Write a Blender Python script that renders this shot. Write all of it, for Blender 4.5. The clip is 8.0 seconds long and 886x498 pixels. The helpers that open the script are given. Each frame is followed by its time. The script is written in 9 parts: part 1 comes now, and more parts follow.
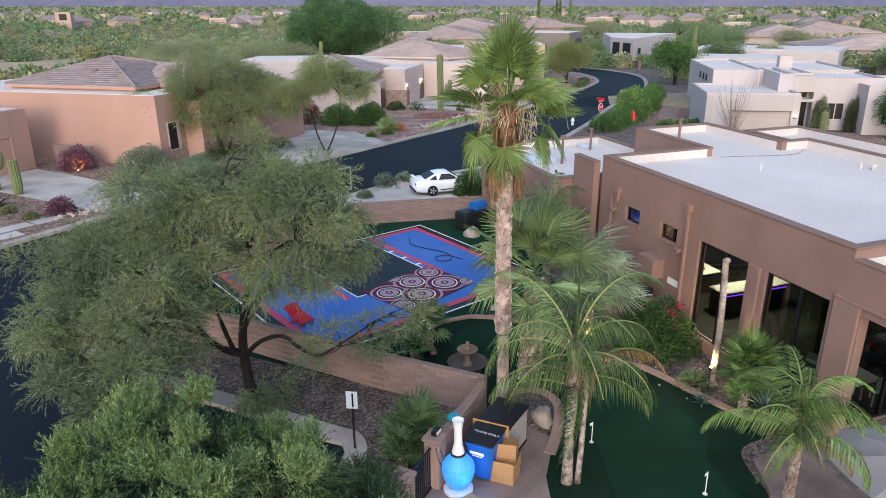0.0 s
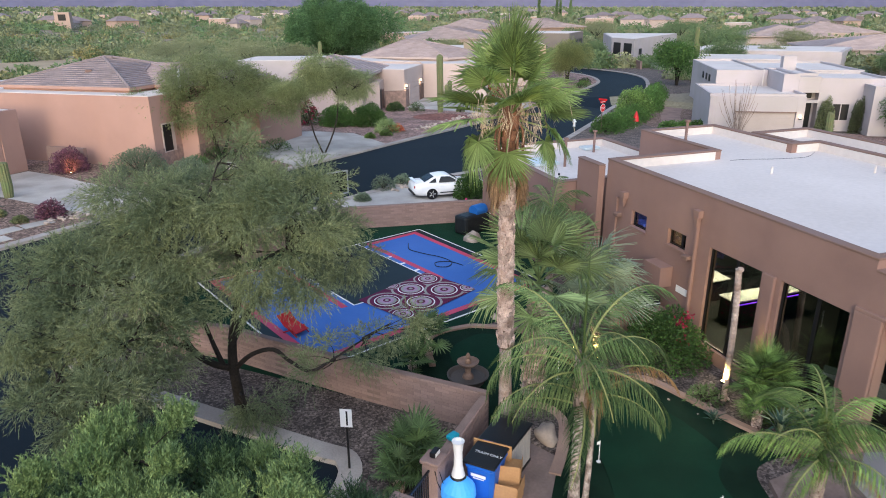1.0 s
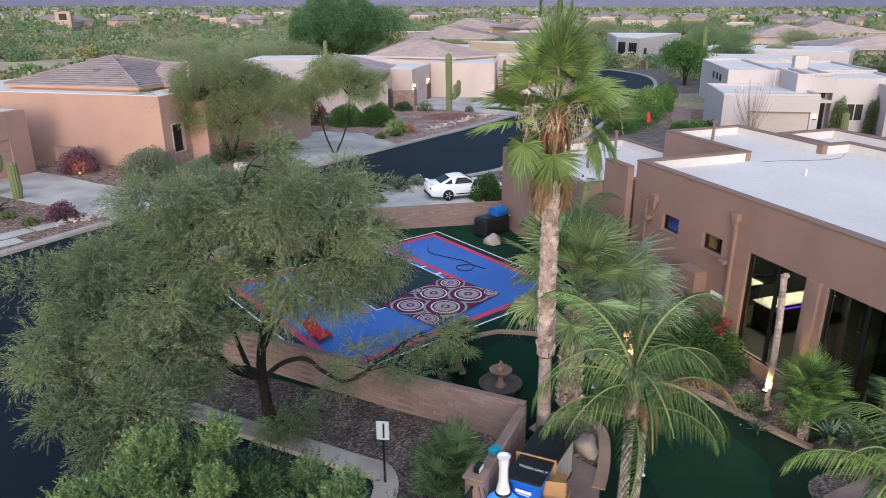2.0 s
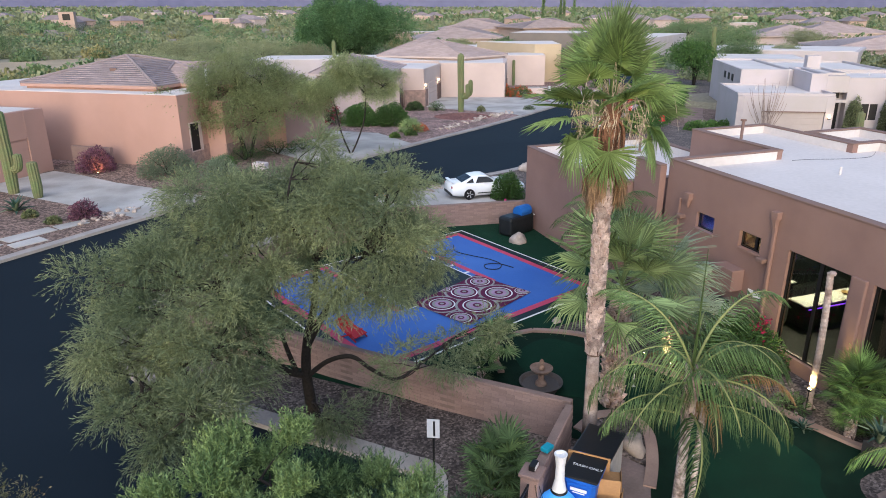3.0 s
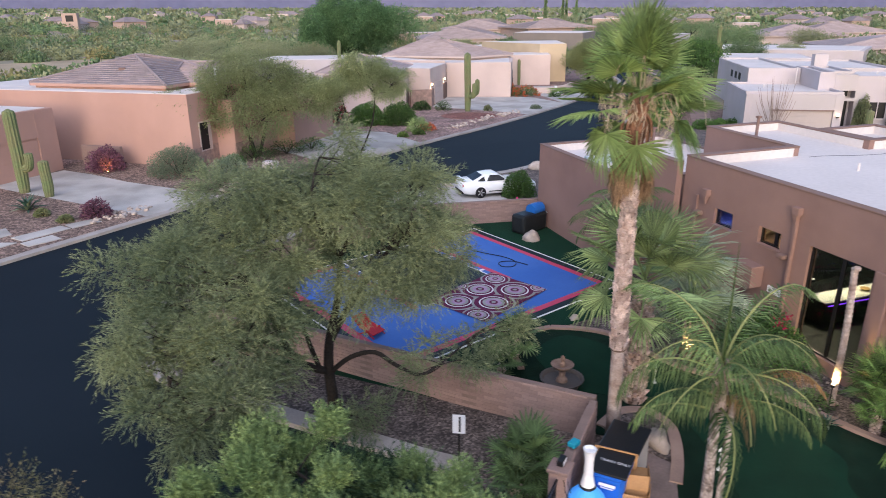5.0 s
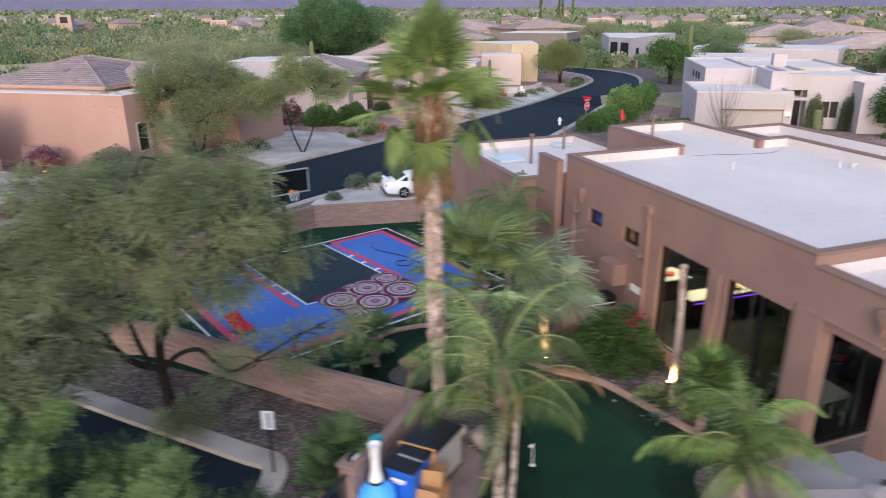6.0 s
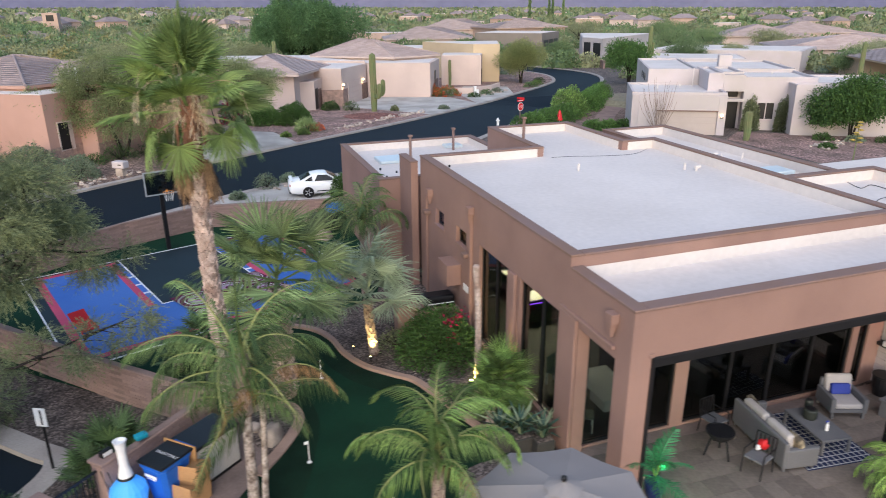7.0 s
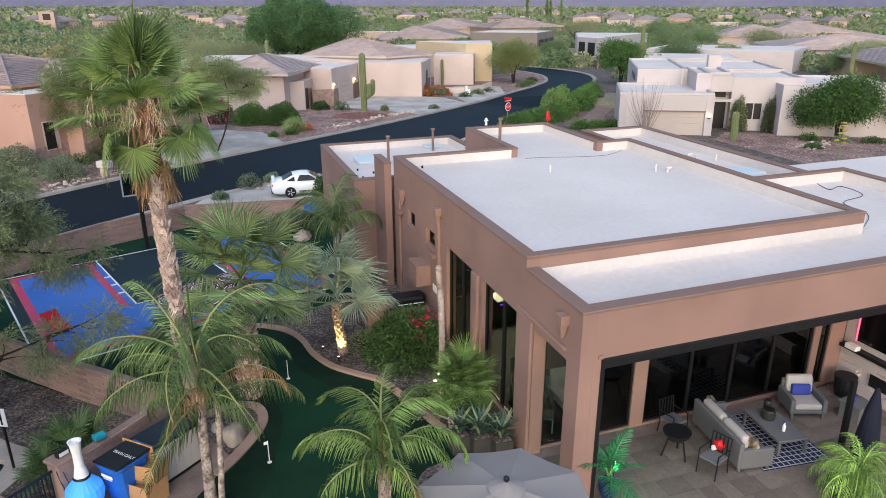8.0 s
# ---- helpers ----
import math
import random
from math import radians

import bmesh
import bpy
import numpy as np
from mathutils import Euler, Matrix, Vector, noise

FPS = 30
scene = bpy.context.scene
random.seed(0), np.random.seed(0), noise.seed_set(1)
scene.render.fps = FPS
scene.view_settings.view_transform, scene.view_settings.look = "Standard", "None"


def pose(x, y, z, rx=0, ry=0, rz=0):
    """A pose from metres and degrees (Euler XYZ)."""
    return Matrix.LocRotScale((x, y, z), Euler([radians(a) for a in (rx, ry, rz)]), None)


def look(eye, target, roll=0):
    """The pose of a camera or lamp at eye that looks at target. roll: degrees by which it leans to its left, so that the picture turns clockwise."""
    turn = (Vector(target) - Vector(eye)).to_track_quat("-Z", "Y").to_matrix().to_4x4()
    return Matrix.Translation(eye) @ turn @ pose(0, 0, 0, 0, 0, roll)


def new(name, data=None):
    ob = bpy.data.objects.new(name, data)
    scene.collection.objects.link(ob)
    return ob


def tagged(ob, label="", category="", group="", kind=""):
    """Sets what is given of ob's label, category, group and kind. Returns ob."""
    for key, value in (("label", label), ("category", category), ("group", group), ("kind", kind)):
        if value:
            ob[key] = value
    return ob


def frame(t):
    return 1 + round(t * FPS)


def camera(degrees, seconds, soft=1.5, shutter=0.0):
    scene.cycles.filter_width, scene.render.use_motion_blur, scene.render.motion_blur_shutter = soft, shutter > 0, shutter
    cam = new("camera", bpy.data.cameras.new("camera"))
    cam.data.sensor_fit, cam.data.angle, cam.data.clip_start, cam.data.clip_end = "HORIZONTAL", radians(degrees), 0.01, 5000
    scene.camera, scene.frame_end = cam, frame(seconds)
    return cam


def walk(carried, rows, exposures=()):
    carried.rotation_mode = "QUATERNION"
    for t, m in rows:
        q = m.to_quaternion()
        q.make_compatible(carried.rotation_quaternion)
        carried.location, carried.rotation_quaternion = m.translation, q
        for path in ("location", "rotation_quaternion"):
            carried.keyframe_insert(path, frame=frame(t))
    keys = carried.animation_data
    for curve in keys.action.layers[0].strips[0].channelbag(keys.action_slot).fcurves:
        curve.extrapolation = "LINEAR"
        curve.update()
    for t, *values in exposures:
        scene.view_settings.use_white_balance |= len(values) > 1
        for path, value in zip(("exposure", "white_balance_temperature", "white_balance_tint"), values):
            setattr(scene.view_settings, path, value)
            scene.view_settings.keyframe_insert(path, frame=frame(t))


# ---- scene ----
cam = camera(66.0, 8.0, 0.95, 0.6)
METRES, EYE, TILT, LEAN, TURN = 18.5, 10.85, 0.0, 0.0, -18.0
ROWS = [
    (0.0, 0.0, 0.0, 0.0, -0.2, -19.05, 0.58),
    (0.5, -0.0003, 0.0077, -0.006, -0.19, -19.15, 0.59),
    (1.0, 0.0012, 0.0545, -0.0048, -0.2, -19.01, 0.58),
    (2.5, -0.0934, 0.0913, -0.0101, -0.22, -19.05, 0.54),
    (3.0, -0.1236, 0.094, -0.0127, -0.16, -18.99, 0.53),
    (3.5, -0.1413, 0.0933, -0.0153, -0.23, -18.98, 0.5),
    (4.0, -0.2025, 0.0955, -0.0165, -0.21, -18.99, 0.51),
    (5.5, -0.0585, 0.0912, -0.0231, 0.07, -18.89, 0.76),
    (6.0, 0.112, 0.0833, -0.0238, 0.17, -18.89, 0.82),
    (6.5, 0.3079, 0.071, -0.0214, 0.11, -18.92, 0.7),
    (7.0, 0.4306, 0.069, -0.0209, 0.03, -18.95, 0.63),
    (7.5, 0.4777, 0.0678, -0.0177, -0.04, -19.01, 0.57),
    (8.0, 0.4885, 0.065, -0.0168, -0.03, -19.02, 0.55),
]
walk(cam, [(t, pose(0, 0, EYE, TILT, LEAN, TURN) @ pose(METRES * x, METRES * y, METRES * z, 90 + pitch, roll, yaw)) for t, x, y, z, yaw, pitch, roll in ROWS],
     ((0.0, 0.85, 6000, 10), (3.5, 0.85, 5950, 12), (5.5, 0.85, 6050, 18), (6.5, 0.85, 6100, 13), (8.0, 0.85, 6150, 9)))

# ---- world, sun ----
world = bpy.data.worlds.new("dusk")
world.use_nodes = True
scene.world = world
wn = world.node_tree.nodes
sky = wn.new("ShaderNodeTexSky")
sky.sky_type, sky.sun_disc = "NISHITA", False
SUN_EL, SUN_AZ = radians(14), radians(205)
sky.sun_elevation, sky.sun_rotation = SUN_EL, SUN_AZ
sky.air_density, sky.dust_density, sky.ozone_density = 1.0, 2.0, 2.0
world.node_tree.links.new(sky.outputs[0], wn["Background"].inputs[0])
wn["Background"].inputs[1].default_value = 0.15
sun_data = bpy.data.lights.new("sun", "SUN")
sun_data.energy, sun_data.angle, sun_data.color = 1.3, radians(80), (1.0, 0.945, 0.90)
sun = new("sun", sun_data)
sun.matrix_world = look((math.sin(SUN_AZ) * 50, math.cos(SUN_AZ) * 50, 60), (0, 0, 0))


# ---- materials ----
def mat(name, col, rough=0.8, var=0.12, s1=0.6, s2=25.0, bump=0.15, metal=0.0, col2=None, rnd=0.0, spec=0.3, mix2=0.5, thresh=(0.35, 0.65), cells=0.0):
    """Colour with a broad and a fine variation, a second stain colour, relief, and variation from piece to piece."""
    m = bpy.data.materials.new(name)
    m.use_nodes = True
    nt = m.node_tree
    b = nt.nodes["Principled BSDF"]
    b.inputs["Roughness"].default_value = rough
    b.inputs["Metallic"].default_value = metal
    b.inputs["Specular IOR Level"].default_value = spec
    tc = nt.nodes.new("ShaderNodeTexCoord")
    n1 = nt.nodes.new("ShaderNodeTexNoise")
    n1.inputs["Scale"].default_value, n1.inputs["Detail"].default_value = s1, 5
    n2 = nt.nodes.new("ShaderNodeTexNoise")
    n2.inputs["Scale"].default_value, n2.inputs["Detail"].default_value = s2, 3
    for n in (n1, n2):
        nt.links.new(tc.outputs["Object"], n.inputs["Vector"])
    ramp = nt.nodes.new("ShaderNodeMapRange")
    ramp.inputs[1].default_value, ramp.inputs[2].default_value = thresh
    nt.links.new(n1.outputs["Fac"], ramp.inputs[0])
    mix = nt.nodes.new("ShaderNodeMix")
    mix.data_type = "RGBA"
    c2 = col2 or tuple(c * (1 - 1.6 * var) for c in col)
    mix.inputs[6].default_value, mix.inputs[7].default_value = (*col, 1), (*c2, 1)
    f = nt.nodes.new("ShaderNodeMath")
    f.operation = "MULTIPLY"
    f.inputs[1].default_value = mix2 * 2 if col2 else 1.0
    nt.links.new(ramp.outputs[0], f.inputs[0])
    f.use_clamp = True
    nt.links.new(f.outputs[0], mix.inputs[0])
    hsv = nt.nodes.new("ShaderNodeHueSaturation")
    nt.links.new(mix.outputs[2], hsv.inputs["Color"])
    v = nt.nodes.new("ShaderNodeMapRange")
    v.inputs[1].default_value, v.inputs[2].default_value = 0.25, 0.75
    v.inputs[3].default_value, v.inputs[4].default_value = 1 - var, 1 + var
    nt.links.new(n2.outputs["Fac"], v.inputs[0])
    last = v.outputs[0]
    if cells:
        vo = nt.nodes.new("ShaderNodeTexVoronoi")
        vo.inputs["Scale"].default_value = cells
        nt.links.new(tc.outputs["Object"], vo.inputs["Vector"])
        sp = nt.nodes.new("ShaderNodeSeparateColor")
        nt.links.new(vo.outputs["Color"], sp.inputs[0])
        cr = nt.nodes.new("ShaderNodeMapRange")
        cr.inputs[3].default_value, cr.inputs[4].default_value = 0.45, 1.75
        pw = nt.nodes.new("ShaderNodeMath")
        pw.operation = "POWER"
        pw.inputs[1].default_value = 1.8
        nt.links.new(sp.outputs[0], pw.inputs[0])
        nt.links.new(pw.outputs[0], cr.inputs[0])
        mc = nt.nodes.new("ShaderNodeMath")
        mc.operation = "MULTIPLY"
        nt.links.new(last, mc.inputs[0])
        nt.links.new(cr.outputs[0], mc.inputs[1])
        last = mc.outputs[0]
    if rnd:
        for node, out in (("ShaderNodeObjectInfo", "Random"), ("ShaderNodeNewGeometry", "Random Per Island")):
            o = nt.nodes.new(node)
            r = nt.nodes.new("ShaderNodeMapRange")
            r.inputs[3].default_value, r.inputs[4].default_value = 1 - rnd, 1 + rnd
            nt.links.new(o.outputs[out], r.inputs[0])
            mu = nt.nodes.new("ShaderNodeMath")
            mu.operation = "MULTIPLY"
            nt.links.new(last, mu.inputs[0])
            nt.links.new(r.outputs[0], mu.inputs[1])
            last = mu.outputs[0]
    nt.links.new(last, hsv.inputs["Value"])
    nt.links.new(hsv.outputs[0], b.inputs["Base Color"])
    if bump:
        bp = nt.nodes.new("ShaderNodeBump")
        bp.inputs["Strength"].default_value, bp.inputs["Distance"].default_value = bump, 0.02
        nt.links.new(n2.outputs["Fac"], bp.inputs["Height"])
        nt.links.new(bp.outputs[0], b.inputs["Normal"])
    return m


def leaf_mat(name, col, col2, rnd=0.35, s1=0.5, trans=0.15):
    m = mat(name, col, 0.6, 0.12, s1, 3.0, 0, 0, col2, rnd, 0.3)
    b = m.node_tree.nodes["Principled BSDF"]
    b.inputs["Transmission Weight"].default_value = 0
    b.inputs["Subsurface Weight"].default_value = 0
    out = m.node_tree.nodes["Material Output"]
    tr = m.node_tree.nodes.new("ShaderNodeBsdfTranslucent")
    ms = m.node_tree.nodes.new("ShaderNodeMixShader")
    ms.inputs[0].default_value = trans
    src = b.inputs["Base Color"].links[0].from_socket
    m.node_tree.links.new(src, tr.inputs[0])
    m.node_tree.links.new(b.outputs[0], ms.inputs[1])
    m.node_tree.links.new(tr.outputs[0], ms.inputs[2])
    m.node_tree.links.new(ms.outputs[0], out.inputs[0])
    return m


def glow(name, col, strength):
    m = bpy.data.materials.new(name)
    m.use_nodes = True
    b = m.node_tree.nodes["Principled BSDF"]
    b.inputs["Base Color"].default_value = (*col, 1)
    b.inputs["Emission Color"].default_value = (*col, 1)
    b.inputs["Emission Strength"].default_value = strength
    return m


def glass_mat(name, tint=(0.5, 0.54, 0.53)):
    m = bpy.data.materials.new(name)
    m.use_nodes = True
    nt = m.node_tree
    out = nt.nodes["Material Output"]
    nt.nodes.remove(nt.nodes["Principled BSDF"])
    t, g, s = nt.nodes.new("ShaderNodeBsdfTransparent"), nt.nodes.new("ShaderNodeBsdfGlossy"), nt.nodes.new("ShaderNodeMixShader")
    t.inputs[0].default_value, g.inputs["Roughness"].default_value = (*tint, 1), 0.02
    s.inputs[0].default_value = 0.065
    nt.links.new(t.outputs[0], s.inputs[1])
    nt.links.new(g.outputs[0], s.inputs[2])
    nt.links.new(s.outputs[0], out.inputs[0])
    return m


M = {
    # Soil colour is lightened to carry the haze of the far plain.
    "desert": mat("desert_soil", (0.30, 0.245, 0.195), 0.95, 0.25, 0.03, 3.0, 0.3, 0, (0.16, 0.165, 0.105)),
    "gravel": mat("gravel_brown", (0.165, 0.132, 0.119), 0.95, 0.45, 1.2, 14.0, 0.9, 0, (0.085, 0.069, 0.064), cells=16.0),
    "soil": mat("soil_brown", (0.235, 0.16, 0.132), 0.95, 0.3, 0.5, 16.0, 0.7, 0, (0.15, 0.105, 0.088), cells=9.0),
    "gravel_pink": mat("gravel_pink", (0.33, 0.215, 0.195), 0.95, 0.3, 0.5, 16.0, 0.7, 0, (0.18, 0.125, 0.11), cells=9.0),
    "asphalt": mat("asphalt", (0.0055, 0.0105, 0.0165), 0.75, 0.16, 0.15, 40.0, 0.25, 0, (0.008, 0.0135, 0.0205), 0, 0.14),
    "concrete": mat("concrete", (0.46, 0.44, 0.425), 0.9, 0.1, 0.4, 20.0, 0.15, 0, (0.30, 0.285, 0.27)),
    "kerb": mat("kerb_concrete", (0.36, 0.33, 0.31), 0.9, 0.12, 0.8, 20.0, 0.2, 0, (0.27, 0.24, 0.225)),
    "stucco": mat("stucco_tan", (0.29, 0.182, 0.154), 0.92, 0.07, 0.45, 70.0, 0.3, 0, (0.235, 0.146, 0.126)),
    "stucco_dark": mat("stucco_cap", (0.20, 0.135, 0.125), 0.9, 0.08, 0.8, 40.0, 0.2, 0, (0.20, 0.125, 0.10)),
    "roof": mat("roof_white", (0.64, 0.588, 0.572), 0.85, 0.05, 0.25, 6.0, 0.1, 0, (0.57, 0.522, 0.507), 0, 0.15),
    "orange": mat("stucco_orange", (0.42, 0.262, 0.22), 0.92, 0.06, 0.3, 60.0, 0.2, 0, (0.37, 0.23, 0.192)),
    "pinkbeige": mat("stucco_pink_beige", (0.54, 0.435, 0.40), 0.92, 0.07, 0.3, 60.0, 0.2, 0, (0.48, 0.385, 0.355)),
    "whitewall": mat("stucco_white", (0.5, 0.445, 0.467), 0.92, 0.05, 0.3, 60.0, 0.2, 0, (0.45, 0.405, 0.395)),
    "tile": mat("roof_tile", (0.30, 0.245, 0.25), 0.85, 0.1, 0.5, 12.0, 0.2, 0, (0.25, 0.205, 0.21), 0.13),
    "tile_pink": mat("roof_tile_pink", (0.40, 0.325, 0.318), 0.85, 0.1, 0.5, 12.0, 0.2, 0, (0.33, 0.268, 0.262), 0.09),
    "block": mat("block_pink", (0.30, 0.208, 0.185), 0.95, 0.12, 0.5, 30.0, 0.4, 0, (0.23, 0.16, 0.145), 0.13),
    "mortar": mat("mortar", (0.245, 0.175, 0.155), 0.95, 0.1, 2, 30.0, 0.3),
    "turf": mat("turf_green", (0.0075, 0.039, 0.020), 0.95, 0.28, 0.7, 60.0, 0.6, 0, (0.006, 0.029, 0.0155), 0, 0.15),
    "turf_rim": mat("turf_fringe", (0.007, 0.026, 0.014), 0.95, 0.3, 1.5, 60.0, 0.8, 0, (0.005, 0.018, 0.010), 0, 0.15),
    "court_blue": mat("court_blue", (0.04, 0.125, 0.43), 0.55, 0.06, 0.4, 14.0, 0.1, 0, (0.06, 0.155, 0.47)),
    "court_pink": mat("court_pink", (0.52, 0.06, 0.12), 0.55, 0.06, 0.6, 14.0, 0.1, 0, (0.44, 0.05, 0.11)),
    "court_black": mat("court_black", (0.008, 0.016, 0.020), 0.6, 0.1, 0.5, 14.0, 0.1, 0, (0.011, 0.022, 0.027)),
    "line": mat("line_white", (0.78, 0.78, 0.80), 0.6, 0.05, 2, 20.0, 0.05),
    "paver": mat("paver_travertine", (0.165, 0.135, 0.117), 0.8, 0.14, 1.5, 14.0, 0.15, 0, (0.115, 0.095, 0.083), 0.2),
    "flag": mat("flagstone", (0.22, 0.165, 0.15), 0.85, 0.12, 1.2, 12.0, 0.2, 0, (0.15, 0.115, 0.105), 0.1),
    "curb": mat("curb_tan", (0.36, 0.25, 0.20), 0.9, 0.1, 1.0, 25.0, 0.25, 0, (0.28, 0.19, 0.155)),
    "black": mat("black_metal", (0.012, 0.012, 0.014), 0.45, 0.1, 3, 30, 0.05),
    "white": mat("white_paint", (0.78, 0.78, 0.79), 0.4, 0.03, 2, 20, 0.03),
    "bark": mat("bark_dark", (0.032, 0.026, 0.022), 0.95, 0.3, 2.0, 14.0, 0.9, 0, (0.02, 0.016, 0.014)),
    "palm_bark": mat("palm_bark", (0.48, 0.385, 0.345), 0.95, 0.3, 4.0, 24.0, 0.7, 0, (0.28, 0.195, 0.165), 0.38),
    "palm_grey": mat("palm_trunk_grey", (0.34, 0.28, 0.25), 0.95, 0.25, 3.0, 22.0, 0.7, 0, (0.18, 0.13, 0.11), 0.2),
    "thatch": mat("palm_skirt", (0.29, 0.19, 0.115), 0.95, 0.25, 2.0, 20.0, 0.3, 0, (0.17, 0.105, 0.062), 0.3),
    "dry": mat("dry_fibre", (0.60, 0.51, 0.39), 0.95, 0.15, 2.0, 20.0, 0.2, 0, (0.42, 0.31, 0.19), 0.25),
    "palm_brown": mat("palm_brown", (0.27, 0.14, 0.09), 0.95, 0.25, 4.0, 24.0, 0.6, 0, (0.16, 0.08, 0.05), 0.3),
    "steel_grey": mat("painted_steel", (0.30, 0.32, 0.33), 0.5, 0.06),
    "palm_core": mat("palm_core", (0.17, 0.11, 0.085), 0.95, 0.3, 3, 20, 0.6),
    "fan": leaf_mat("fan_leaf", (0.30, 0.40, 0.14), (0.18, 0.265, 0.09), 0.35, 0.5, 0.45),
    "fan_grey": leaf_mat("fan_leaf_grey", (0.235, 0.31, 0.125), (0.10, 0.15, 0.06), 0.5),
    "silver": leaf_mat("silver_leaf", (0.30, 0.37, 0.25), (0.19, 0.25, 0.18), 0.22),
    "feather": leaf_mat("feather_leaf", (0.125, 0.19, 0.068), (0.055, 0.10, 0.034), 0.5),
    "feather_b": leaf_mat("feather_leaf_bright", (0.165, 0.26, 0.068), (0.068, 0.125, 0.034), 0.5),
    "feather_dry": leaf_mat("feather_leaf_dry", (0.30, 0.17, 0.07), (0.20, 0.12, 0.05), 0.25),
    "mesquite": leaf_mat("mesquite_leaf", (0.222, 0.252, 0.128), (0.115, 0.148, 0.08), 0.4, 0.45, 0.34),
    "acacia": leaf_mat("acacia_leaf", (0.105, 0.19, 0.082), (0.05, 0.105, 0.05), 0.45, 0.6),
    "acacia_tip": leaf_mat("acacia_upper_leaf", (0.26, 0.36, 0.135), (0.15, 0.24, 0.09), 0.35, 0.9),
    "rachis": mat("frond_midrib", (0.21, 0.235, 0.085), 0.7, 0.15),
    "palm_smooth": mat("palm_trunk_smooth", (0.42, 0.365, 0.335), 0.95, 0.4, 7.0, 18.0, 1.0, 0, (0.11, 0.08, 0.066)),
    "hopbush": leaf_mat("hopbush_leaf", (0.13, 0.15, 0.07), (0.10, 0.085, 0.05), 0.4, 0.9),
    "shrub": leaf_mat("shrub_leaf", (0.065, 0.13, 0.03), (0.038, 0.08, 0.022), 0.4, 1.5),
    "hedge": leaf_mat("hedge_leaf", (0.12, 0.225, 0.055), (0.07, 0.145, 0.036), 0.3, 1.5, 0.25),
    "sage": leaf_mat("sage_leaf", (0.20, 0.25, 0.165), (0.13, 0.175, 0.115), 0.3, 1.5),
    # The far leaf colours are lightened so they hold the distance haze.
    "far_leaf": leaf_mat("far_leaf", (0.27, 0.285, 0.155), (0.175, 0.21, 0.115), 0.16, 0.03),
    "far_dark": leaf_mat("far_leaf_dark", (0.15, 0.215, 0.095), (0.105, 0.165, 0.075), 0.16, 0.3),
    "street_leaf": leaf_mat("street_mesquite_leaf", (0.36, 0.40, 0.20), (0.24, 0.29, 0.14), 0.3, 0.4, 0.5),
    "palo_leaf": leaf_mat("palo_verde_leaf", (0.42, 0.45, 0.19), (0.28, 0.33, 0.13), 0.3, 0.4, 0.55),
    "fan_dark": leaf_mat("fan_leaf_dark", (0.12, 0.185, 0.07), (0.06, 0.10, 0.038), 0.45),
    "big_leaf": leaf_mat("big_tree_leaf", (0.17, 0.30, 0.125), (0.10, 0.195, 0.08), 0.3, 0.3, 0.45),
    "far_gold": leaf_mat("far_leaf_gold", (0.30, 0.27, 0.12), (0.20, 0.20, 0.09), 0.16, 0.05),
    "cactus": mat("cactus", (0.13, 0.17, 0.075), 0.8, 0.15, 1.5, 12.0, 0.3, 0, (0.16, 0.16, 0.08)),
    "flower": mat("flower_pink", (0.26, 0.012, 0.045), 0.7, 0.15, 3, 20, 0, 0, None, 0.3),
    "flower_or": mat("flower_orange", (0.55, 0.13, 0.05), 0.7, 0.15, 3, 20, 0, 0, None, 0.3),
    "flower_pu": mat("flower_purple", (0.13, 0.055, 0.085), 0.7, 0.15, 3, 20, 0, 0, None, 0.3),
    "stone": mat("boulder", (0.40, 0.34, 0.30), 0.9, 0.15, 1.5, 12, 0.5, 0, (0.27, 0.22, 0.19), 0.25),
    "ledge": mat("ledge_stone", (0.27, 0.18, 0.15), 0.9, 0.2, 2.5, 12, 0.6, 0, (0.17, 0.12, 0.105), 0.3),
    # Distance haze is put into the mountains' blue base colour.
    "mountain": mat("mountain_painted_haze", (0.12, 0.12, 0.19), 1.0, 0.1, 0.002, 0.02, 0, 0, (0.15, 0.145, 0.21)),
    "glass": glass_mat("window_glass"),
    # Shade of the rooms behind glass is put into this near-black colour.
    "room_shade": mat("room_shade_paint", (0.014, 0.013, 0.012), 0.6, 0.12, 1.0, 8.0, 0.05),
    "plaster": mat("plaster_inside", (0.52, 0.46, 0.40), 0.9, 0.04),
}


# ---- builders ----
def part(name, bm, material, parent=None, label="", smooth=False):
    me = bpy.data.meshes.new(name)
    if smooth:
        for f in bm.faces:
            f.smooth = True
    bm.to_mesh(me)
    bm.free()
    return put(name, me, material, parent, label)


def put(name, me, material, parent=None, label="", m=None):
    if material and not me.materials:
        me.materials.append(M[material] if isinstance(material, str) else material)
    ob = new(name, me)
    if parent:
        ob.parent = parent
    if m is not None:
        ob.matrix_basis = m
    if label:
        ob["label"] = label
    return ob


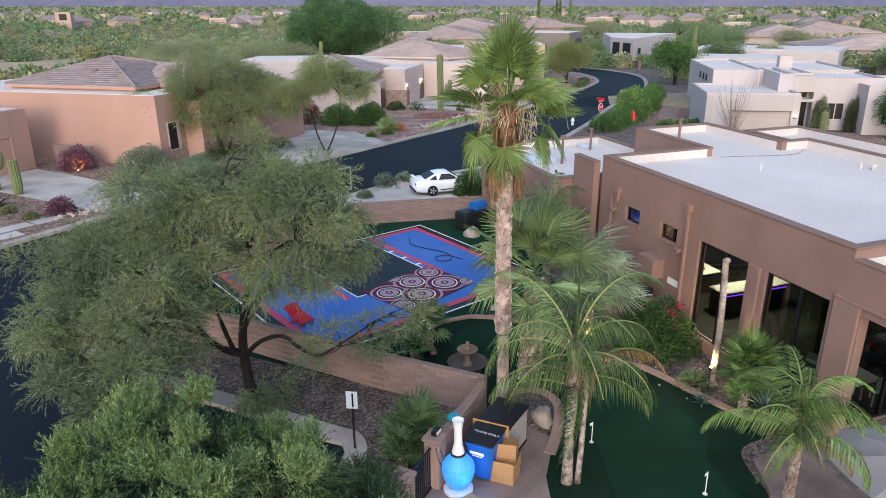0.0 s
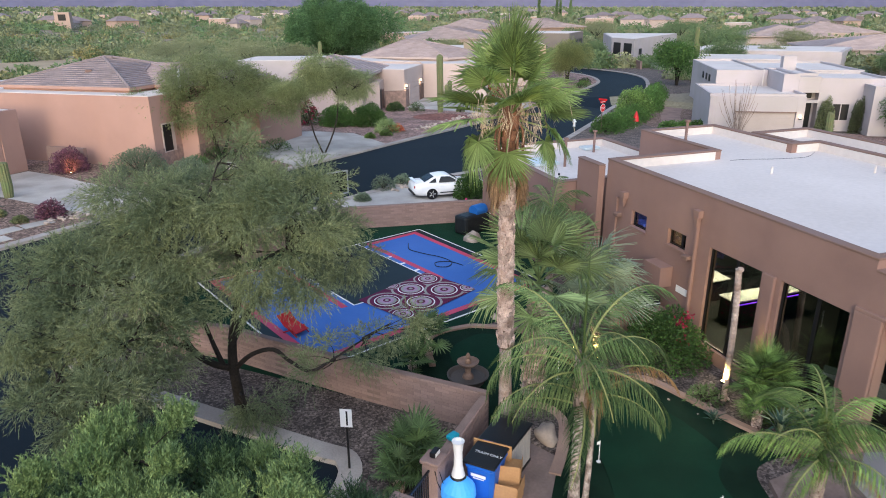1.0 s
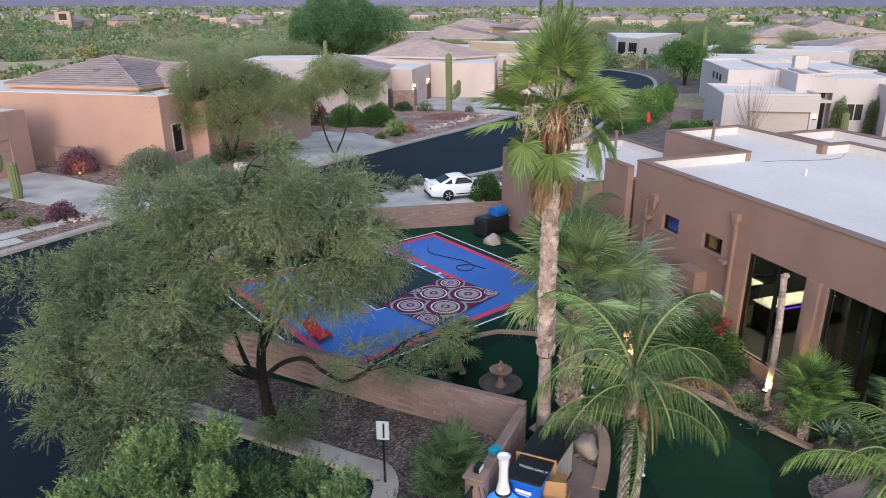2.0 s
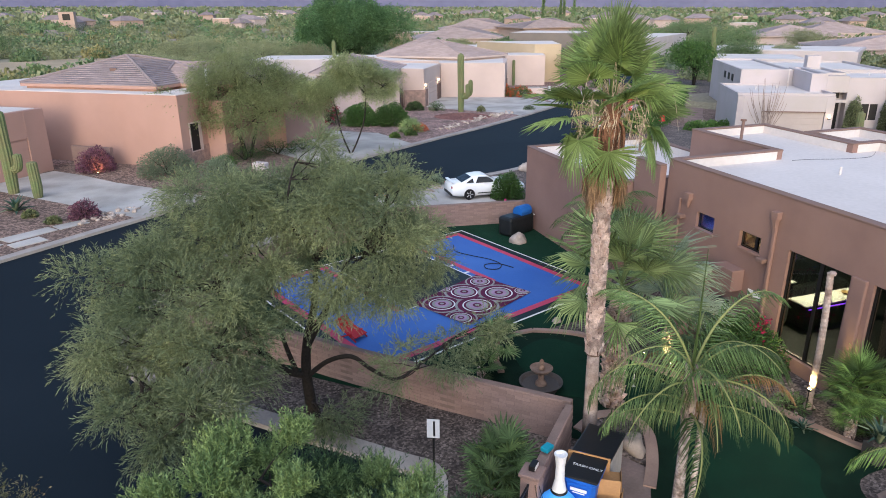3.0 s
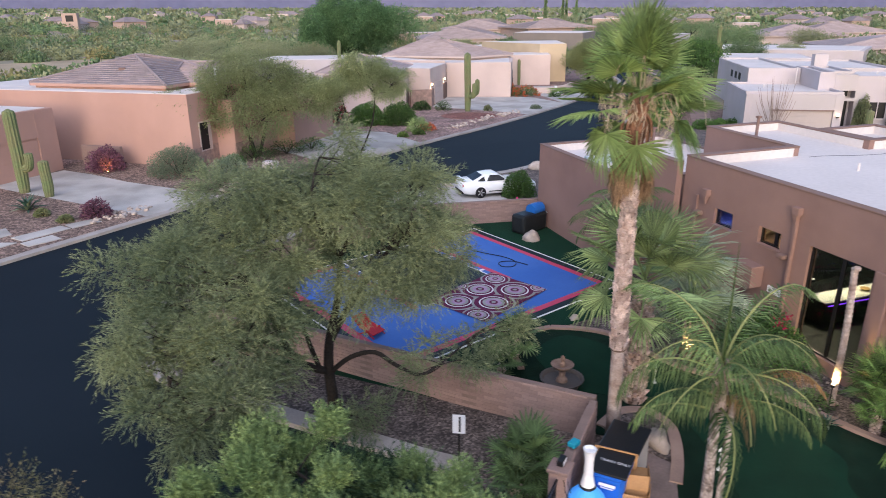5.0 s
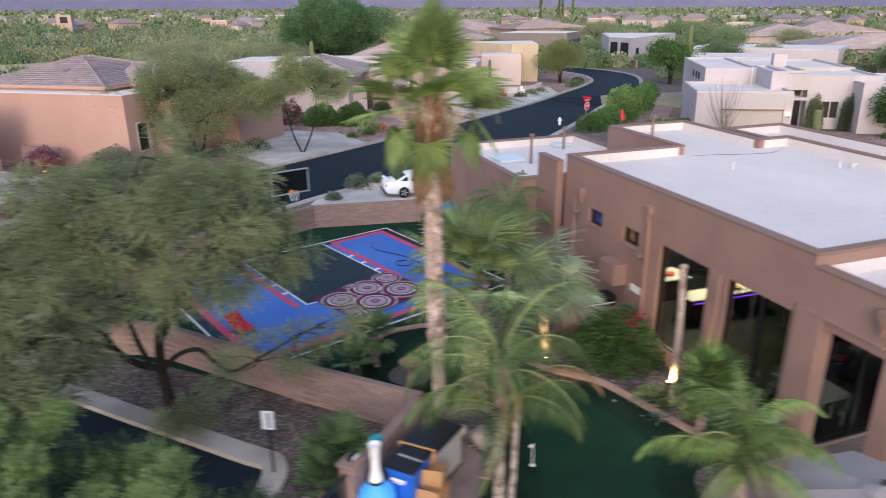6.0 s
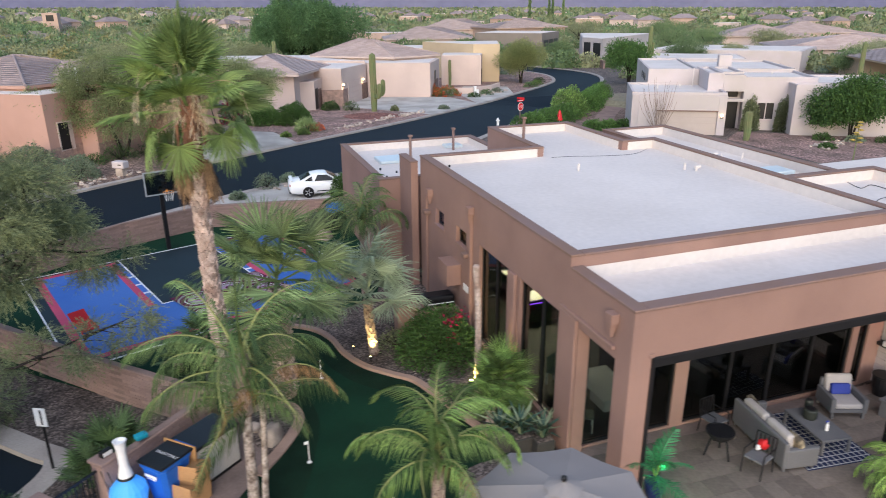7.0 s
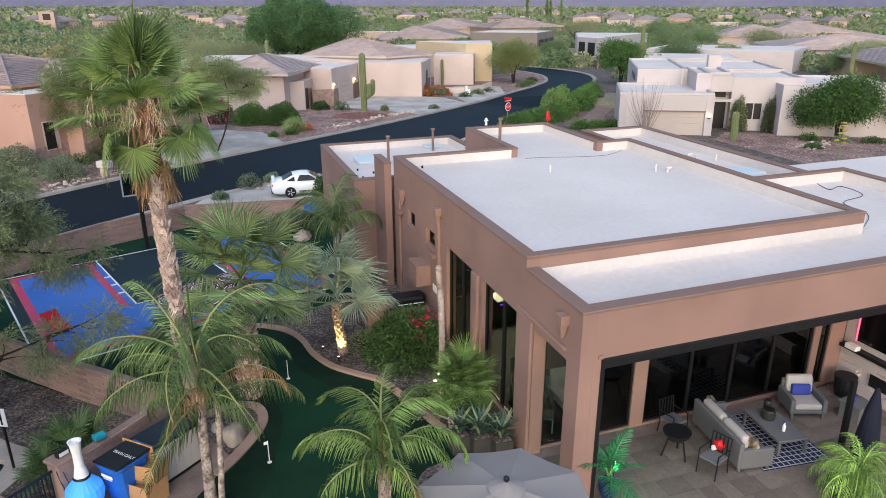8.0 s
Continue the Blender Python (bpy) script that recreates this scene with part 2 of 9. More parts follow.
def site(x, y, z=0.0, ground=False):
    """Level-plan points moved out and down from the camera's eye to fit its view, almost a metre lower near the street
    corner: place and size factor.
    """
    if not ground and (x > 15.9 and 12.0 <= y < 36.0 or (x, y) == (0, 0)):
        return x, y, z, 1.0
    s = min(1.0, max(0.0, (x - 8.5) / 4.0))
    cx, cy, cz = 8.97 * s, -1.65 * s, 10.85 - 0.31 * s
    if not ground and x > 15.9 and 4.0 < y < 12.0 and x < 30.0:
        k = 1.094
    else:
        k = (cz + 1.2875 - 0.0225 * cy) / (cz + 0.0225 * (y - cy))
        k = min(k, (cz + 0.95) / cz)
        k = 1.0 + max(0.0, k - 1.0) * min(1.0, max(0.0, (34.0 - x) / 10.0))
        k += 0.075 * min(1.0, max(0.0, (x - 38.0) / 6.0)) * min(1.0, max(0.0, (84.0 - y) / 10.0)) * min(1.0, max(0.0, (y - 20.0) / 10.0))
    return cx + k * (x - cx), cy + k * (y - cy), cz + k * (z - cz), k


def on_site(bm):
    """Move the mesh, drawn on the level plan, to fit the camera's view."""
    for co, no in (((0, 57.22, 0), (0, 1, 0)), ((24, 0, 0), (1, 0, 0)), ((34, 0, 0), (1, 0, 0)), ((0, 13.8, 0), (0, 1, 0)), ((38, 0, 0), (1, 0, 0)), ((44, 0, 0), (1, 0, 0)), ((0, 20, 0), (0, 1, 0)), ((0, 30, 0), (0, 1, 0)), ((0, 74, 0), (0, 1, 0)), ((0, 84, 0), (0, 1, 0))):
        bmesh.ops.bisect_plane(bm, geom=bm.verts[:] + bm.edges[:] + bm.faces[:], plane_co=co, plane_no=no)
    for v in bm.verts:
        v.co = site(*v.co, True)[:3]
    return bm


def thing(name, x, y, z, rz=0, label="", category="", group="", kind="", exact=False):
    ob = new(name)
    x, y, z, k = (x, y, z, 1.0) if exact else site(x, y, z)
    ob.matrix_basis = pose(x, y, z, 0, 0, rz) @ Matrix.Scale(k, 4)
    return tagged(ob, label, category, group, kind)


def box(bm, x0, x1, y0, y1, z0, z1, bevel=0.0, m=None):
    r = bmesh.ops.create_cube(bm, size=1, matrix=Matrix.Translation(((x0 + x1) / 2, (y0 + y1) / 2, (z0 + z1) / 2)) @ Matrix.Diagonal((abs(x1 - x0), abs(y1 - y0), abs(z1 - z0), 1)))
    vs = r["verts"]
    if bevel:
        es = list({e for v in vs for e in v.link_edges})
        q = bmesh.ops.bevel(bm, geom=es, offset=bevel, segments=2, affect="EDGES", profile=0.5)
        vs = list({v for f in q["faces"] for v in f.verts} | {v for v in vs if v.is_valid})
    if m is not None:
        bmesh.ops.transform(bm, matrix=m, verts=vs)
    return bm


def boxes(*rows, bevel=0.0):
    bm = bmesh.new()
    for r in rows:
        box(bm, *r, bevel=bevel)
    return bm


def slab(points, z0, z1, bm=None, exact=False):
    """A flat plate with the outline points, from z0 up to z1."""
    bm = bm or bmesh.new()
    top = [bm.verts.new((p[0], p[1], z1)) for p in points]
    bot = [bm.verts.new((p[0], p[1], z0)) for p in points]
    n = len(points)
    area = sum(points[i][0] * points[(i + 1) % n][1] - points[(i + 1) % n][0] * points[i][1] for i in range(n))
    if area < 0:
        top.reverse(), bot.reverse()
    fs = [bm.faces.new(top), bm.faces.new(bot[::-1])]
    for i in range(n):
        j = (i + 1) % n
        fs.append(bm.faces.new((top[i], bot[i], bot[j], top[j])))
    bmesh.ops.triangulate(bm, faces=fs[:2])
    return bm if exact else on_site(bm)


def strip(points, width, z0, z1, bm=None, side=0.0):
    """A band of that width along the line of points (side: shift to its left)."""
    L, R = [], []
    n = len(points)
    for i, p in enumerate(points):
        a, b = Vector(points[max(i - 1, 0)]), Vector(points[min(i + 1, n - 1)])
        d = (b - a).to_2d().normalized()
        q = Vector((-d.y, d.x))
        L.append(Vector(p).to_2d() + q * (side + width / 2))
        R.append(Vector(p).to_2d() + q * (side - width / 2))
    bm = bm or bmesh.new()
    rings = [[bm.verts.new((*l, z1)), bm.verts.new((*r, z1)), bm.verts.new((*r, z0)), bm.verts.new((*l, z0))] for l, r in zip(L, R)]
    for a, b in zip(rings, rings[1:]):
        for k in range(4):
            bm.faces.new((a[k], a[(k + 1) % 4], b[(k + 1) % 4], b[k]))
    bm.faces.new(rings[0][::-1]), bm.faces.new(rings[-1])
    bmesh.ops.recalc_face_normals(bm, faces=bm.faces)
    return on_site(bm)


def smooth_line(points, n=6):
    """The line through the points, rounded."""
    P = [Vector(p) for p in points]
    out = []
    for i in range(len(P) - 1):
        a, b, c, d = P[max(i - 1, 0)], P[i], P[i + 1], P[min(i + 2, len(P) - 1)]
        for k in range(n):
            t = k / n
            out.append(0.5 * (2 * b + (c - a) * t + (2 * a - 5 * b + 4 * c - d) * t * t + (3 * b - a - 3 * c + d) * t ** 3))
    return out + [P[-1]]


def tube(bm, points, radii, sides=8, cap=True):
    P = [Vector(p) for p in points]
    rings = []
    ref = Vector((0.31, 0.95, 0.1))
    for i, p in enumerate(P):
        d = (P[min(i + 1, len(P) - 1)] - P[max(i - 1, 0)]).normalized()
        u = d.cross(ref).normalized()
        w = d.cross(u)
        r = radii[i] if hasattr(radii, "__len__") else radii
        rings.append([bm.verts.new(p + (u * math.cos(a) + w * math.sin(a)) * r) for a in (2 * math.pi * k / sides for k in range(sides))])
    for a, b in zip(rings, rings[1:]):
        for k in range(sides):
            bm.faces.new((a[k], a[(k + 1) % sides], b[(k + 1) % sides], b[k]))
    if cap:
        bm.faces.new(rings[0][::-1]), bm.faces.new(rings[-1])
    return bm


def lathe(bm, profile, sides=20, centre=(0, 0, 0)):
    rings = []
    for r, z in profile:
        rings.append([bm.verts.new((centre[0] + r * math.cos(2 * math.pi * k / sides), centre[1] + r * math.sin(2 * math.pi * k / sides), centre[2] + z)) for k in range(sides)])
    for a, b in zip(rings, rings[1:]):
        for k in range(sides):
            bm.faces.new((a[k], a[(k + 1) % sides], b[(k + 1) % sides], b[k]))
    bm.faces.new(rings[0][::-1]), bm.faces.new(rings[-1])
    return bm


def soup(name, V):
    """A mesh of loose polygons: V has one row of corners a polygon."""
    n, k = V.shape[0], V.shape[1]
    me = bpy.data.meshes.new(name)
    me.vertices.add(n * k)
    me.vertices.foreach_set("co", V.astype(np.float32).ravel())
    me.loops.add(n * k)
    me.loops.foreach_set("vertex_index", np.arange(n * k, dtype=np.int32))
    me.polygons.add(n)
    me.polygons.foreach_set("loop_start", np.arange(0, n * k, k, dtype=np.int32))
    me.update(calc_edges=True)
    return me


def rand_dirs(rng, n):
    d = rng.normal(size=(n, 3))
    return d / np.linalg.norm(d, axis=1, keepdims=True)


def leaves_at(rng, P, D, length, width, up=0.3):
    """Lozenge leaves at points P along directions D."""
    n = len(P)
    s = np.cross(D, rand_dirs(rng, n) + np.array([0, 0, up]))
    s /= np.linalg.norm(s, axis=1, keepdims=True) + 1e-9
    L = length * rng.uniform(0.6, 1.3, (n, 1))
    W = width * rng.uniform(0.7, 1.3, (n, 1))
    return np.stack([P, P + D * L * 0.45 + s * W * 0.5, P + D * L, P + D * L * 0.45 - s * W * 0.5], 1)


def sprays(rng, P, D, count, span, length, width, droop=0.3, fray=0.9):
    """Feathery twigs: count small leaves in a row along each direction D from each point P."""
    n = len(P)
    t = np.linspace(0.1, 1, count)[None, :, None]
    S = span * rng.uniform(0.6, 1.3, (n, 1, 1))
    Q = P[:, None, :] + D[:, None, :] * t * S
    Q[:, :, 2] -= (droop * S * t * t)[:, :, 0]
    Q = Q.reshape(-1, 3)
    E = np.repeat(D, count, 0) + fray * rand_dirs(rng, n * count)
    E[:, 2] -= np.tile(np.linspace(0, 1.2 * max(0.0, droop), count), n)
    E /= np.linalg.norm(E, axis=1, keepdims=True)
    return leaves_at(rng, Q, E, length, width)


# ---- ground, street, yards ----
def terrain(x, y):
    """Flat among the houses, then rising gently towards the mountains, sloped so the horizon fits the camera's view."""
    r = math.hypot(x - 20, y - 40)
    k = min(1.0, max(0.0, (r - 150) / 350.0))
    return -0.13 + k * k * (3 - 2 * k) * (0.0143 * y - 0.0062 * x - 0.8)


bm = bmesh.new()
RINGS = [0, 40, 80, 110, 150, 190, 240, 300, 380, 480, 620, 800, 1100, 1500, 2100, 3000, 4700]
prev = None
for r in RINGS[1:]:
    ring = []
    for k in range(72):
        x, y = 20 + r * math.cos(2 * math.pi * k / 72), 60 + r * math.sin(2 * math.pi * k / 72)
        ring.append(bm.verts.new((x, y, terrain(x, y) - (3.0 if y < 62 and r < 120 else 0.0))))
    if prev is None:
        bm.faces.new(ring)
    else:
        for k in range(72):
            bm.faces.new((prev[k], ring[k], ring[(k + 1) % 72], prev[(k + 1) % 72]))
    prev = ring
tagged(part("ground", bm, "desert"), "dry desert ground with sandy soil and scrub", "ground", kind="structure")

FAR_KERB = smooth_line([(-40, 8), (-22, 27.5), (-13, 36.1), (-6.0, 42.6), (-1.7, 46.5), (3.8, 51.1), (10.2, 55.9), (16.6, 60.9), (23.3, 65.9), (31.2, 72.4), (40, 80.2), (47.6, 87.9), (56, 96.5), (61.5, 104), (65, 115), (64, 128), (58, 144), (56, 160)])
NEAR_KERB = smooth_line([(-15, 2), (-5, 8.5), (0.2, 12.3), (1.9, 14.3), (2.4, 15.6), (1.6, 16.5), (-2, 20.1), (-4.6, 22.9), (-5.5, 25.5), (-5.2, 28.3), (-3.9, 31.8), (0.5, 36.3), (5, 40), (8.7, 42.7), (13.4, 45.0), (18.8, 46.9), (25, 51.2), (32, 58.1), (45.3, 72.4), (55, 82.5), (64, 93.7), (72, 108), (74, 122), (70, 140), (66, 160)])
FARV = [(v.x, v.y) for v in FAR_KERB]
NEARV = [(v.x, v.y) for v in NEAR_KERB]
road = slab(FARV + NEARV[::-1], -0.128, -0.11)
tagged(part("road", road, "asphalt"), "dark smooth asphalt street curving between houses", "road", kind="structure")
tagged(part("yard_near", slab(NEARV + [(110, 150), (130, 60), (120, -60), (-30, -60)], -0.2, 0.0), "gravel"), "brown gravel yard ground on the near side", "ground", kind="structure")
tagged(part("yard_far", slab(FARV + [(20, 175), (-60, 130), (-75, 60), (-60, 20)], -0.2, 0.0), "gravel_pink"), "pinkish gravel front yards beyond the street", "ground", kind="structure")
tagged(part("yard_brown", slab([p for p in FARV if -22 < p[0] < 3.0] + [(4.5, 56.0), (0.5, 64.0), (-12.0, 62.0), (-30.0, 46.0)], -0.1, 0.006), "soil"), "brown earth and fine gravel front yard", "ground", kind="structure")
tagged(part("yard_hedges", slab([(34.6, 59.6), (40.0, 58.2), (46.0, 58.6), (50.0, 62.0), (56.5, 72.0), (58.5, 80.0), (55.6, 81.4), (45.6, 71.2)], -0.1, 0.006), "soil"), "brown earth beside the hedges", "ground", kind="structure")
tagged(part("brick_path", strip([(45.2, 60.6), (48.0, 64.6), (55.2, 73.6), (57.0, 79.0)], 2.0, -0.1, 0.03), mat("path_pink", (0.27, 0.19, 0.17), 0.9, 0.15, 1.0, 12.0, 0.3, 0, (0.2, 0.14, 0.125))), "pinkish brick path beside the hedge", "path", kind="structure")
tagged(part("kerb_far", strip(FARV, 0.55, -0.15, 0.035, side=0.1), "kerb"), "pale concrete kerb along the far side", "kerb", kind="structure")
tagged(part("kerb_near", strip(NEARV, 0.6, -0.15, 0.035, side=-0.1), "kerb"), "pale concrete kerb along the near side", "kerb", kind="structure")

# driveways
for pts, lab in (
    ([(7.4, 41.6), (6.7, 40.2), (8.2, 38.0), (14.0, 38.2), (14.0, 43.4), (12.5, 44.2)], "light concrete driveway under the white car"),
    ([(-13.5, 58), (-11.4, 55.8), (-8.7, 52.3), (-3.2, 46.7), (-2.5, 45.9), (-6.5, 42.3), (-7.0, 43.0), (-12.2, 48.6), (-17.5, 54.3)], "pale concrete driveway before the orange garage"),
    ([(5.5, 52.6), (9.6, 55.7), (14.2, 59.15), (12.6, 66.0), (9.0, 68.8), (4.5, 69.5), (0.5, 64.2)], "concrete driveway behind the street tree"),
    ([(22.4, 82.6), (26.2, 77.5), (29.0, 74.3), (30.2, 71.9), (38.6, 79.3), (37.4, 87.0), (35.0, 88.3), (27.3, 91.8)], "concrete driveway of the pink house"),
    ([(38.5, 79.5), (47.0, 87.6), (50, 97), (44, 100), (40, 92)], "concrete driveway further up the street"),
):
    tagged(part("driveway", slab(pts, -0.15, 0.012), "concrete"), lab, "driveway", kind="structure")

# ---- block walls round the court ----
def block_wall(points, height, label, pieces=True, thick=0.2):
    """A wall of long low blocks in running bond, with a recessed mortar core and cap blocks."""
    w = thing("garden_wall", 0, 0, 0, 0, label, "wall", kind="structure")
    rng = random.Random(len(points) * 7 + int(height * 100))
    bl = bmesh.new()
    box(bl, -0.193, 0.193, -thick / 2, thick / 2, 0.004, 0.096)
    bme = bpy.data.meshes.new("block")
    bl.to_mesh(bme)
    bl.free()
    bme.materials.append(M["block"])
    cm = boxes((-0.195, 0.195, -thick / 2 - 0.02, thick / 2 + 0.02, 0.0, 0.07), bevel=0.012)
    cme = bpy.data.meshes.new("cap_block")
    cm.to_mesh(cme)
    cm.free()
    cme.materials.append(M["block"])
    part("mortar", strip(points, thick - 0.02, -0.05, height - 0.01), "mortar", w)
    rows = int(height / 0.1)
    joined = []
    for p, q in zip(points, points[1:]):
        (*p, pz, pk), (*q, qz, qk) = site(*p), site(*q)
        d = Vector(q) - Vector(p)
        L, ang = d.length, math.degrees(math.atan2(d.y, d.x))
        n = int(L / (0.4 * pk))
        st = L / n
        for r in range(rows + 1):
            for i in range(n):
                a = (i + 0.5 + (0.5 if r % 2 else 0)) * st
                if a > L - 0.15:
                    continue
                c = Vector(p) + d.normalized() * a
                fit = Matrix.Scale((st / pk - 0.012) / 0.386, 4, (1, 0, 0))
                m = pose(c.x, c.y, pz + (qz - pz) * a / L + r * 0.1 * pk, 0, -math.degrees(math.atan2(qz - pz, L)), ang) @ Matrix.Scale(pk, 4) @ Matrix.Translation((0, rng.uniform(-0.004, 0.004), 0)) @ fit
                if pieces:
                    put("cap_block" if r == rows else "block", cme if r == rows else bme, None, w, m=m)
                else:
                    joined.append((m, r == rows))
    if joined:
        bm = bmesh.new()
        for m, top in joined:
            box(bm, -0.193, 0.193, -thick / 2 - 0.02 * top, thick / 2 + 0.02 * top, 0.004, 0.096 if not top else 0.07, m=m)
        tagged(part("blocks", bm, "block", w), kind="stuff")
    return w


# ---- turf, green, beds ----
tagged(part("turf", slab([(6.2, 15.95), (-2.1, 23.6), (-3.2, 26.2), (-2.5, 29.2), (2.6, 33.4), (6.3, 35.35), (13.93, 34.25), (13.93, 26.0), (13.2, 23.5), (11.5, 22.4), (8.2, 21.9), (7.2, 20.0)], -0.05, 0.012), "turf"), "dark green artificial turf round the court", "turf", kind="structure")
GREEN = smooth_line([(6.3, 15.9), (5.2, 17.8), (5.6, 20.2), (6.6, 21.6), (8.2, 21.9), (9.25, 21.35), (9.95, 20.75), (10.4, 19.9), (10.65, 18.75), (11.2, 17.65), (12.05, 16.8), (12.65, 16.2), (13.1, 14.9), (13.55, 13.45), (13.95, 12.6), (14.3, 12.1), (12.9, 11.9), (12.3, 11.1), (12.1, 10.0), (12.6, 7.5), (13.5, 4.5), (13, 2), (7, 2), (6.2, 8), (6.35, 11.6), (6.8, 12.8), (7.75, 14.0), (8.3, 14.9), (8.6, 15.6), (8.35, 16.35), (7.6, 16.6), (6.9, 16.2)], 4)
tagged(part("turf_fringe", slab([(p.x, p.y) for p in GREEN], -0.05, 0.024), "turf_rim"), "longer dark turf fringe round the putting green", "turf", kind="structure")
INNER = smooth_line([(6.9, 18.0), (6.8, 20.3), (8.2, 21.3), (9.2, 20.6), (9.75, 19.4), (10.0, 18.2), (10.7, 16.9), (11.6, 16.0), (12.0, 15.1), (12.35, 13.8), (12.3, 12.6), (11.4, 11.8), (11.2, 10.2), (11.8, 7.5), (12.4, 4.5), (12, 2.4), (8.2, 2.4), (7.6, 8), (7.9, 11.2), (8.3, 12.6), (8.7, 13.8), (9.1, 15.2), (8.9, 16.6), (8.0, 17.2)], 4)
tagged(part("putting_green", slab([(p.x, p.y) for p in INNER], 0.0, 0.036), "turf"), "short green artificial turf putting green", "putting green", kind="structure")
part_curb = smooth_line([(8.2, 21.98), (9.3, 21.45), (10.05, 20.85), (10.5, 19.95), (10.75, 18.8), (11.3, 17.72), (12.15, 16.88), (12.75, 16.28), (13.2, 14.95), (13.65, 13.5), (14.05, 12.65), (14.9, 12.2)])
tagged(part("garden_curb", strip([(p.x, p.y) for p in part_curb], 0.2, -0.05, 0.11), "curb"), "tan concrete curb along the planting bed", "kerb", kind="structure")
part_curb = smooth_line([(6.75, 16.05), (7.6, 16.5), (8.3, 16.3), (8.52, 15.6), (8.25, 14.9), (7.75, 14.1), (7.2, 13.4)])
tagged(part("garden_curb", strip([(p.x, p.y) for p in part_curb], 0.3, -0.05, 0.07), "curb"), "tan concrete curb round the boulder bed", "kerb", kind="structure")
part_curb = smooth_line([(6.0, 19.6), (6.3, 21.2), (7.0, 21.85), (8.2, 22.0)])
tagged(part("garden_curb", strip([(p.x, p.y) for p in part_curb], 0.2, -0.05, 0.1), "curb"), "tan concrete curb at the court end", "kerb", kind="structure")
tagged(part("flagstone_path", slab([(3.2, 9.5), (3.2, 12.6), (4.6, 13.95), (6.2, 15.4), (6.85, 15.6), (7.3, 14.6), (7.6, 14.0), (7.1, 13.2), (6.7, 12.6), (6.3, 11.4), (6.1, 9.5)], -0.05, 0.034), "flag"), "pinkish stamped flagstone path", "path", kind="structure")

tagged(part("boulder_bed", slab([(p.x, p.y) for p in smooth_line([(6.75, 16.0), (7.6, 16.45), (8.25, 16.28), (8.45, 15.6), (8.2, 14.95), (7.75, 14.15), (7.3, 14.65), (6.95, 15.5)], 3)], -0.05, 0.044), "gravel"), "brown gravel bed inside the curb ring", "gravel bed", kind="structure")

# ---- court ----
CT = pose(1.38, 23.9, 0, 0, 0, 20)
court = thing("sports_court", 0, 0, 0, 0, "blue half basketball court with pink border lines and black key", "court", kind="structure")


def mark(name, mt, z, *rects, label=""):
    for r in rects:
        part(name, slab([(CT @ Vector((a, b, 0))).to_2d() for a, b in ((r[0], r[2]), (r[1], r[2]), (r[1], r[3]), (r[0], r[3]))], -0.02, z), mt, court, label)


mark("margin", "court_black", 0.018, (-0.42, 11.45, -3.35, 6.55))
mark("court_field", "court_blue", 0.022, (0.3, 10.75, -2.7, 6.1), label="blue sport tile surface")
mark("border", "court_pink", 0.023, (0.0, 0.3, -3.0, 6.4), (10.75, 11.05, -3.0, 6.4), (0.3, 10.75, -3.0, -2.7))
mark("border", "court_pink", 0.0235, (0.3, 3.3, 6.1, 6.4), (7.9, 10.75, 6.1, 6.4))
mark("key_area", "court_black", 0.026, (3.5, 7.5, 0.28, 6.53), label="black free throw lane")
mark("lane_strip", "court_pink", 0.027, (2.95, 3.22, 0.3, 6.1), (7.8, 8.07, 0.3, 6.1))
mark("line", "line", 0.03, (3.45, 3.51, 0.22, 6.5), (7.49, 7.55, 0.22, 6.5), (3.45, 7.55, 0.22, 0.28), (-0.45, -0.39, -3.4, 6.6), (11.42, 11.48, -3.4, 6.6))
mark("line", "line", 0.031, (-0.39, 11.42, -3.4, -3.34), (-0.39, 11.42, 6.54, 6.6))
for v in (1.75, 2.85, 3.95):
    mark("lane_block", "line", 0.0305, (3.22, 3.45, v, v + 0.14), (7.55, 7.8, v, v + 0.14))

block_wall([(6.35, 15.75), (3.8, 18.2), (1.4, 20.72), (-0.1, 22.35), (-1.2, 23.15), (-2.2, 23.6)], 1.2, "long low garden wall of pinkish slump blocks")
block_wall([(-2.2, 23.6), (-3.3, 26.2), (-2.6, 29.2), (2.6, 33.5), (6.3, 35.5)], 1.2, "garden wall of pinkish slump blocks round the court", False)
block_wall([(6.3, 35.5), (13.9, 34.4)], 1.2, "garden wall of pinkish slump blocks beside the driveway")
block_wall([(6.2, 15.6), (4.15, 13.35)], 1.2, "short garden wall of pinkish blocks ending at the gate")


def lerp(p, q, t):
    return (p[0] + (q[0] - p[0]) * t, p[1] + (q[1] - p[1]) * t)


# ---- main house ----
def wall_panel(bm, axis, at, thick, a0, a1, z0, z1, holes=()):
    """A wall in the plane axis=at, from a0 to a1 along the other axis, with holes (a0, a1, z0, z1) cut through."""
    cs = sorted({a0, a1, *[h[0] for h in holes], *[h[1] for h in holes]})
    zs = sorted({z0, z1, *[h[2] for h in holes], *[h[3] for h in holes]})
    for c0, c1 in zip(cs, cs[1:]):
        run = None
        for q0, q1 in zip(zs, zs[1:]):
            if any(h[0] <= c0 and c1 <= h[1] and h[2] <= q0 and q1 <= h[3] for h in holes):
                continue
            if axis == "x":
                box(bm, at, at + thick, c0, c1, q0, q1)
            else:
                box(bm, c0, c1, at, at + thick, q0, q1)
    bmesh.ops.remove_doubles(bm, verts=bm.verts, dist=0.0005)
    return bm


house = thing("house", 16, 10.4, 0, 0, "tan stucco house with flat white roof and dark parapet caps", "house")
hm = house.matrix_basis.inverted()
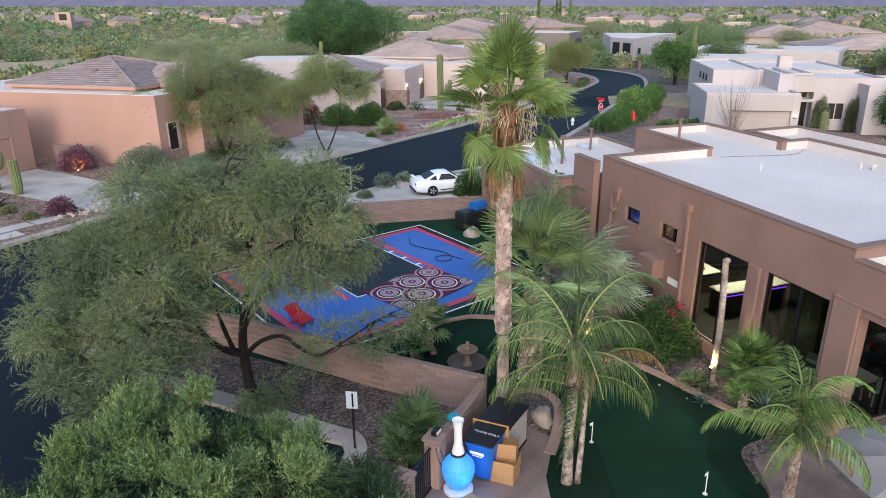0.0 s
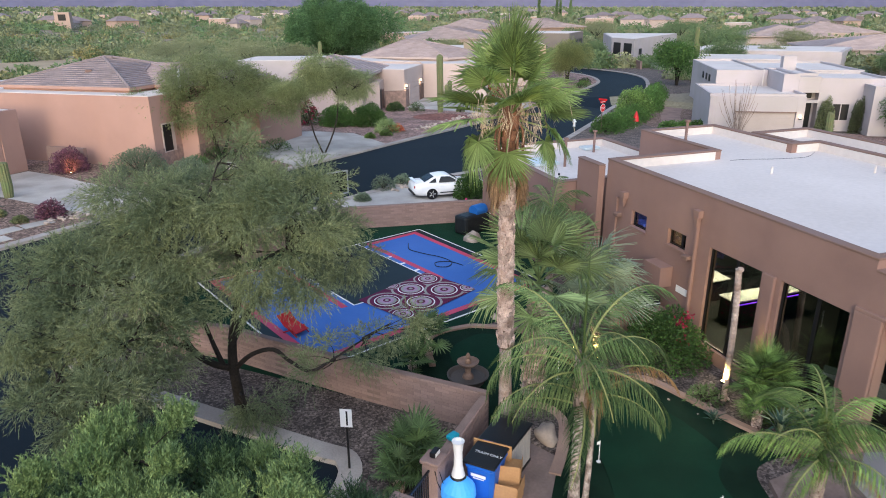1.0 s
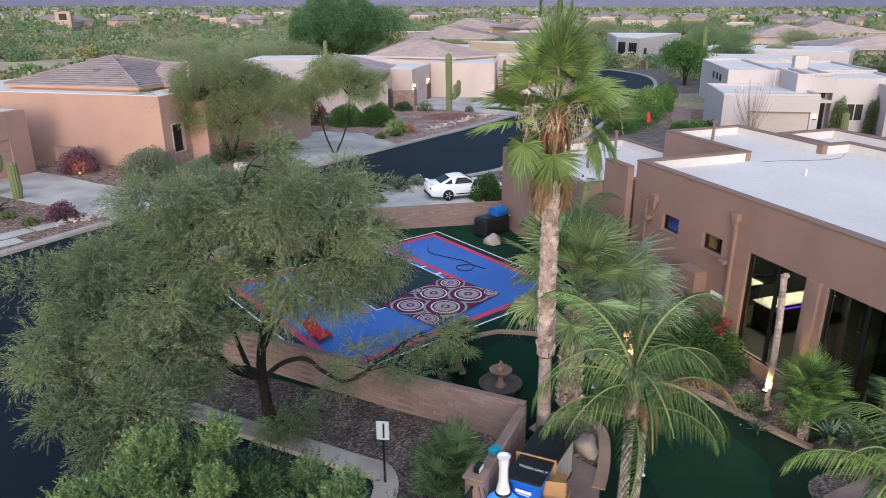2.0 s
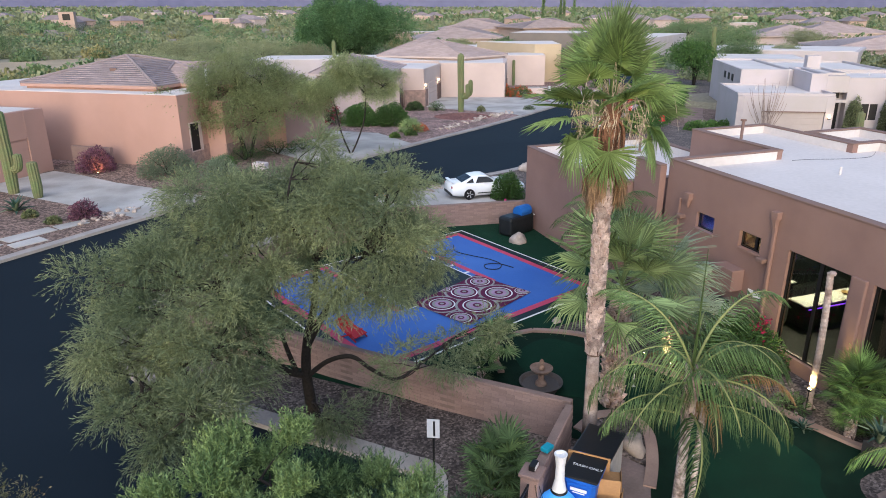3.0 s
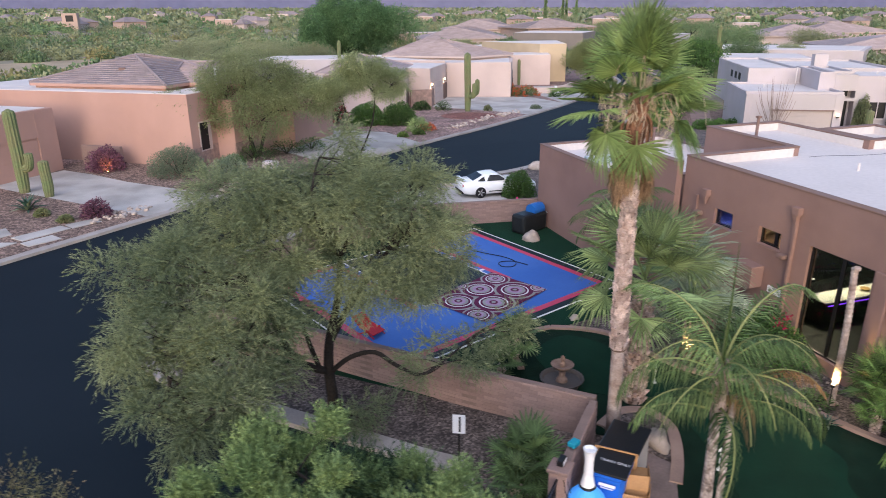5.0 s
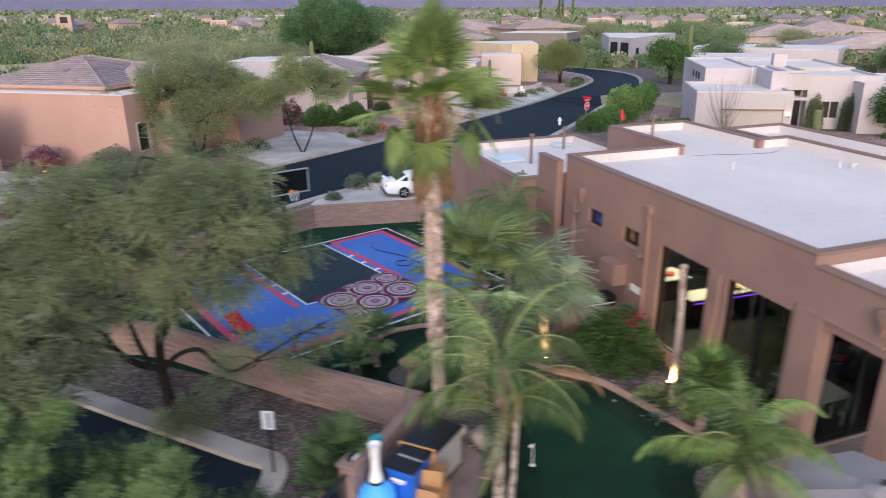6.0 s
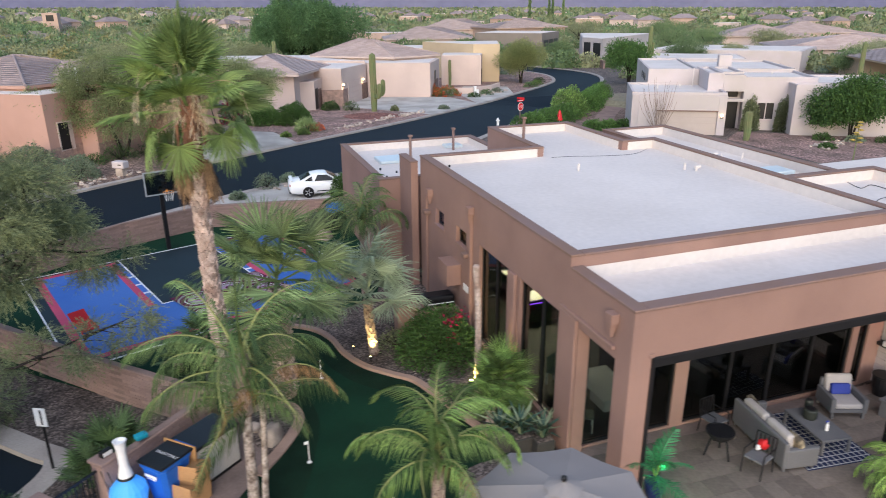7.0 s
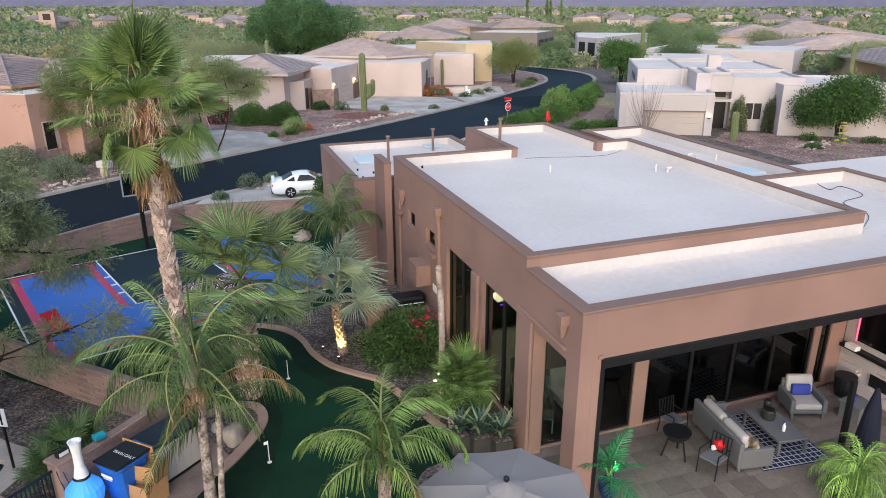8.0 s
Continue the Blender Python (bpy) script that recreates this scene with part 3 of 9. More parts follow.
# the house is turned and tilted a little to fit the camera's view
SKEW = Matrix.Translation((15.95, 10.3, 0)) @ pose(0, 0, 0, 1.15, 0, 1.4) @ Matrix.Translation((-16.0, -10.42, 0))
house.matrix_basis = SKEW @ house.matrix_basis


def hpart(name, bm, material, label="", parent=None):
    bmesh.ops.transform(bm, matrix=hm, verts=bm.verts)
    return part(name, bm, material, parent or house, label)


def hboxes(name, rows, material, label=""):
    """Each box a part of its own."""
    for r in rows:
        hpart(name, boxes(r), material, label)


G1, G2, G3 = (16.8, 19.18, -0.55, 3.0), (13.66, 16.04, -0.55, 3.0), (11.0, 12.65, -1.0, 2.97)
WA, WB = (22.75, 23.75, 2.39, 3.03), (20.4, 21.42, 2.39, 3.0)
bm = bmesh.new()
wall_panel(bm, "x", 16.0, 0.35, 13.2, 25.68, -1.5, 4.66, (G1, G2, WA, WB))
hpart("wall", bm, "stucco")
bm = bmesh.new()
wall_panel(bm, "x", 16.0, 0.35, 10.42, 13.198, -1.5, 4.36, (G3,))
hpart("wall", bm, "stucco")
hboxes("wall", ((16.352, 29.0, 10.42, 10.9, 3.2, 4.36), (16.352, 16.55, 10.42, 11.0, -1.2, 3.2),), "stucco", "patio beam and corner column in tan stucco")
bm = bmesh.new()
wall_panel(bm, "y", 12.8, 0.25, 16.352, 27.0, -1.0, 3.4, ((16.45, 19.28, -0.76, 2.95), (19.72, 25.75, -0.76, 2.95), (26.0, 26.4, -0.76, 2.95)))
hpart("wall", bm, "stucco")
# upper south face of the tall roof
hboxes("wall", ((16.352, 27.3, 13.2, 13.5, 3.9, 4.66),), "stucco")
# north and east faces
hboxes("wall", ((16.352, 21.2, 25.38, 25.68, -1.5, 4.66), (21.2, 21.5, 25.38, 30.85, -1.5, 4.66), (21.5, 25.7, 30.55, 30.85, -1.5, 4.66), (25.4, 25.7, 25.6, 30.55, -1.5, 4.66),
           (25.4, 27.0, 25.3, 25.6, 3.5, 4.66), (27.0, 27.3, 13.5, 25.6, 3.5, 4.66),), "stucco")
hboxes("wall", ((27.3, 30.75, 29.2, 29.5, -1.5, 4.4), (27.0, 27.3, 25.6, 29.5, -1.5, 4.4), (30.45, 30.75, 18.62, 29.2, -1.5, 4.4), (27.3, 32.55, 18.32, 18.62, 3.5, 4.4), (32.25, 32.55, 10.42, 18.32, -1.5, 4.4),), "stucco")
hboxes("wall", ((14.68, 14.98, 27.5, 35.9, -1.5, 3.31), (14.98, 22.3, 35.6, 35.9, -1.5, 3.31), (14.98, 21.2, 27.5, 27.8, -1.5, 3.31), (22.0, 22.3, 30.85, 35.6, -1.5, 3.31),), "stucco", "low garage wing of tan stucco")
hpart("wall", boxes((15.6, 15.9, 25.7, 27.4, -1.5, 4.4)), "stucco")
hpart("wall", boxes((31.0, 42.0, 10.9, 23.0, -1.5, 3.3)), "stucco", "low entry wing of tan stucco")
# roofs
hboxes("roof", ((16.35, 27.0, 13.5, 25.38, 4.05, 4.3), (21.5, 25.4, 25.38, 30.55, 4.05, 4.3),), "roof", "flat white coated roof")
hboxes("roof", ((16.35, 32.25, 10.9, 13.2, 3.85, 4.02),), "roof", "flat white coated patio roof")
hboxes("roof", ((27.3, 32.25, 13.2, 18.32, 3.85, 4.02), (27.3, 30.45, 18.62, 29.2, 3.85, 4.02)), "roof", "flat white coated roof")
hboxes("roof", ((14.98, 21.2, 27.8, 35.6, 2.8, 2.95), (21.2, 22.0, 30.85, 35.6, 2.8, 2.95)), "roof", "flat white coated garage roof")
hboxes("roof", ((32.6, 42.1, 10.8, 23.1, 3.302, 3.4),), "roof", "flat white coated entry roof")


def cap(x0, x1, y0, y1, z):
    hpart("parapet_cap", boxes((x0 - 0.025, x1 + 0.025, y0 - 0.025, y1 + 0.025, z, z + 0.07), bevel=0.025), "stucco_dark")


cap(16.0, 16.32, 13.2, 25.68, 4.66)
cap(16.37, 27.3, 13.2, 13.47, 4.661)
cap(16.0, 16.32, 10.42, 13.17, 4.36)
cap(16.37, 32.55, 10.42, 10.74, 4.361)
cap(16.37, 21.15, 25.38, 25.68, 4.661)
cap(21.2, 21.5, 25.38, 30.85, 4.662)
cap(21.55, 25.35, 30.55, 30.85, 4.661)
cap(25.4, 25.7, 25.65, 30.85, 4.662)
cap(25.4, 27.0, 25.3, 25.6, 4.661)
cap(27.02, 27.3, 13.5, 25.6, 4.662)
cap(27.0, 27.3, 25.65, 29.5, 4.4)
cap(27.35, 30.75, 29.2, 29.5, 4.401)
cap(30.45, 30.75, 18.67, 29.15, 4.402)
cap(27.35, 32.55, 18.32, 18.62, 4.403)
cap(32.25, 32.55, 10.8, 18.27, 4.402)
cap(14.68, 14.98, 27.5, 35.9, 3.31)
cap(15.03, 22.3, 35.6, 35.9, 3.311)
cap(15.03, 21.15, 27.5, 27.8, 3.311)
cap(22.0, 22.3, 30.9, 35.55, 3.312)
cap(15.6, 15.9, 25.75, 27.4, 4.4)
# white inner faces of the parapets
hboxes("parapet_lining", ((16.352, 16.372, 13.5, 25.38, 4.3, 4.655), (16.372, 21.2, 25.358, 25.378, 4.3, 4.655), (25.7, 26.98, 25.278, 25.298, 4.3, 4.655), (21.502, 21.52, 25.4, 30.55, 4.3, 4.655), (21.52, 25.38, 30.53, 30.548, 4.3, 4.655), (25.38, 25.398, 25.6, 30.53, 4.3, 4.655), (26.98, 26.998, 13.5, 25.28, 4.3, 4.655),
                           (16.352, 16.372, 10.9, 13.19, 4.02, 4.355), (16.372, 27.3, 13.18, 13.198, 4.02, 4.36), (27.302, 27.32, 13.2, 18.3, 4.02, 4.63), (27.302, 27.32, 18.64, 25.6, 4.02, 4.63), (27.302, 27.32, 25.6, 29.2, 4.02, 4.395), (27.32, 30.45, 29.18, 29.198, 4.02, 4.395), (30.43, 30.448, 18.64, 29.18, 4.02, 4.395), (27.32, 32.25, 18.3, 18.318, 4.02, 4.395), (32.23, 32.248, 10.92, 18.3, 4.02, 4.395),
                           (14.982, 15.0, 27.8, 35.6, 2.95, 3.305), (15.0, 22.0, 35.58, 35.598, 2.95, 3.305), (21.98, 21.998, 30.87, 35.58, 2.95, 3.305)), "roof", "white coated inner parapet faces")
# floor, ceiling and back walls inside, painted near-black for the rooms' shade
hpart("interior_floor", boxes((16.36, 26.95, 13.06, 24.4, -0.96, -0.76)), "room_shade")
hboxes("interior_ceiling", ((16.36, 26.95, 13.06, 20.4, 3.3, 3.42), (18.01, 26.95, 20.41, 24.4, 3.3, 3.42)), "room_shade")
# First wall is an added partition that blocks the kitchen lamp's light.
hboxes("interior_wall", ((19.2, 26.69, 16.3, 16.45, -0.76, 3.3), (26.7, 26.9, 13.06, 24.4, -0.76, 3.3), (16.35, 18.0, 20.4, 20.6, 2.2, 3.3), (16.35, 26.7, 24.2, 24.4, -0.76, 2.19), (18.01, 26.7, 24.2, 24.4, 2.2, 3.3),), "room_shade")

patio = tagged(part("patio", slab([(12.9, 12.4), (12.3, 11.1), (12.55, 9.6), (13.3, 6.4), (15.4, 2.0), (34, 2.0), (34, 12.79), (15.6, 12.79), (15.2, 12.7)], -1.3, -0.78, exact=True), "flag"), "pinkish travertine paved patio", "patio", kind="structure")


# ---- neighbouring houses ----
def hip(name, P, z, ridge0, ridge1, zr, parent, material="tile_pink", seg=0.7):
    """A hipped roof over the four eave corners P (in order round), with its ridge from ridge0 to ridge1, laid in stepped tile courses."""
    E = [Vector((*p, z)) for p in P]
    R0, R1 = Vector((*ridge0, zr)), Vector((*ridge1, zr))
    bm = bmesh.new()
    for a, b, ra, rb in ((E[0], E[1], R0, R0), (E[1], E[2], R0, R1), (E[2], E[3], R1, R1), (E[3], E[0], R1, R0)):
        n = max(4, int(((a + b) / 2 - (ra + rb) / 2).length / 0.42))
        for i in range(n):
            t0, t1 = i / n, (i + 1) / n
            p0, q0, p1, q1 = a.lerp(ra, t0), b.lerp(rb, t0), a.lerp(ra, t1), b.lerp(rb, t1)
            m = max(1, int((q0 - p0).length / seg))
            for k in range(m):
                s0, s1 = k / m, (k + 1) / m
                lift = Vector((0, 0, 0.075))
                vs = [bm.verts.new(v) for v in (p0.lerp(q0, s0) + lift, p0.lerp(q0, s1) + lift, p1.lerp(q1, s1) + lift * 0.1, p1.lerp(q1, s0) + lift * 0.1)]
                lo = [bm.verts.new(v) for v in (p0.lerp(q0, s0) - lift * 0.3, p0.lerp(q0, s1) - lift * 0.3)]
                bm.faces.new(vs)
                bm.faces.new((lo[0], lo[1], vs[1], vs[0]))
    r = part(name, bm, material, parent, "brown concrete tile roof in courses")
    ev = bmesh.new()
    u = [ev.verts.new((*p, z - 0.22)) for p in P]
    t = [ev.verts.new((*p, z - 0.01)) for p in P]
    for k in range(4):
        ev.faces.new((u[k], u[(k + 1) % 4], t[(k + 1) % 4], t[k]))
    ev.faces.new(u[::-1]), ev.faces.new(t)
    part("eave", ev, next((c.data.materials[0] for c in parent.children if c.name.startswith("wall")), M["stucco"]), parent)
    for a, b in ((E[0], R0), (E[1], R0), (E[2], R1), (E[3], R1), (R0, R1)):
        if (a - b).length > 0.1:
            part("ridge_tiles", tube(bmesh.new(), [a + Vector((0, 0, 0.06)), b + Vector((0, 0, 0.06))], 0.11, 6), material, parent)
    return r


def to_world(O, ang):
    c, s = math.cos(radians(ang)), math.sin(radians(ang))
    return lambda a, b: (O[0] + a * c - b * s, O[1] + a * s + b * c)


oh = thing("house", 0, 0, 0, 0, "orange stucco house with hipped brown tile roof and white parapet tops", "house")
f = to_world((-4.33, 55.6), -36)
part("wall", slab([f(-24, 0), f(0, 0), f(0, 14), f(-24, 14)], -0.1, 5.25), "orange", oh)
part("wall", slab([f(0.01, 3.0), f(1.6, 3.0), f(1.6, 13), f(0.01, 13)], -0.1, 4.6), "orange", oh)
part("wall", slab([f(1.61, 9.0), f(3.3, 9.0), f(3.3, 16), f(1.61, 16)], -0.1, 3.7), "orange", oh)
part("wall", slab([f(-18, -12), f(-9.3, -12), f(-9.3, -3.1), f(-18, -3.1)], -0.1, 4.5), "orange", oh, "orange garage wing")
part("parapet_top", slab([f(-23.9, 0.2), f(-0.2, 0.2), f(-0.2, 2.2), f(-23.9, 2.2)], 5.25, 5.3), "roof", oh)
part("parapet_top", slab([f(-17.8, -11.8), f(-9.6, -11.8), f(-9.6, -3.4), f(-17.8, -3.4)], 4.5, 4.54), "roof", oh)
hip("roof", [f(-16.2, 1.6), f(-3.0, 1.6), f(-3.0, 14.2), f(-16.2, 14.2)], 5.7, f(-10.9, 7.9), f(-9.9, 7.9), 7.5, oh, "tile")
hip("roof", [f(-5.0, 4.4), f(1.8, 4.4), f(1.8, 13.9), f(-5.0, 13.9)], 5.69, f(-7.0, 9.1), f(-2.6, 9.1), 6.9, oh, "tile")
part("parapet_top", slab([f(-2.9, 2.3), f(-0.2, 2.3), f(-0.2, 13.8), f(-2.9, 13.8)], 5.25, 5.3), "roof", oh)
part("parapet_top", slab([f(-23.9, 2.3), f(-16.0, 2.3), f(-16.0, 13.8), f(-23.9, 13.8)], 5.25, 5.3), "roof", oh)
part("wall", slab([f(-15.9, 1.9), f(-3.3, 1.9), f(-3.3, 13.9), f(-15.9, 13.9)], 5.301, 5.47), "orange", oh)
part("wall", slab([f(-3.29, 4.7), f(1.5, 4.7), f(1.5, 13.6), f(-3.29, 13.6)], 5.301, 5.47), "orange", oh)
part("stone_cladding", slab([f(-0.5, -0.06), f(0.06, -0.06), f(0.06, 2.98), f(-0.5, 2.98)], -0.05, 1.35), "ledge", oh, "stone-clad corner base")
part("stone_cladding", slab([f(1.55, 2.94), f(1.66, 2.94), f(1.66, 5.4), f(1.55, 5.4)], -0.05, 1.35), "ledge", oh, "stone-clad wall base")
fr = thing("window", 0, 0, 0, 0)
fr.parent = oh
fr["label"] = "tall white-framed side window"
part("frame", slab([f(0.01, 0.9), f(0.06, 0.9), f(0.06, 2.3), f(0.01, 2.3)], 1.0, 3.2), "pinkbeige", fr)
part("pane", slab([f(0.03, 1.0), f(0.08, 1.0), f(0.08, 1.9), f(0.03, 1.9)], 1.1, 3.1), "black", fr)
gd = thing("garage_door", 0, 0, 0, 0)
gd.parent = oh
gd["label"] = "orange panelled garage door"
for i in range(4):
    part("door_panel", slab([f(-9.34, -11.0), f(-9.28, -11.0), f(-9.28, -4.8), f(-9.34, -4.8)], 0.0 + i * 0.62, 0.6 + i * 0.62), "orange", gd)
part("door_surround", slab([f(-9.31, -4.75), f(-9.2, -4.75), f(-9.2, -3.1), f(-9.31, -3.1)], -0.05, 4.49), "orange", oh)
part("door_surround", slab([f(-9.31, -11.9), f(-9.2, -11.9), f(-9.2, -4.76), f(-9.31, -4.76)], 2.6, 4.49), "orange", oh)
part("garden_wall_stub", slab([f(-9.0, -1.4), f(-5.4, -1.4), f(-5.4, -1.1), f(-9.0, -1.1)], -0.05, 1.5), "block", oh)
part("vent_pipe", tube(bmesh.new(), [(*f(0.2, 3.4), 5.6), (*f(0.2, 3.4), 7.0)], 0.1, 8), "white", oh)
part("roof_vent", boxes((-0.25, 0.25, -0.2, 0.2, 0, 0.35), bevel=0.03), "stucco_dark", oh).matrix_basis = pose(*f(-9.5, 4.6), 6.4)


def sconce(x, y, z, power=0, parent=None):
    s = thing("wall_lamp", x, y, z, 0, "small wall lamp glowing warm beside a garage", "wall lamp", "wall lamps")
    part("lamp_body", boxes((-0.1, 0.1, -0.1, 0.1, -0.22, -0.12), bevel=0.02), "black", s)
    part("globe", lathe(bmesh.new(), [(0.06, -0.12), (0.13, 0.0), (0.1, 0.12), (0.02, 0.16)], 12), glow("lamp_glow", (1.0, 0.72, 0.38), 5.0), s)
    if power:
        L = bpy.data.lights.new("wall_lamp_light", "POINT")
        L.energy, L.color, L.shadow_soft_size = power, (1.0, 0.68, 0.35), 0.12
        new("wall_lamp_light", L).location = (x, y, z - 0.3)


ph = thing("house", 0, 0, 0, 0, "pale pink stucco house with hipped tile roofs and stone-clad garage", "house")
part("wall", slab([(22.3, 83.0), (27.1, 91.4), (22.5, 96.0), (17.2, 88.0)], -0.1, 4.4), "pinkbeige", ph, "garage wing")
part("wall", slab([(27.4, 92.0), (35.2, 88.5), (36.5, 91.0), (39.2, 97.2), (34.0, 111.0), (22.6, 104.2)], -0.1, 4.45), "pinkbeige", ph)
part("wall", slab([(31.9, 95.1), (39.2, 98.4), (33.9, 112.6), (22.2, 104.6)], 4.452, 4.9), "pinkbeige", ph, "raised wall under the hipped roof")
part("roof", slab([(27.7, 92.15), (35.05, 88.85), (38.9, 97.9), (31.9, 94.9), (23.0, 103.8)], 4.453, 4.47), "roof", ph, "white flat roof strip")
part("wall", slab([(20.4, 97.0), (27.2, 92.2), (22.5, 104.1), (16.5, 102.5)], -0.1, 4.7), "pinkbeige", ph, "low link wing with flat roof")
part("roof", slab([(20.6, 97.3), (26.8, 92.8), (22.3, 103.8), (16.9, 102.3)], 4.702, 4.73), "roof", ph)
part("wall", slab([(9.6, 83.6), (16.2, 78.7), (21.2, 89.8), (14.4, 95.0)], -0.1, 4.2), "pinkbeige", ph, "entry wing")
part("porch", slab([(17.0, 80.5), (18.7, 80.9), (20.6, 86.0), (19.4, 86.6)], -0.05, 3.3), "pinkbeige", ph)
part("stone_cladding", slab([(37.0, 91.8), (38.4, 95.0), (38.25, 95.05), (36.85, 91.85)], -0.05, 1.9), "ledge", ph, "stone-clad pier by the side yard")
# Thin black sheet stands in for the shade of the side recess.
part("recess", slab([(36.72, 91.3), (37.4, 92.9), (37.36, 92.92), (36.68, 91.32)], 0.0, 3.2), "black", ph, "black sheet painted in as the side recess's shade")
part("stone_cladding", slab([(19.9, 83.2), (22.4, 82.85), (23.3, 84.6), (23.1, 84.7), (22.3, 83.1), (19.9, 83.5)], -0.05, 2.0), "ledge", ph, "stone-clad garage corner")
part("stone_cladding", slab([(26.2, 89.6), (27.25, 91.5), (27.1, 91.6), (26.05, 89.7)], -0.05, 2.0), "ledge", ph, "stone-clad garage pier")
gd = thing("garage_door", 0, 0, 0, 0)
gd.parent = ph
gd["label"] = "pale panelled garage door between lamps"
for i in range(4):
    part("door_panel", slab([(23.45, 84.85), (26.0, 89.3), (25.9, 89.35), (23.35, 84.9)], i * 0.66, 0.63 + i * 0.66), "pinkbeige", gd)
part("roof_edge", slab([(22.5, 83.5), (26.8, 91.2), (22.5, 95.5), (17.6, 88.1)], 4.4, 4.45), "roof", ph)
part("entry", slab([(18.83, 81.2), (19.35, 82.6), (19.3, 82.62), (18.78, 81.22)], 0, 2.4), "black", ph, "flat black entry panel on the porch")
part("stone_cladding", slab([(19.4, 82.7), (20.0, 84.3), (19.92, 84.33), (19.32, 82.73)], -0.05, 2.2), "ledge", ph, "stone-clad porch pier")
hip("roof", [(31.8, 94.4), (39.8, 98.3), (34.2, 114.0), (21.5, 104.5)], 4.95, (31.2, 105.5), (30.0, 110.5), 6.95, ph)
hip("roof", [(8.6, 82.6), (16.6, 77.0), (22.3, 90.4), (13.6, 97.0)], 4.4, (14.0, 88.0), (15.4, 91.6), 5.9, ph)
sconce(22.55, 83.05, 2.55, 12), sconce(26.35, 89.7, 2.55, 12)
sconce(1.0, 65.0, 2.6, 20)

wh = thing("house", 0, 0, 0, 0, "white stucco house with stepped flat roofs and garage", "house")
f = to_world((43.47, 52.95), -29.5)


def rect(a0, a1, b0, b1):
    return [f(a0, b0), f(a1, b0), f(a1, b1), f(a0, b1)]


for a0, a1, b0, b1, h in ((0.0, 8.1, 0.25, 9.48, 3.5), (2.0, 6.88, 9.5, 27.0, 4.85), (6.9, 8.25, 3.5, 11.4, 4.95), (8.25, 10.1, 4.6, 11.4, 4.95), (10.1, 16.2, 3.5, 11.4, 4.6), (6.9, 16.4, 11.42, 25.0, 4.75), (13.8, 23.0, 0.9, 3.48, 4.15), (16.22, 23.0, 3.5, 12.0, 4.15)):
    part("wall", slab(rect(a0, a1, b0, b1), -0.2, h), "whitewall", wh)
    part("roof", slab(rect(a0 + 0.25, a1 - 0.25, b0 + 0.25, b1 - 0.25), h + 0.002, h + 0.03), "roof", wh)
    for q in ((a0, a1, b0 - 0.01, b0 + 0.22), (a0 - 0.01, a0 + 0.22, b0 + 0.24, b1 - 0.24), (a1 - 0.22, a1 + 0.01, b0 + 0.24, b1 - 0.24), (a0, a1, b1 - 0.22, b1 + 0.01)):
        part("parapet", slab(rect(*q), h + 0.003, h + 0.22), "whitewall", wh)
# front wall of the garage round its door
for a0, a1, z0, z1 in ((0.0, 2.25, -0.2, 3.5), (7.42, 8.1, -0.2, 3.5), (2.26, 7.41, 2.12, 3.5)):
    part("wall", slab(rect(a0, a1, 0.0, 0.248), z0, z1), "whitewall", wh)
part("wall", slab(rect(8.26, 10.09, 3.5, 4.58), 3.5, 4.95), "whitewall", wh, "wall over the entry")
part("entry_beam", slab(rect(8.26, 10.09, 3.3, 3.7), 2.6, 2.85), "whitewall", wh)
part("chimney", slab(rect(9.6, 10.9, 15.0, 16.2), 4.8, 6.1), "whitewall", wh)
gd = thing("garage_door", 0, 0, 0, 0)
gd.parent = wh
gd["label"] = "wide beige panelled garage door"
GB = mat("garage_beige", (0.46, 0.39, 0.355), 0.8, 0.05)
for i in range(4):
    part("door_panel", slab(rect(2.28, 7.38, 0.12, 0.2), i * 0.52, 0.513 + i * 0.52), GB, gd)
part("door_header", slab(rect(2.2, 7.46, -0.03, 0.0), 2.08, 2.17), "stucco_dark", wh)
for a0, a1, b0, z0, z1 in ((11.4, 12.85, 3.5, 1.05, 2.5), (15.2, 17.2, 0.9, 1.0, 2.4)):
    wn2 = thing("window", 0, 0, 0, 0)
    wn2.parent = wh
    wn2["label"] = "pale-framed window with dark glass"
    part("pane", slab(rect(a0, a1, b0 - 0.03, b0 - 0.01), z0, z1), "black", wn2)
    part("sill", slab(rect(a0 - 0.1, a1 + 0.1, b0 - 0.12, b0 - 0.002), z0 - 0.12, z0), "whitewall", wn2)
    for q in (a0, (a0 + a1) / 2, a1):
        part("frame", slab(rect(q - 0.04, q + 0.04, b0 - 0.07, b0 - 0.002), z0, z1), "whitewall", wn2)
    part("frame", slab(rect(a0 - 0.04, a1 + 0.04, b0 - 0.07, b0 - 0.002), z1, z1 + 0.07), "whitewall", wn2)
# Shade inside the entry is a flat black sheet on its back wall.
part("entry", slab(rect(8.4, 9.9, 4.56, 4.59), 0, 2.5), "black", wh, "black sheet painted in as shade of the entry recess")
part("window_pane", slab(rect(8.6, 9.8, 4.55, 4.59), 2.9, 3.45), "black", wh)
for b0 in (13.0, 15.0, 17.2):
    part("window_pane", slab(rect(1.97, 1.995, b0, b0 + 1.0), 3.6, 4.3), "black", wh)
for a0, b0, h in ((2.6, 5.2, 0.35), (4.8, 6.6, 0.3), (6.2, 8.3, 1.7), (10.5, 7.5, 0.3), (13.5, 8.6, 0.25)):
    zb = 3.53 if a0 < 7 and b0 < 9 else 4.63
    part("roof_pipe", tube(bmesh.new(), [site(*f(a0, b0), zb)[:3], site(*f(a0, b0), zb + h)[:3]], 0.06, 8), "roof", wh)
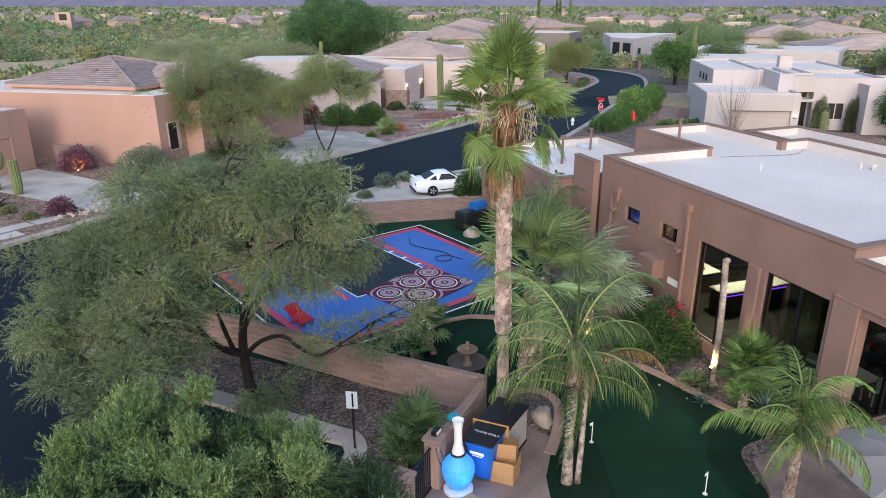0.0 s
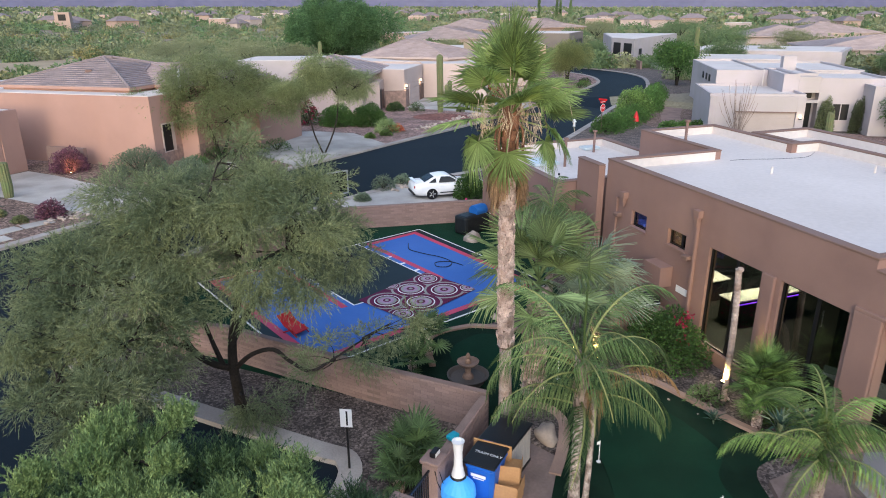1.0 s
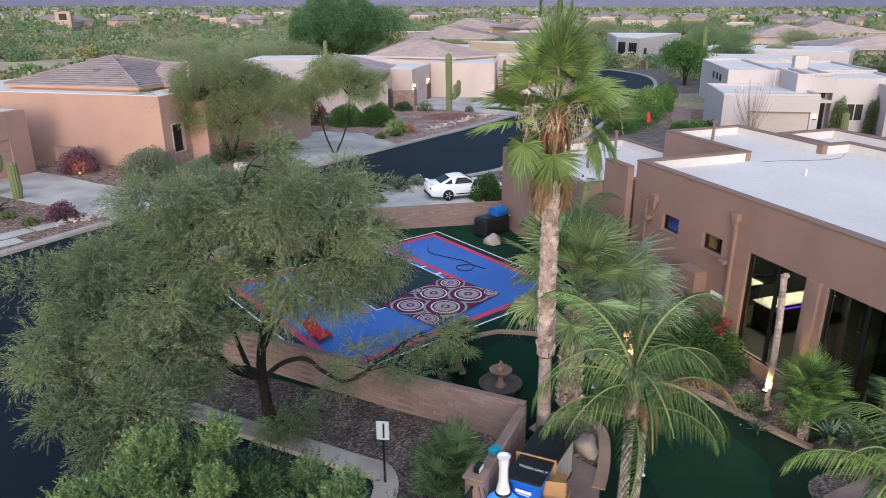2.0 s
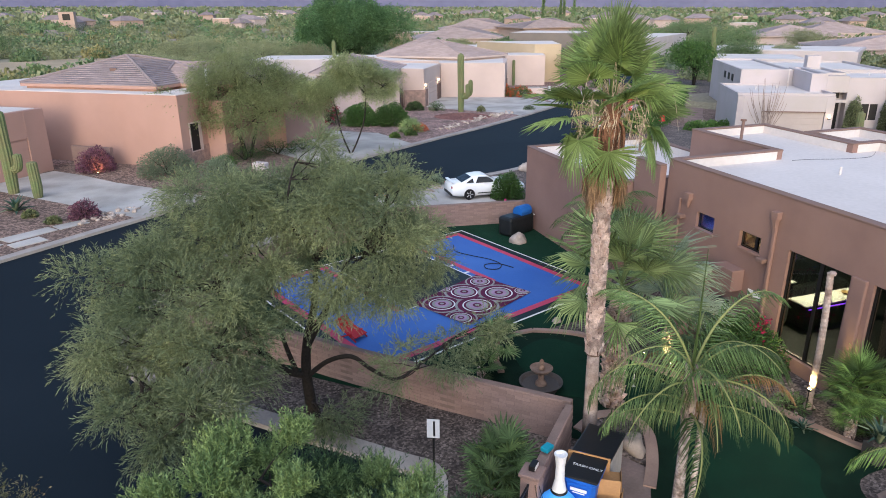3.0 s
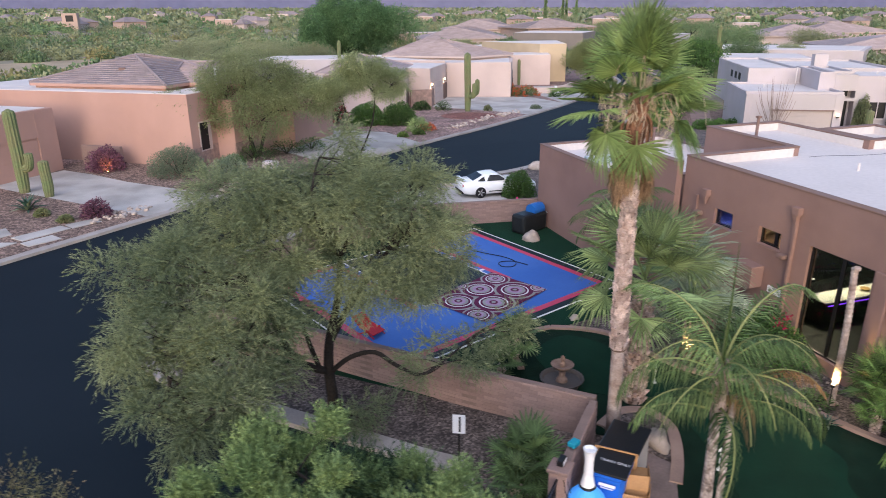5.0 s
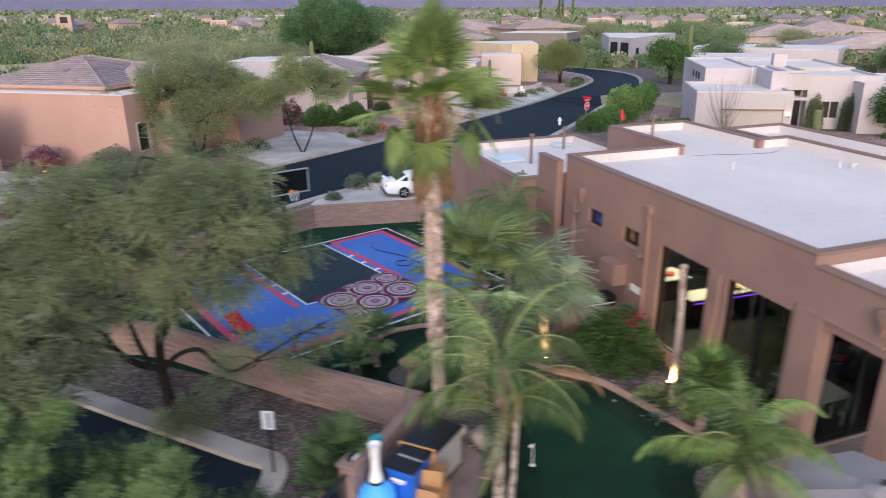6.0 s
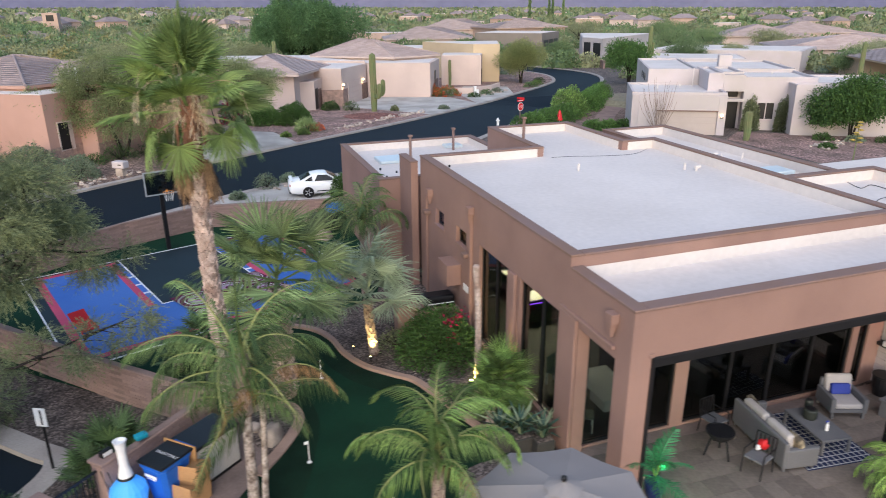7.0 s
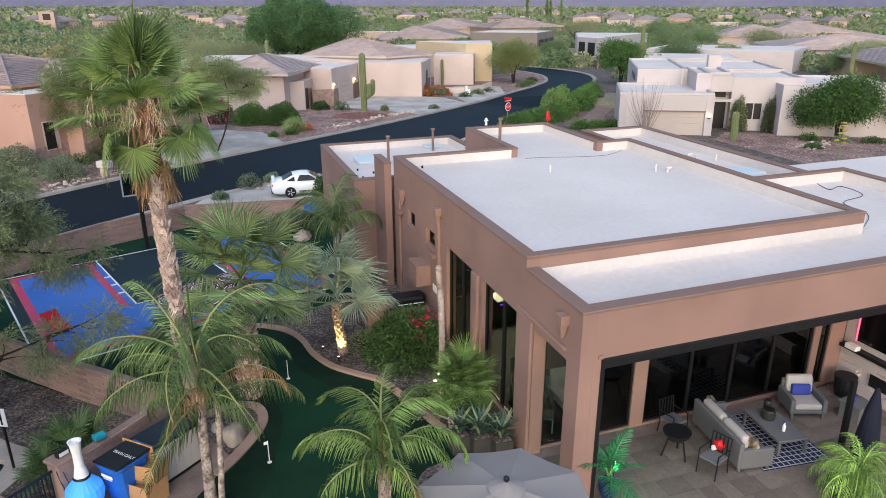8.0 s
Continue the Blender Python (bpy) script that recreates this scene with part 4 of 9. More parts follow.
sconce(*f(7.75, -0.15), 1.75, 9)


def plain_house(label, P, h, wall, roof="roof", ridge=None, zr=0, z=0.0, openings=()):
    hh = thing("house", 0, 0, 0, 0, label, "house", "distant houses")
    part("wall", slab(P, z - 1.0, z + h), wall, hh)
    c = (sum(p[0] for p in P) / len(P), sum(p[1] for p in P) / len(P))
    if ridge:
        hip("roof", [lerp(c, p, 1.06) for p in P], z + h + 0.1, ridge[0], ridge[1], z + zr, hh, "tile_pink", 1.6)
    else:
        part("roof", slab([lerp(c, p, 0.95) for p in P], z + h, z + h + 0.05), roof, hh)
    for i, t0, t1, z0, z1 in openings:
        a, b = lerp(P[i], P[(i + 1) % len(P)], t0), lerp(P[i], P[(i + 1) % len(P)], t1)
        o = [lerp(c, a, 1.004), lerp(c, b, 1.004), lerp(c, b, 0.98), lerp(c, a, 0.98)]
        # Flat black serves for window glass and for painted shade in porch bays.
        part("window", slab(o, z + z0, z + z1), "black", hh)
    return hh


TAN = mat("stucco_sand", (0.45, 0.33, 0.22), 0.92, 0.06, 0.3, 40, 0.15)
GREYW = mat("stucco_greybrown", (0.22, 0.19, 0.17), 0.92, 0.06, 0.3, 40, 0.15)
PEACH = mat("stucco_peach", (0.46, 0.335, 0.28), 0.92, 0.06, 0.3, 40, 0.15)
plain_house("pale pink stucco garage wing with flat roof", [(41.5, 103.2), (47.3, 101.1), (50.2, 108), (44, 110)], 4.5, "pinkbeige", openings=((1, 0.15, 0.45, 0, 2.3), (1, 0.55, 0.9, 0, 2.3)))
plain_house("yellow sand stucco house with flat roof", [(48, 106.5), (52, 105.0), (57, 118), (44, 122)], 5.9, mat("stucco_cream_sand", (0.50, 0.40, 0.28), 0.92, 0.06, 0.3, 40, 0.15))
plain_house("grey-brown house with deep porch", [(90, 168), (104, 186), (92, 205), (78, 186)], 5.6, GREYW, openings=((0, 0.1, 0.35, 0.2, 3.8), (0, 0.42, 0.62, 0.2, 3.8), (0, 0.7, 0.92, 0.2, 3.8)))
plain_house("cream stucco house with columned portico", [(92.5, 141.7), (126, 172), (112, 188), (93.5, 153)], 4.9, "whitewall", openings=((3, 0.1, 0.42, 0.2, 3.9), (3, 0.56, 0.9, 0.2, 3.9), (0, 0.1, 0.16, 1.2, 2.6)))
plain_house("peach stucco house with tile roof", [(101, 226), (130, 232), (140, 262), (105, 262)], 5.0, PEACH, ridge=((114, 240), (124, 250)), zr=8.0, z=0.8)
plain_house("white stucco house with bright flat roof", [(88, 117.6), (106, 97.5), (122, 110), (105, 132)], 3.7, "whitewall")
plain_house("white stucco house with bright flat roof", [(76, 100), (88, 90), (96, 102), (84, 112)], 3.3, "whitewall")
plain_house("sand stucco house with low tile roof", [(95, 69), (114, 55), (130, 76), (109, 92)], 3.4, TAN, ridge=((107, 72), (117, 79)), zr=5.6, openings=((0, 0.1, 0.16, 1.0, 2.4),))
plain_house("pale house with grey-brown tile roof", [(122, 118), (150, 98), (168, 122), (138, 142)], 2.9, "pinkbeige", ridge=((138, 118), (150, 124)), zr=5.6)
plain_house("pale house with grey-brown tile roof", [(150, 172), (170, 160), (184, 180), (164, 194)], 3.6, "pinkbeige", ridge=((164, 174), (168, 180)), zr=6.6)
plain_house("pale house with grey-brown tile roof", [(180, 186), (206, 176), (218, 198), (192, 208)], 3.6, "pinkbeige", ridge=((196, 190), (202, 194)), zr=7.0)
plain_house("pink stucco house with tile roof", [(56, 200), (80, 196), (90, 222), (62, 228)], 3.4, "pinkbeige", ridge=((68, 210), (76, 214)), zr=6.6, z=0.4)
plain_house("pink stucco house with tile roof", [(84, 262), (112, 258), (122, 286), (92, 292)], 3.6, "pinkbeige", ridge=((98, 272), (108, 276)), zr=7.4, z=1.4)
plain_house("pale stucco house with flat roof", [(40, 150), (62, 146), (66, 162), (44, 166)], 3.6, "pinkbeige")
plain_house("white flat-roofed house behind trees", [(4, 120), (26, 112), (30, 124), (8, 132)], 3.9, "whitewall")
plain_house("pale stucco house with flat roof", [(52, 250), (86, 246), (88, 256), (54, 262)], 4.0, PEACH, z=0.6)
plain_house("orange lookout tower with flat roof", [(-73, 410), (-66, 410), (-66, 418), (-73, 418)], 8.5, PEACH, z=5.0, openings=((0, 0.25, 0.75, 4.5, 7.5),))
# low wall along the far bend
pw = strip([(81.2, 121.5), (84.5, 131), (89.5, 147), (93, 160), (92, 172)], 0.4, -0.1, 1.5)
tagged(part("garden_wall", pw, "block"), "long low pinkish wall along the bend", "wall", kind="structure")
tagged(part("garden_wall", strip([(38.5, 91.5), (41.8, 90.2), (45.5, 92.4), (48.0, 95.5)], 0.4, -0.1, 0.8), "pinkbeige"), "low pale stucco wall by the street", "wall", kind="structure")
tagged(part("sand_wash", slab([(-78, 152), (-30, 150), (-18, 175), (-13, 214), (-24, 226), (-48, 208), (-82, 192)], -0.4, 0.12), mat("sand", (0.40, 0.31, 0.21), 0.95, 0.12, 0.08, 3, 0.2, 0, (0.30, 0.24, 0.16))), "pale sandy wash beyond the houses", "ground", kind="structure")

# low mountains on the horizon, distance haze put into their blue colour
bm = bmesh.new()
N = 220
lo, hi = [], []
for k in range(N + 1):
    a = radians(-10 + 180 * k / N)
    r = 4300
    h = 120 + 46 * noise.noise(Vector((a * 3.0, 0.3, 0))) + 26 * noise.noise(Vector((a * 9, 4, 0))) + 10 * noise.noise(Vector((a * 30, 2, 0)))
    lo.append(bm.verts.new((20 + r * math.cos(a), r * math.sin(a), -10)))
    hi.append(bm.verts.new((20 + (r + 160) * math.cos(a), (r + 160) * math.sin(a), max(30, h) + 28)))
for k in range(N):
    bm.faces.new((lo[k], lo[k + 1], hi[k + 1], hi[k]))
tagged(part("backdrop", bm, "mountain"), "mountain range along the horizon with haze painted in as blue", "mountains", kind="structure")

tagged(part("rock_bed_red", slab([(23.8 + 3.0 * math.cos(k * 0.3927) + 0.6 * math.sin(k * 0.3927), 73.4 - 0.9 * math.cos(k * 0.3927) + 2.6 * math.sin(k * 0.3927)) for k in range(16)], -0.1, 0.02), mat("gravel_red", (0.26, 0.115, 0.095), 0.95, 0.3, 0.5, 16.0, 0.7, 0, (0.17, 0.075, 0.062), cells=9.0)), "dark red gravel bed round the saguaro", "ground", kind="structure")
tagged(part("yard_white_house", slab([(49, 36.5), (68, 33), (70, 46.3), (58, 46.3), (53, 50.1), (49.5, 47.3)], -0.1, 0.015), "gravel_pink"), "pinkish gravel yard before the white house", "ground", kind="structure")
tagged(part("walkway", slab([(48, 34.2), (68, 30.5), (68, 32.6), (48, 36.2)], -0.1, 0.02), "concrete"), "pale concrete walk beside the gravel", "path", kind="structure")


# ---- palms ----
def fan_leaf_mesh(seed, blade=1.0, petiole=0.9, segs=26, droop=0.35, spread=150, width=0.075, bend=0.0):
    """A palmate leaf: its stalk runs along +x, the pleated blade opens beyond it."""
    rng = np.random.default_rng(seed)
    Q = []
    p = np.array([0.0, 0, 0])
    h = np.array([petiole, 0, 0.0])
    for w, dz in ((0.025, 0.0),):
        Q.append([p + [0, w, 0], h + [0, w * 0.6, 0], h + [0, -w * 0.6, 0], p + [0, -w, 0]])
        Q.append([p + [0, 0, w], h + [0, 0, w * 0.6], h + [0, 0, -w * 0.6], p + [0, 0, -w]])
    for i in range(segs):
        a = math.radians(-spread + 2 * spread * (i + 0.5) / segs) + rng.normal(0, 0.02)
        L = blade * (1.0 - 0.28 * abs(a) / math.radians(spread)) * rng.uniform(0.92, 1.06)
        cb, sb = math.cos(radians(bend)), math.sin(radians(bend))
        d = np.array([math.cos(a) * cb, math.sin(a), -math.cos(a) * sb])
        s = np.array([-math.sin(a) * cb, math.cos(a), math.sin(a) * sb])
        z1 = -droop * 0.18 * L + 0.10 * L * (abs(a) / 2.6)
        m = h + d * L * 0.58 + np.array([0, 0, z1])
        tip = h + d * L * (0.92 - 0.1 * droop) + np.array([0, 0, z1 - droop * L * rng.uniform(0.3, 1.0)])
        w0, w1 = width * 0.18, width * blade * 1.15
        f = np.array([0, 0, 0.022 * blade])
        Q.append([h + s * w0, m + s * w1 * 0.5, m + f, h + f * 0.3])
        Q.append([h + f * 0.3, m + f, m - s * w1 * 0.5, h - s * w0])
        Q.append([m + s * w1 * 0.5, tip + s * 0.004, tip - s * 0.004, m + f])
        Q.append([m + f, tip + s * 0.004, tip - s * 0.004, m - s * w1 * 0.5])
    return soup("fan_leaf", np.array(Q))


def feather_leaf_mesh(seed, length=2.6, pairs=48, leaf=0.5, curve=1.0, hang=0.6, width=0.035):
    """A pinnate frond: its midrib starts along +x and bends down."""
    rng = np.random.default_rng(seed)
    Q = []

    pts, p = [], np.zeros(3)
    n = 40
    for k in range(n + 1):
        pts.append(p.copy())
        a = 0.35 * curve - 1.7 * curve * (k / n) ** 1.5
        p = p + length / n * np.array([math.cos(a), 0, math.sin(a)])
    pts = np.array(pts)
    for k in range(n):
        w = 0.028 * (1 - 0.85 * k / n) + 0.003
        a, b = pts[k], pts[k + 1]
        Q.append([a + [0, w, 0], b + [0, w, 0], b + [0, 0, w], a + [0, 0, w]])
        Q.append([a + [0, 0, w], b + [0, 0, w], b - [0, w, 0], a - [0, w, 0]])
    for i in range(pairs):
        t = 0.1 + 0.9 * (i + rng.uniform(0, 0.6)) / pairs
        x = t * n
        k = min(int(x), n - 1)
        c = pts[k] + (pts[k + 1] - pts[k]) * (x - k)
        d = pts[k + 1] - pts[k]
        d = d / np.linalg.norm(d)
        L = leaf * (0.35 + 0.65 * math.sin(math.pi * min(1, 0.15 + 0.85 * t) ** 0.8)) * rng.uniform(0.8, 1.15)
        for sgn in (-1, 1):
            out = np.array([0, sgn, 0]) * 0.85 + d * rng.uniform(0.35, 0.75) + np.array([0, 0, rng.uniform(-0.3, 0.25) - 0.4 * hang])
            out = out / np.linalg.norm(out)
            m = c + out * L * (0.55 - 0.2 * hang)
            dn = np.array([0, 0, -1.0])
            e = out * (1 - hang) + dn * hang * rng.uniform(0.7, 1.2)
            tip = m + e / np.linalg.norm(e) * L * (0.5 + 0.22 * hang)
            s = np.cross(out, [0, 0, 1.0]) * width * 0.5
            s2 = s * 0.7
            Q.append([c - s * 0.4, c + s * 0.4, m + s, m - s])
            Q.append([m - s, m + s, tip + s2 * 0.2, tip - s2 * 0.2])
    me = soup("frond", np.array(Q))
    me.polygons.foreach_set("material_index", np.array([1] * (2 * n) + [0] * (len(Q) - 2 * n), dtype=np.int32))
    return me


FAN = [fan_leaf_mesh(10 + i, 1.0, 0.8, 52, 0.04 + 0.08 * i, 112, 0.034) for i in range(4)]
FANH = [fan_leaf_mesh(17 + i, 1.0, 0.95, 48, 0.12 + 0.06 * i, 104, 0.034, 28 + 8 * i) for i in range(3)]
FANG = [fan_leaf_mesh(20 + i, 1.0, 0.85, 44, 0.12 + 0.16 * i, 120, 0.032) for i in range(3)]
SILV = [fan_leaf_mesh(30 + i, 0.85, 0.6, 40, 0.2 + 0.22 * i, 125, 0.024) for i in range(3)]
SMALLFAN = [fan_leaf_mesh(40 + i, 0.58, 0.5, 20, 0.02 + 0.08 * i, 150, 0.085) for i in range(3)]
HAIRY = [fan_leaf_mesh(44 + i, 0.55, 0.45, 34, 0.05 + 0.1 * i, 140, 0.028) for i in range(3)]
FEATH = [feather_leaf_mesh(50 + i, 2.4, 62, 0.7, 1.05 + 0.18 * i, 0.9, 0.019) for i in range(4)]
FEATHL = [feather_leaf_mesh(56 + i, 2.1, 54, 0.6, 0.85 + 0.12 * i, 0.92, 0.024) for i in range(3)]
FEATHB = [feather_leaf_mesh(60 + i, 2.1, 54, 0.55, 1.1 + 0.2 * i, 0.85, 0.026) for i in range(4)]
FEATHD = [feather_leaf_mesh(70 + i, 1.9, 46, 0.42, 1.1, 0.85, 0.02) for i in range(2)]
for meshes, key in ((FAN, "fan"), (FANH, "fan"), (FANG, "fan_grey"), (SILV, "silver"), (SMALLFAN, "fan_dark"), (HAIRY, "feather_b"), (FEATH, "feather"), (FEATHL, "feather"), (FEATHB, "feather_b"), (FEATHD, "feather_dry")):
    for me in meshes:
        me.materials.append(M[key])
        if meshes in (FEATH, FEATHL, FEATHB, FEATHD):
            me.materials.append(M["rachis"])


def crown(parent, meshes, x, y, z, count, el0, el1, seed, scale=1.0, name="frond", phase=0.0, sag=0.0):
    """Leaves round a palm's heart, spiralling from the steep young ones to the hanging old ones."""
    rng = random.Random(seed)
    for i in range(count):
        t = (i + 0.5) / count
        el = el1 + (el0 - el1) * t + rng.uniform(-8, 8)
        az = phase + i * 137.5 + rng.uniform(-12, 12)
        s = scale * rng.uniform(0.85, 1.12)
        m = Matrix.Translation((x + rng.uniform(-0.04, 0.04), y + rng.uniform(-0.04, 0.04), z + 0.35 * scale * (1 - t) * (1 if sag == 0 else sag))) @ Euler((0, 0, radians(az))).to_matrix().to_4x4() @ Euler((radians(rng.uniform(-25, 25)), radians(-el), 0)).to_matrix().to_4x4() @ Matrix.Scale(s, 4)
        put(name, meshes[rng.randrange(len(meshes))], None, parent, m=m)


def booted_trunk(parent, path, radii, material, boot=0.12, step=0.09, around=9, seed=1, flare=0.05, tall_k=1.0, wide_k=1.0):
    """A palm trunk covered in the crossed bases of old leaves."""
    rng = random.Random(seed)
    part("trunk", tube(bmesh.new(), path, radii, 12), "palm_core", parent)
    bm = bmesh.new()
    P = [Vector(p) for p in path]
    lens = [0]
    for a, b in zip(P, P[1:]):
        lens.append(lens[-1] + (b - a).length)
    z, row = 0.03, 0
    while z < lens[-1] - 0.05:
        k = min(max(i for i in range(len(lens)) if lens[i] <= z), len(P) - 2)
        t = (z - lens[k]) / max(1e-6, lens[k + 1] - lens[k])
        c = P[k].lerp(P[k + 1], t)
        r = radii[k] + (radii[k + 1] - radii[k]) * t
        for j in range(around):
            a = 2 * math.pi * (j + 0.5 * (row % 2)) / around + rng.uniform(-0.12, 0.12)
            u, s = Vector((math.cos(a), math.sin(a), 0)), Vector((-math.sin(a), math.cos(a), 0))
            w, h, o = boot * wide_k * rng.uniform(0.45, 0.65), step * tall_k * rng.uniform(1.5, 2.3), flare * rng.uniform(0.5, 1.5)
            lean = s * rng.uniform(-0.03, 0.03)
            b0 = c + u * (r - 0.005) + Vector((0, 0, rng.uniform(-0.02, 0.02)))
            q = [b0 - s * w, b0 + s * w, b0 + s * w * 0.55 + u * o + lean + Vector((0, 0, h)), b0 - s * w * 0.55 + u * o + lean + Vector((0, 0, h))]
            i0, i1 = b0 - u * 0.01 + s * w * 0.5 + lean + Vector((0, 0, h * 1.02)), b0 - u * 0.01 - s * w * 0.5 + lean + Vector((0, 0, h * 1.02))
            vs = [bm.verts.new(v) for v in q]
            t0, t1 = bm.verts.new(i0), bm.verts.new(i1)
            bm.faces.new(vs)
            bm.faces.new((vs[3], vs[2], t0, t1))
            bm.faces.new((vs[2], vs[1], t0)), bm.faces.new((vs[0], vs[3], t1))
        z += step
        row += 1
    part("leaf_base_bark", bm, material, parent)["kind"] = "stuff"


def skirt(z, n, seed):
    """Bunches of folded dead leaves hanging below a fan palm's crown."""
    rng = np.random.default_rng(seed)
    Q = []
    for deg in (95, 122, 146, 170, 196, 214, 322, 352, 40):
        a0, r0, d0, zc = radians(deg), rng.uniform(0.3, 0.52), rng.uniform(0.75, 1.1) * (1.15 if 110 < deg < 200 else 0.9), z + rng.uniform(-0.15, 0.15)
        a = a0 + rng.normal(0, 0.3, n)
        out = np.stack([np.cos(a), np.sin(a), np.zeros(n)], 1)
        s = np.stack([-np.sin(a), np.cos(a), np.zeros(n)], 1) * 0.8 + rng.normal(0, 0.35, (n, 3))
        up = np.array([0, 0, 1.0])
        o0 = np.array([math.cos(a0), math.sin(a0), 0])
        top = np.array([0, 0, zc]) + o0 * r0 * 0.75 + rng.normal(0, 0.035, (n, 3))
        mid = top * np.array([0.6, 0.6, 1]) + out * r0 * 0.55 * rng.uniform(0.6, 1.25, (n, 1)) - up * d0 * rng.uniform(0.4, 0.6, (n, 1))
        end = mid + out * rng.normal(0.0, 0.07, (n, 1)) - up * d0 * rng.uniform(0.25, 0.6, (n, 1))
        w = 0.022 * rng.uniform(0.4, 1.3, (n, 1))
        Q += [np.stack([top - s * w * .4, top + s * w * .4, mid + s * w, mid - s * w], 1), np.stack([mid - s * w, mid + s * w, end + s * w * .3, end - s * w * .3], 1)]
    return soup("skirt", np.concatenate(Q))


tall = thing("fan_palm", 7.25, 16.72, -0.3, 0, "tall fan palm with shaggy brown skirt and booted trunk", "palm tree", exact=True)
part("lower_trunk", tube(bmesh.new(), [(0.1, 0.1, -0.65), (0.08, 0.1, 0.6), (0.06, 0.1, 1.6), (0.055, 0.1, 2.3)], [0.22, 0.19, 0.175, 0.165], 16), "palm_grey", tall, "bare grey-brown lower trunk", smooth=True)
booted_trunk(tall, [(0.055, 0.1, 2.2), (0.0, 0.05, 4), (-0.03, 0, 6), (-0.02, 0, 6.9)], [0.205, 0.185, 0.17, 0.165], "palm_bark", 0.2, 0.14, 6, 3, 0.05, 0.9, 1.1)
booted_trunk(tall, [(-0.02, 0, 6.88), (0.0, 0, 7.6), (0.04, 0, 8.75)], [0.165, 0.165, 0.19], "palm_brown", 0.2, 0.16, 6, 4, 0.06, 0.9, 0.9)
put("skirt", skirt(7.45, 190, 5), "thatch", tall, "brown hanging dead leaves")
crown(tall, FAN, 0, 0, 8.72, 12, 55, 92, 7, 1.26, "frond", 20)
crown(tall, FAN, 0, 0, 8.6, 5, 24, 46, 8, 1.22, "frond", 75)
for az, el, k in ((150, 14, 1.32), (124, 2, 1.25), (178, -4, 1.34), (196, 22, 1.25), (92, 6, 1.15), (20, 12, 1.3), (352, 2, 1.25), (335, 24, 1.2), (60, -4, 1.15), (265, 28, 1.05)):
    put("frond", FAN[az % 4], None, tall, m=Matrix.Translation((0, 0, 8.65)) @ Euler((0, 0, radians(az))).to_matrix().to_4x4() @ Euler((0.15, radians(-el), 0)).to_matrix().to_4x4() @ Matrix.Scale(k, 4))
for az, el, k in ((194, -28, 1.15), (240, -50, 1.05), (322, -32, 1.1), (352, -16, 1.18), (75, -30, 1.05), (140, -32, 1.05)):
    put("frond", FANH[az % 3], None, tall, m=Matrix.Translation((0, 0, 8.6)) @ Euler((0, 0, radians(az))).to_matrix().to_4x4() @ Euler((0.1, radians(-el), 0)).to_matrix().to_4x4() @ Matrix.Scale(k, 4))
rng = random.Random(6)
nr = np.random.default_rng(12)
for i in range(30):
    a, r = i * 2.39996 + rng.uniform(-0.4, 0.4), rng.choice((0.4, 0.6, 0.8, 1.1, 1.5)) * rng.uniform(0.8, 1.15)
    z0 = rng.uniform(8.5, 9.1)
    d = Vector((math.cos(a), math.sin(a), 0))
    end = d * r * 1.03 + Vector((rng.uniform(-0.3, 0.3), rng.uniform(-0.3, 0.3), z0 - rng.uniform(0.1, 0.8)))
    pts = smooth_line([d * 0.1 + Vector((0, 0, z0)), d * r * 0.5 + Vector((0, 0, z0 + rng.uniform(0.2, 0.8))), d * r * 0.9 + Vector((0, 0, z0 + rng.uniform(-0.1, 0.5))), end], 4)
    st = part("flower_stalk", tube(bmesh.new(), pts, [0.011 - 0.0005 * k for k in range(len(pts))], 5), "dry", tall)
    if i % 2:
        mid = pts[len(pts) * 2 // 3]
        P0 = np.array(mid)[None] + (np.array(end) - np.array(mid))[None] * nr.uniform(0, 1, (46, 1)) + nr.normal(0, 0.05, (46, 3))
        put("dry_tassel", soup("dry_tassel", leaves_at(nr, P0, rand_dirs(nr, 46) * 0.4 + np.array([0, 0, -0.9]), 0.2, 0.014)), "dry", st, "pale dry flower tassel")
for i in range(9):
    a = i * 0.698
    d = Vector((math.cos(a), math.sin(a), 0))
    pts = smooth_line([d * 0.12 + Vector((0, 0, 8.55)), d * 0.34 + Vector((0, 0, 8.3)), d * 0.36 + Vector((0, 0, 7.75))], 3)
    part("dead_stalk", tube(bmesh.new(), pts, [0.03] * len(pts), 5), "palm_brown", tall)
P0 = nr.normal(0, 0.32, (70, 3)) * np.array([1, 1, 0.8]) + np.array([0, 0, 8.85])
put("dry_thatch", soup("dry_thatch", leaves_at(nr, P0, rand_dirs(nr, 70) * 0.5 + np.array([0, 0, -0.9]), 0.4, 0.03)), "dry", tall, "pale dry leaf shreds")["kind"] = "stuff"

second = thing("fan_palm", 8.3, 16.95, 0, 0, "shorter fan palm with grey-green fans and stubby trunk", "palm tree")
booted_trunk(second, [(0, 0, 0), (0, 0, 1.4), (0.03, 0, 2.8), (0.05, 0, 3.3)], [0.3, 0.27, 0.24, 0.2], "palm_bark", 0.13, 0.1, 9, 4, 0.1)
crown(second, FANG, 0.05, 0, 3.35, 19, -28, 76, 9, 1.4, "frond", 50)

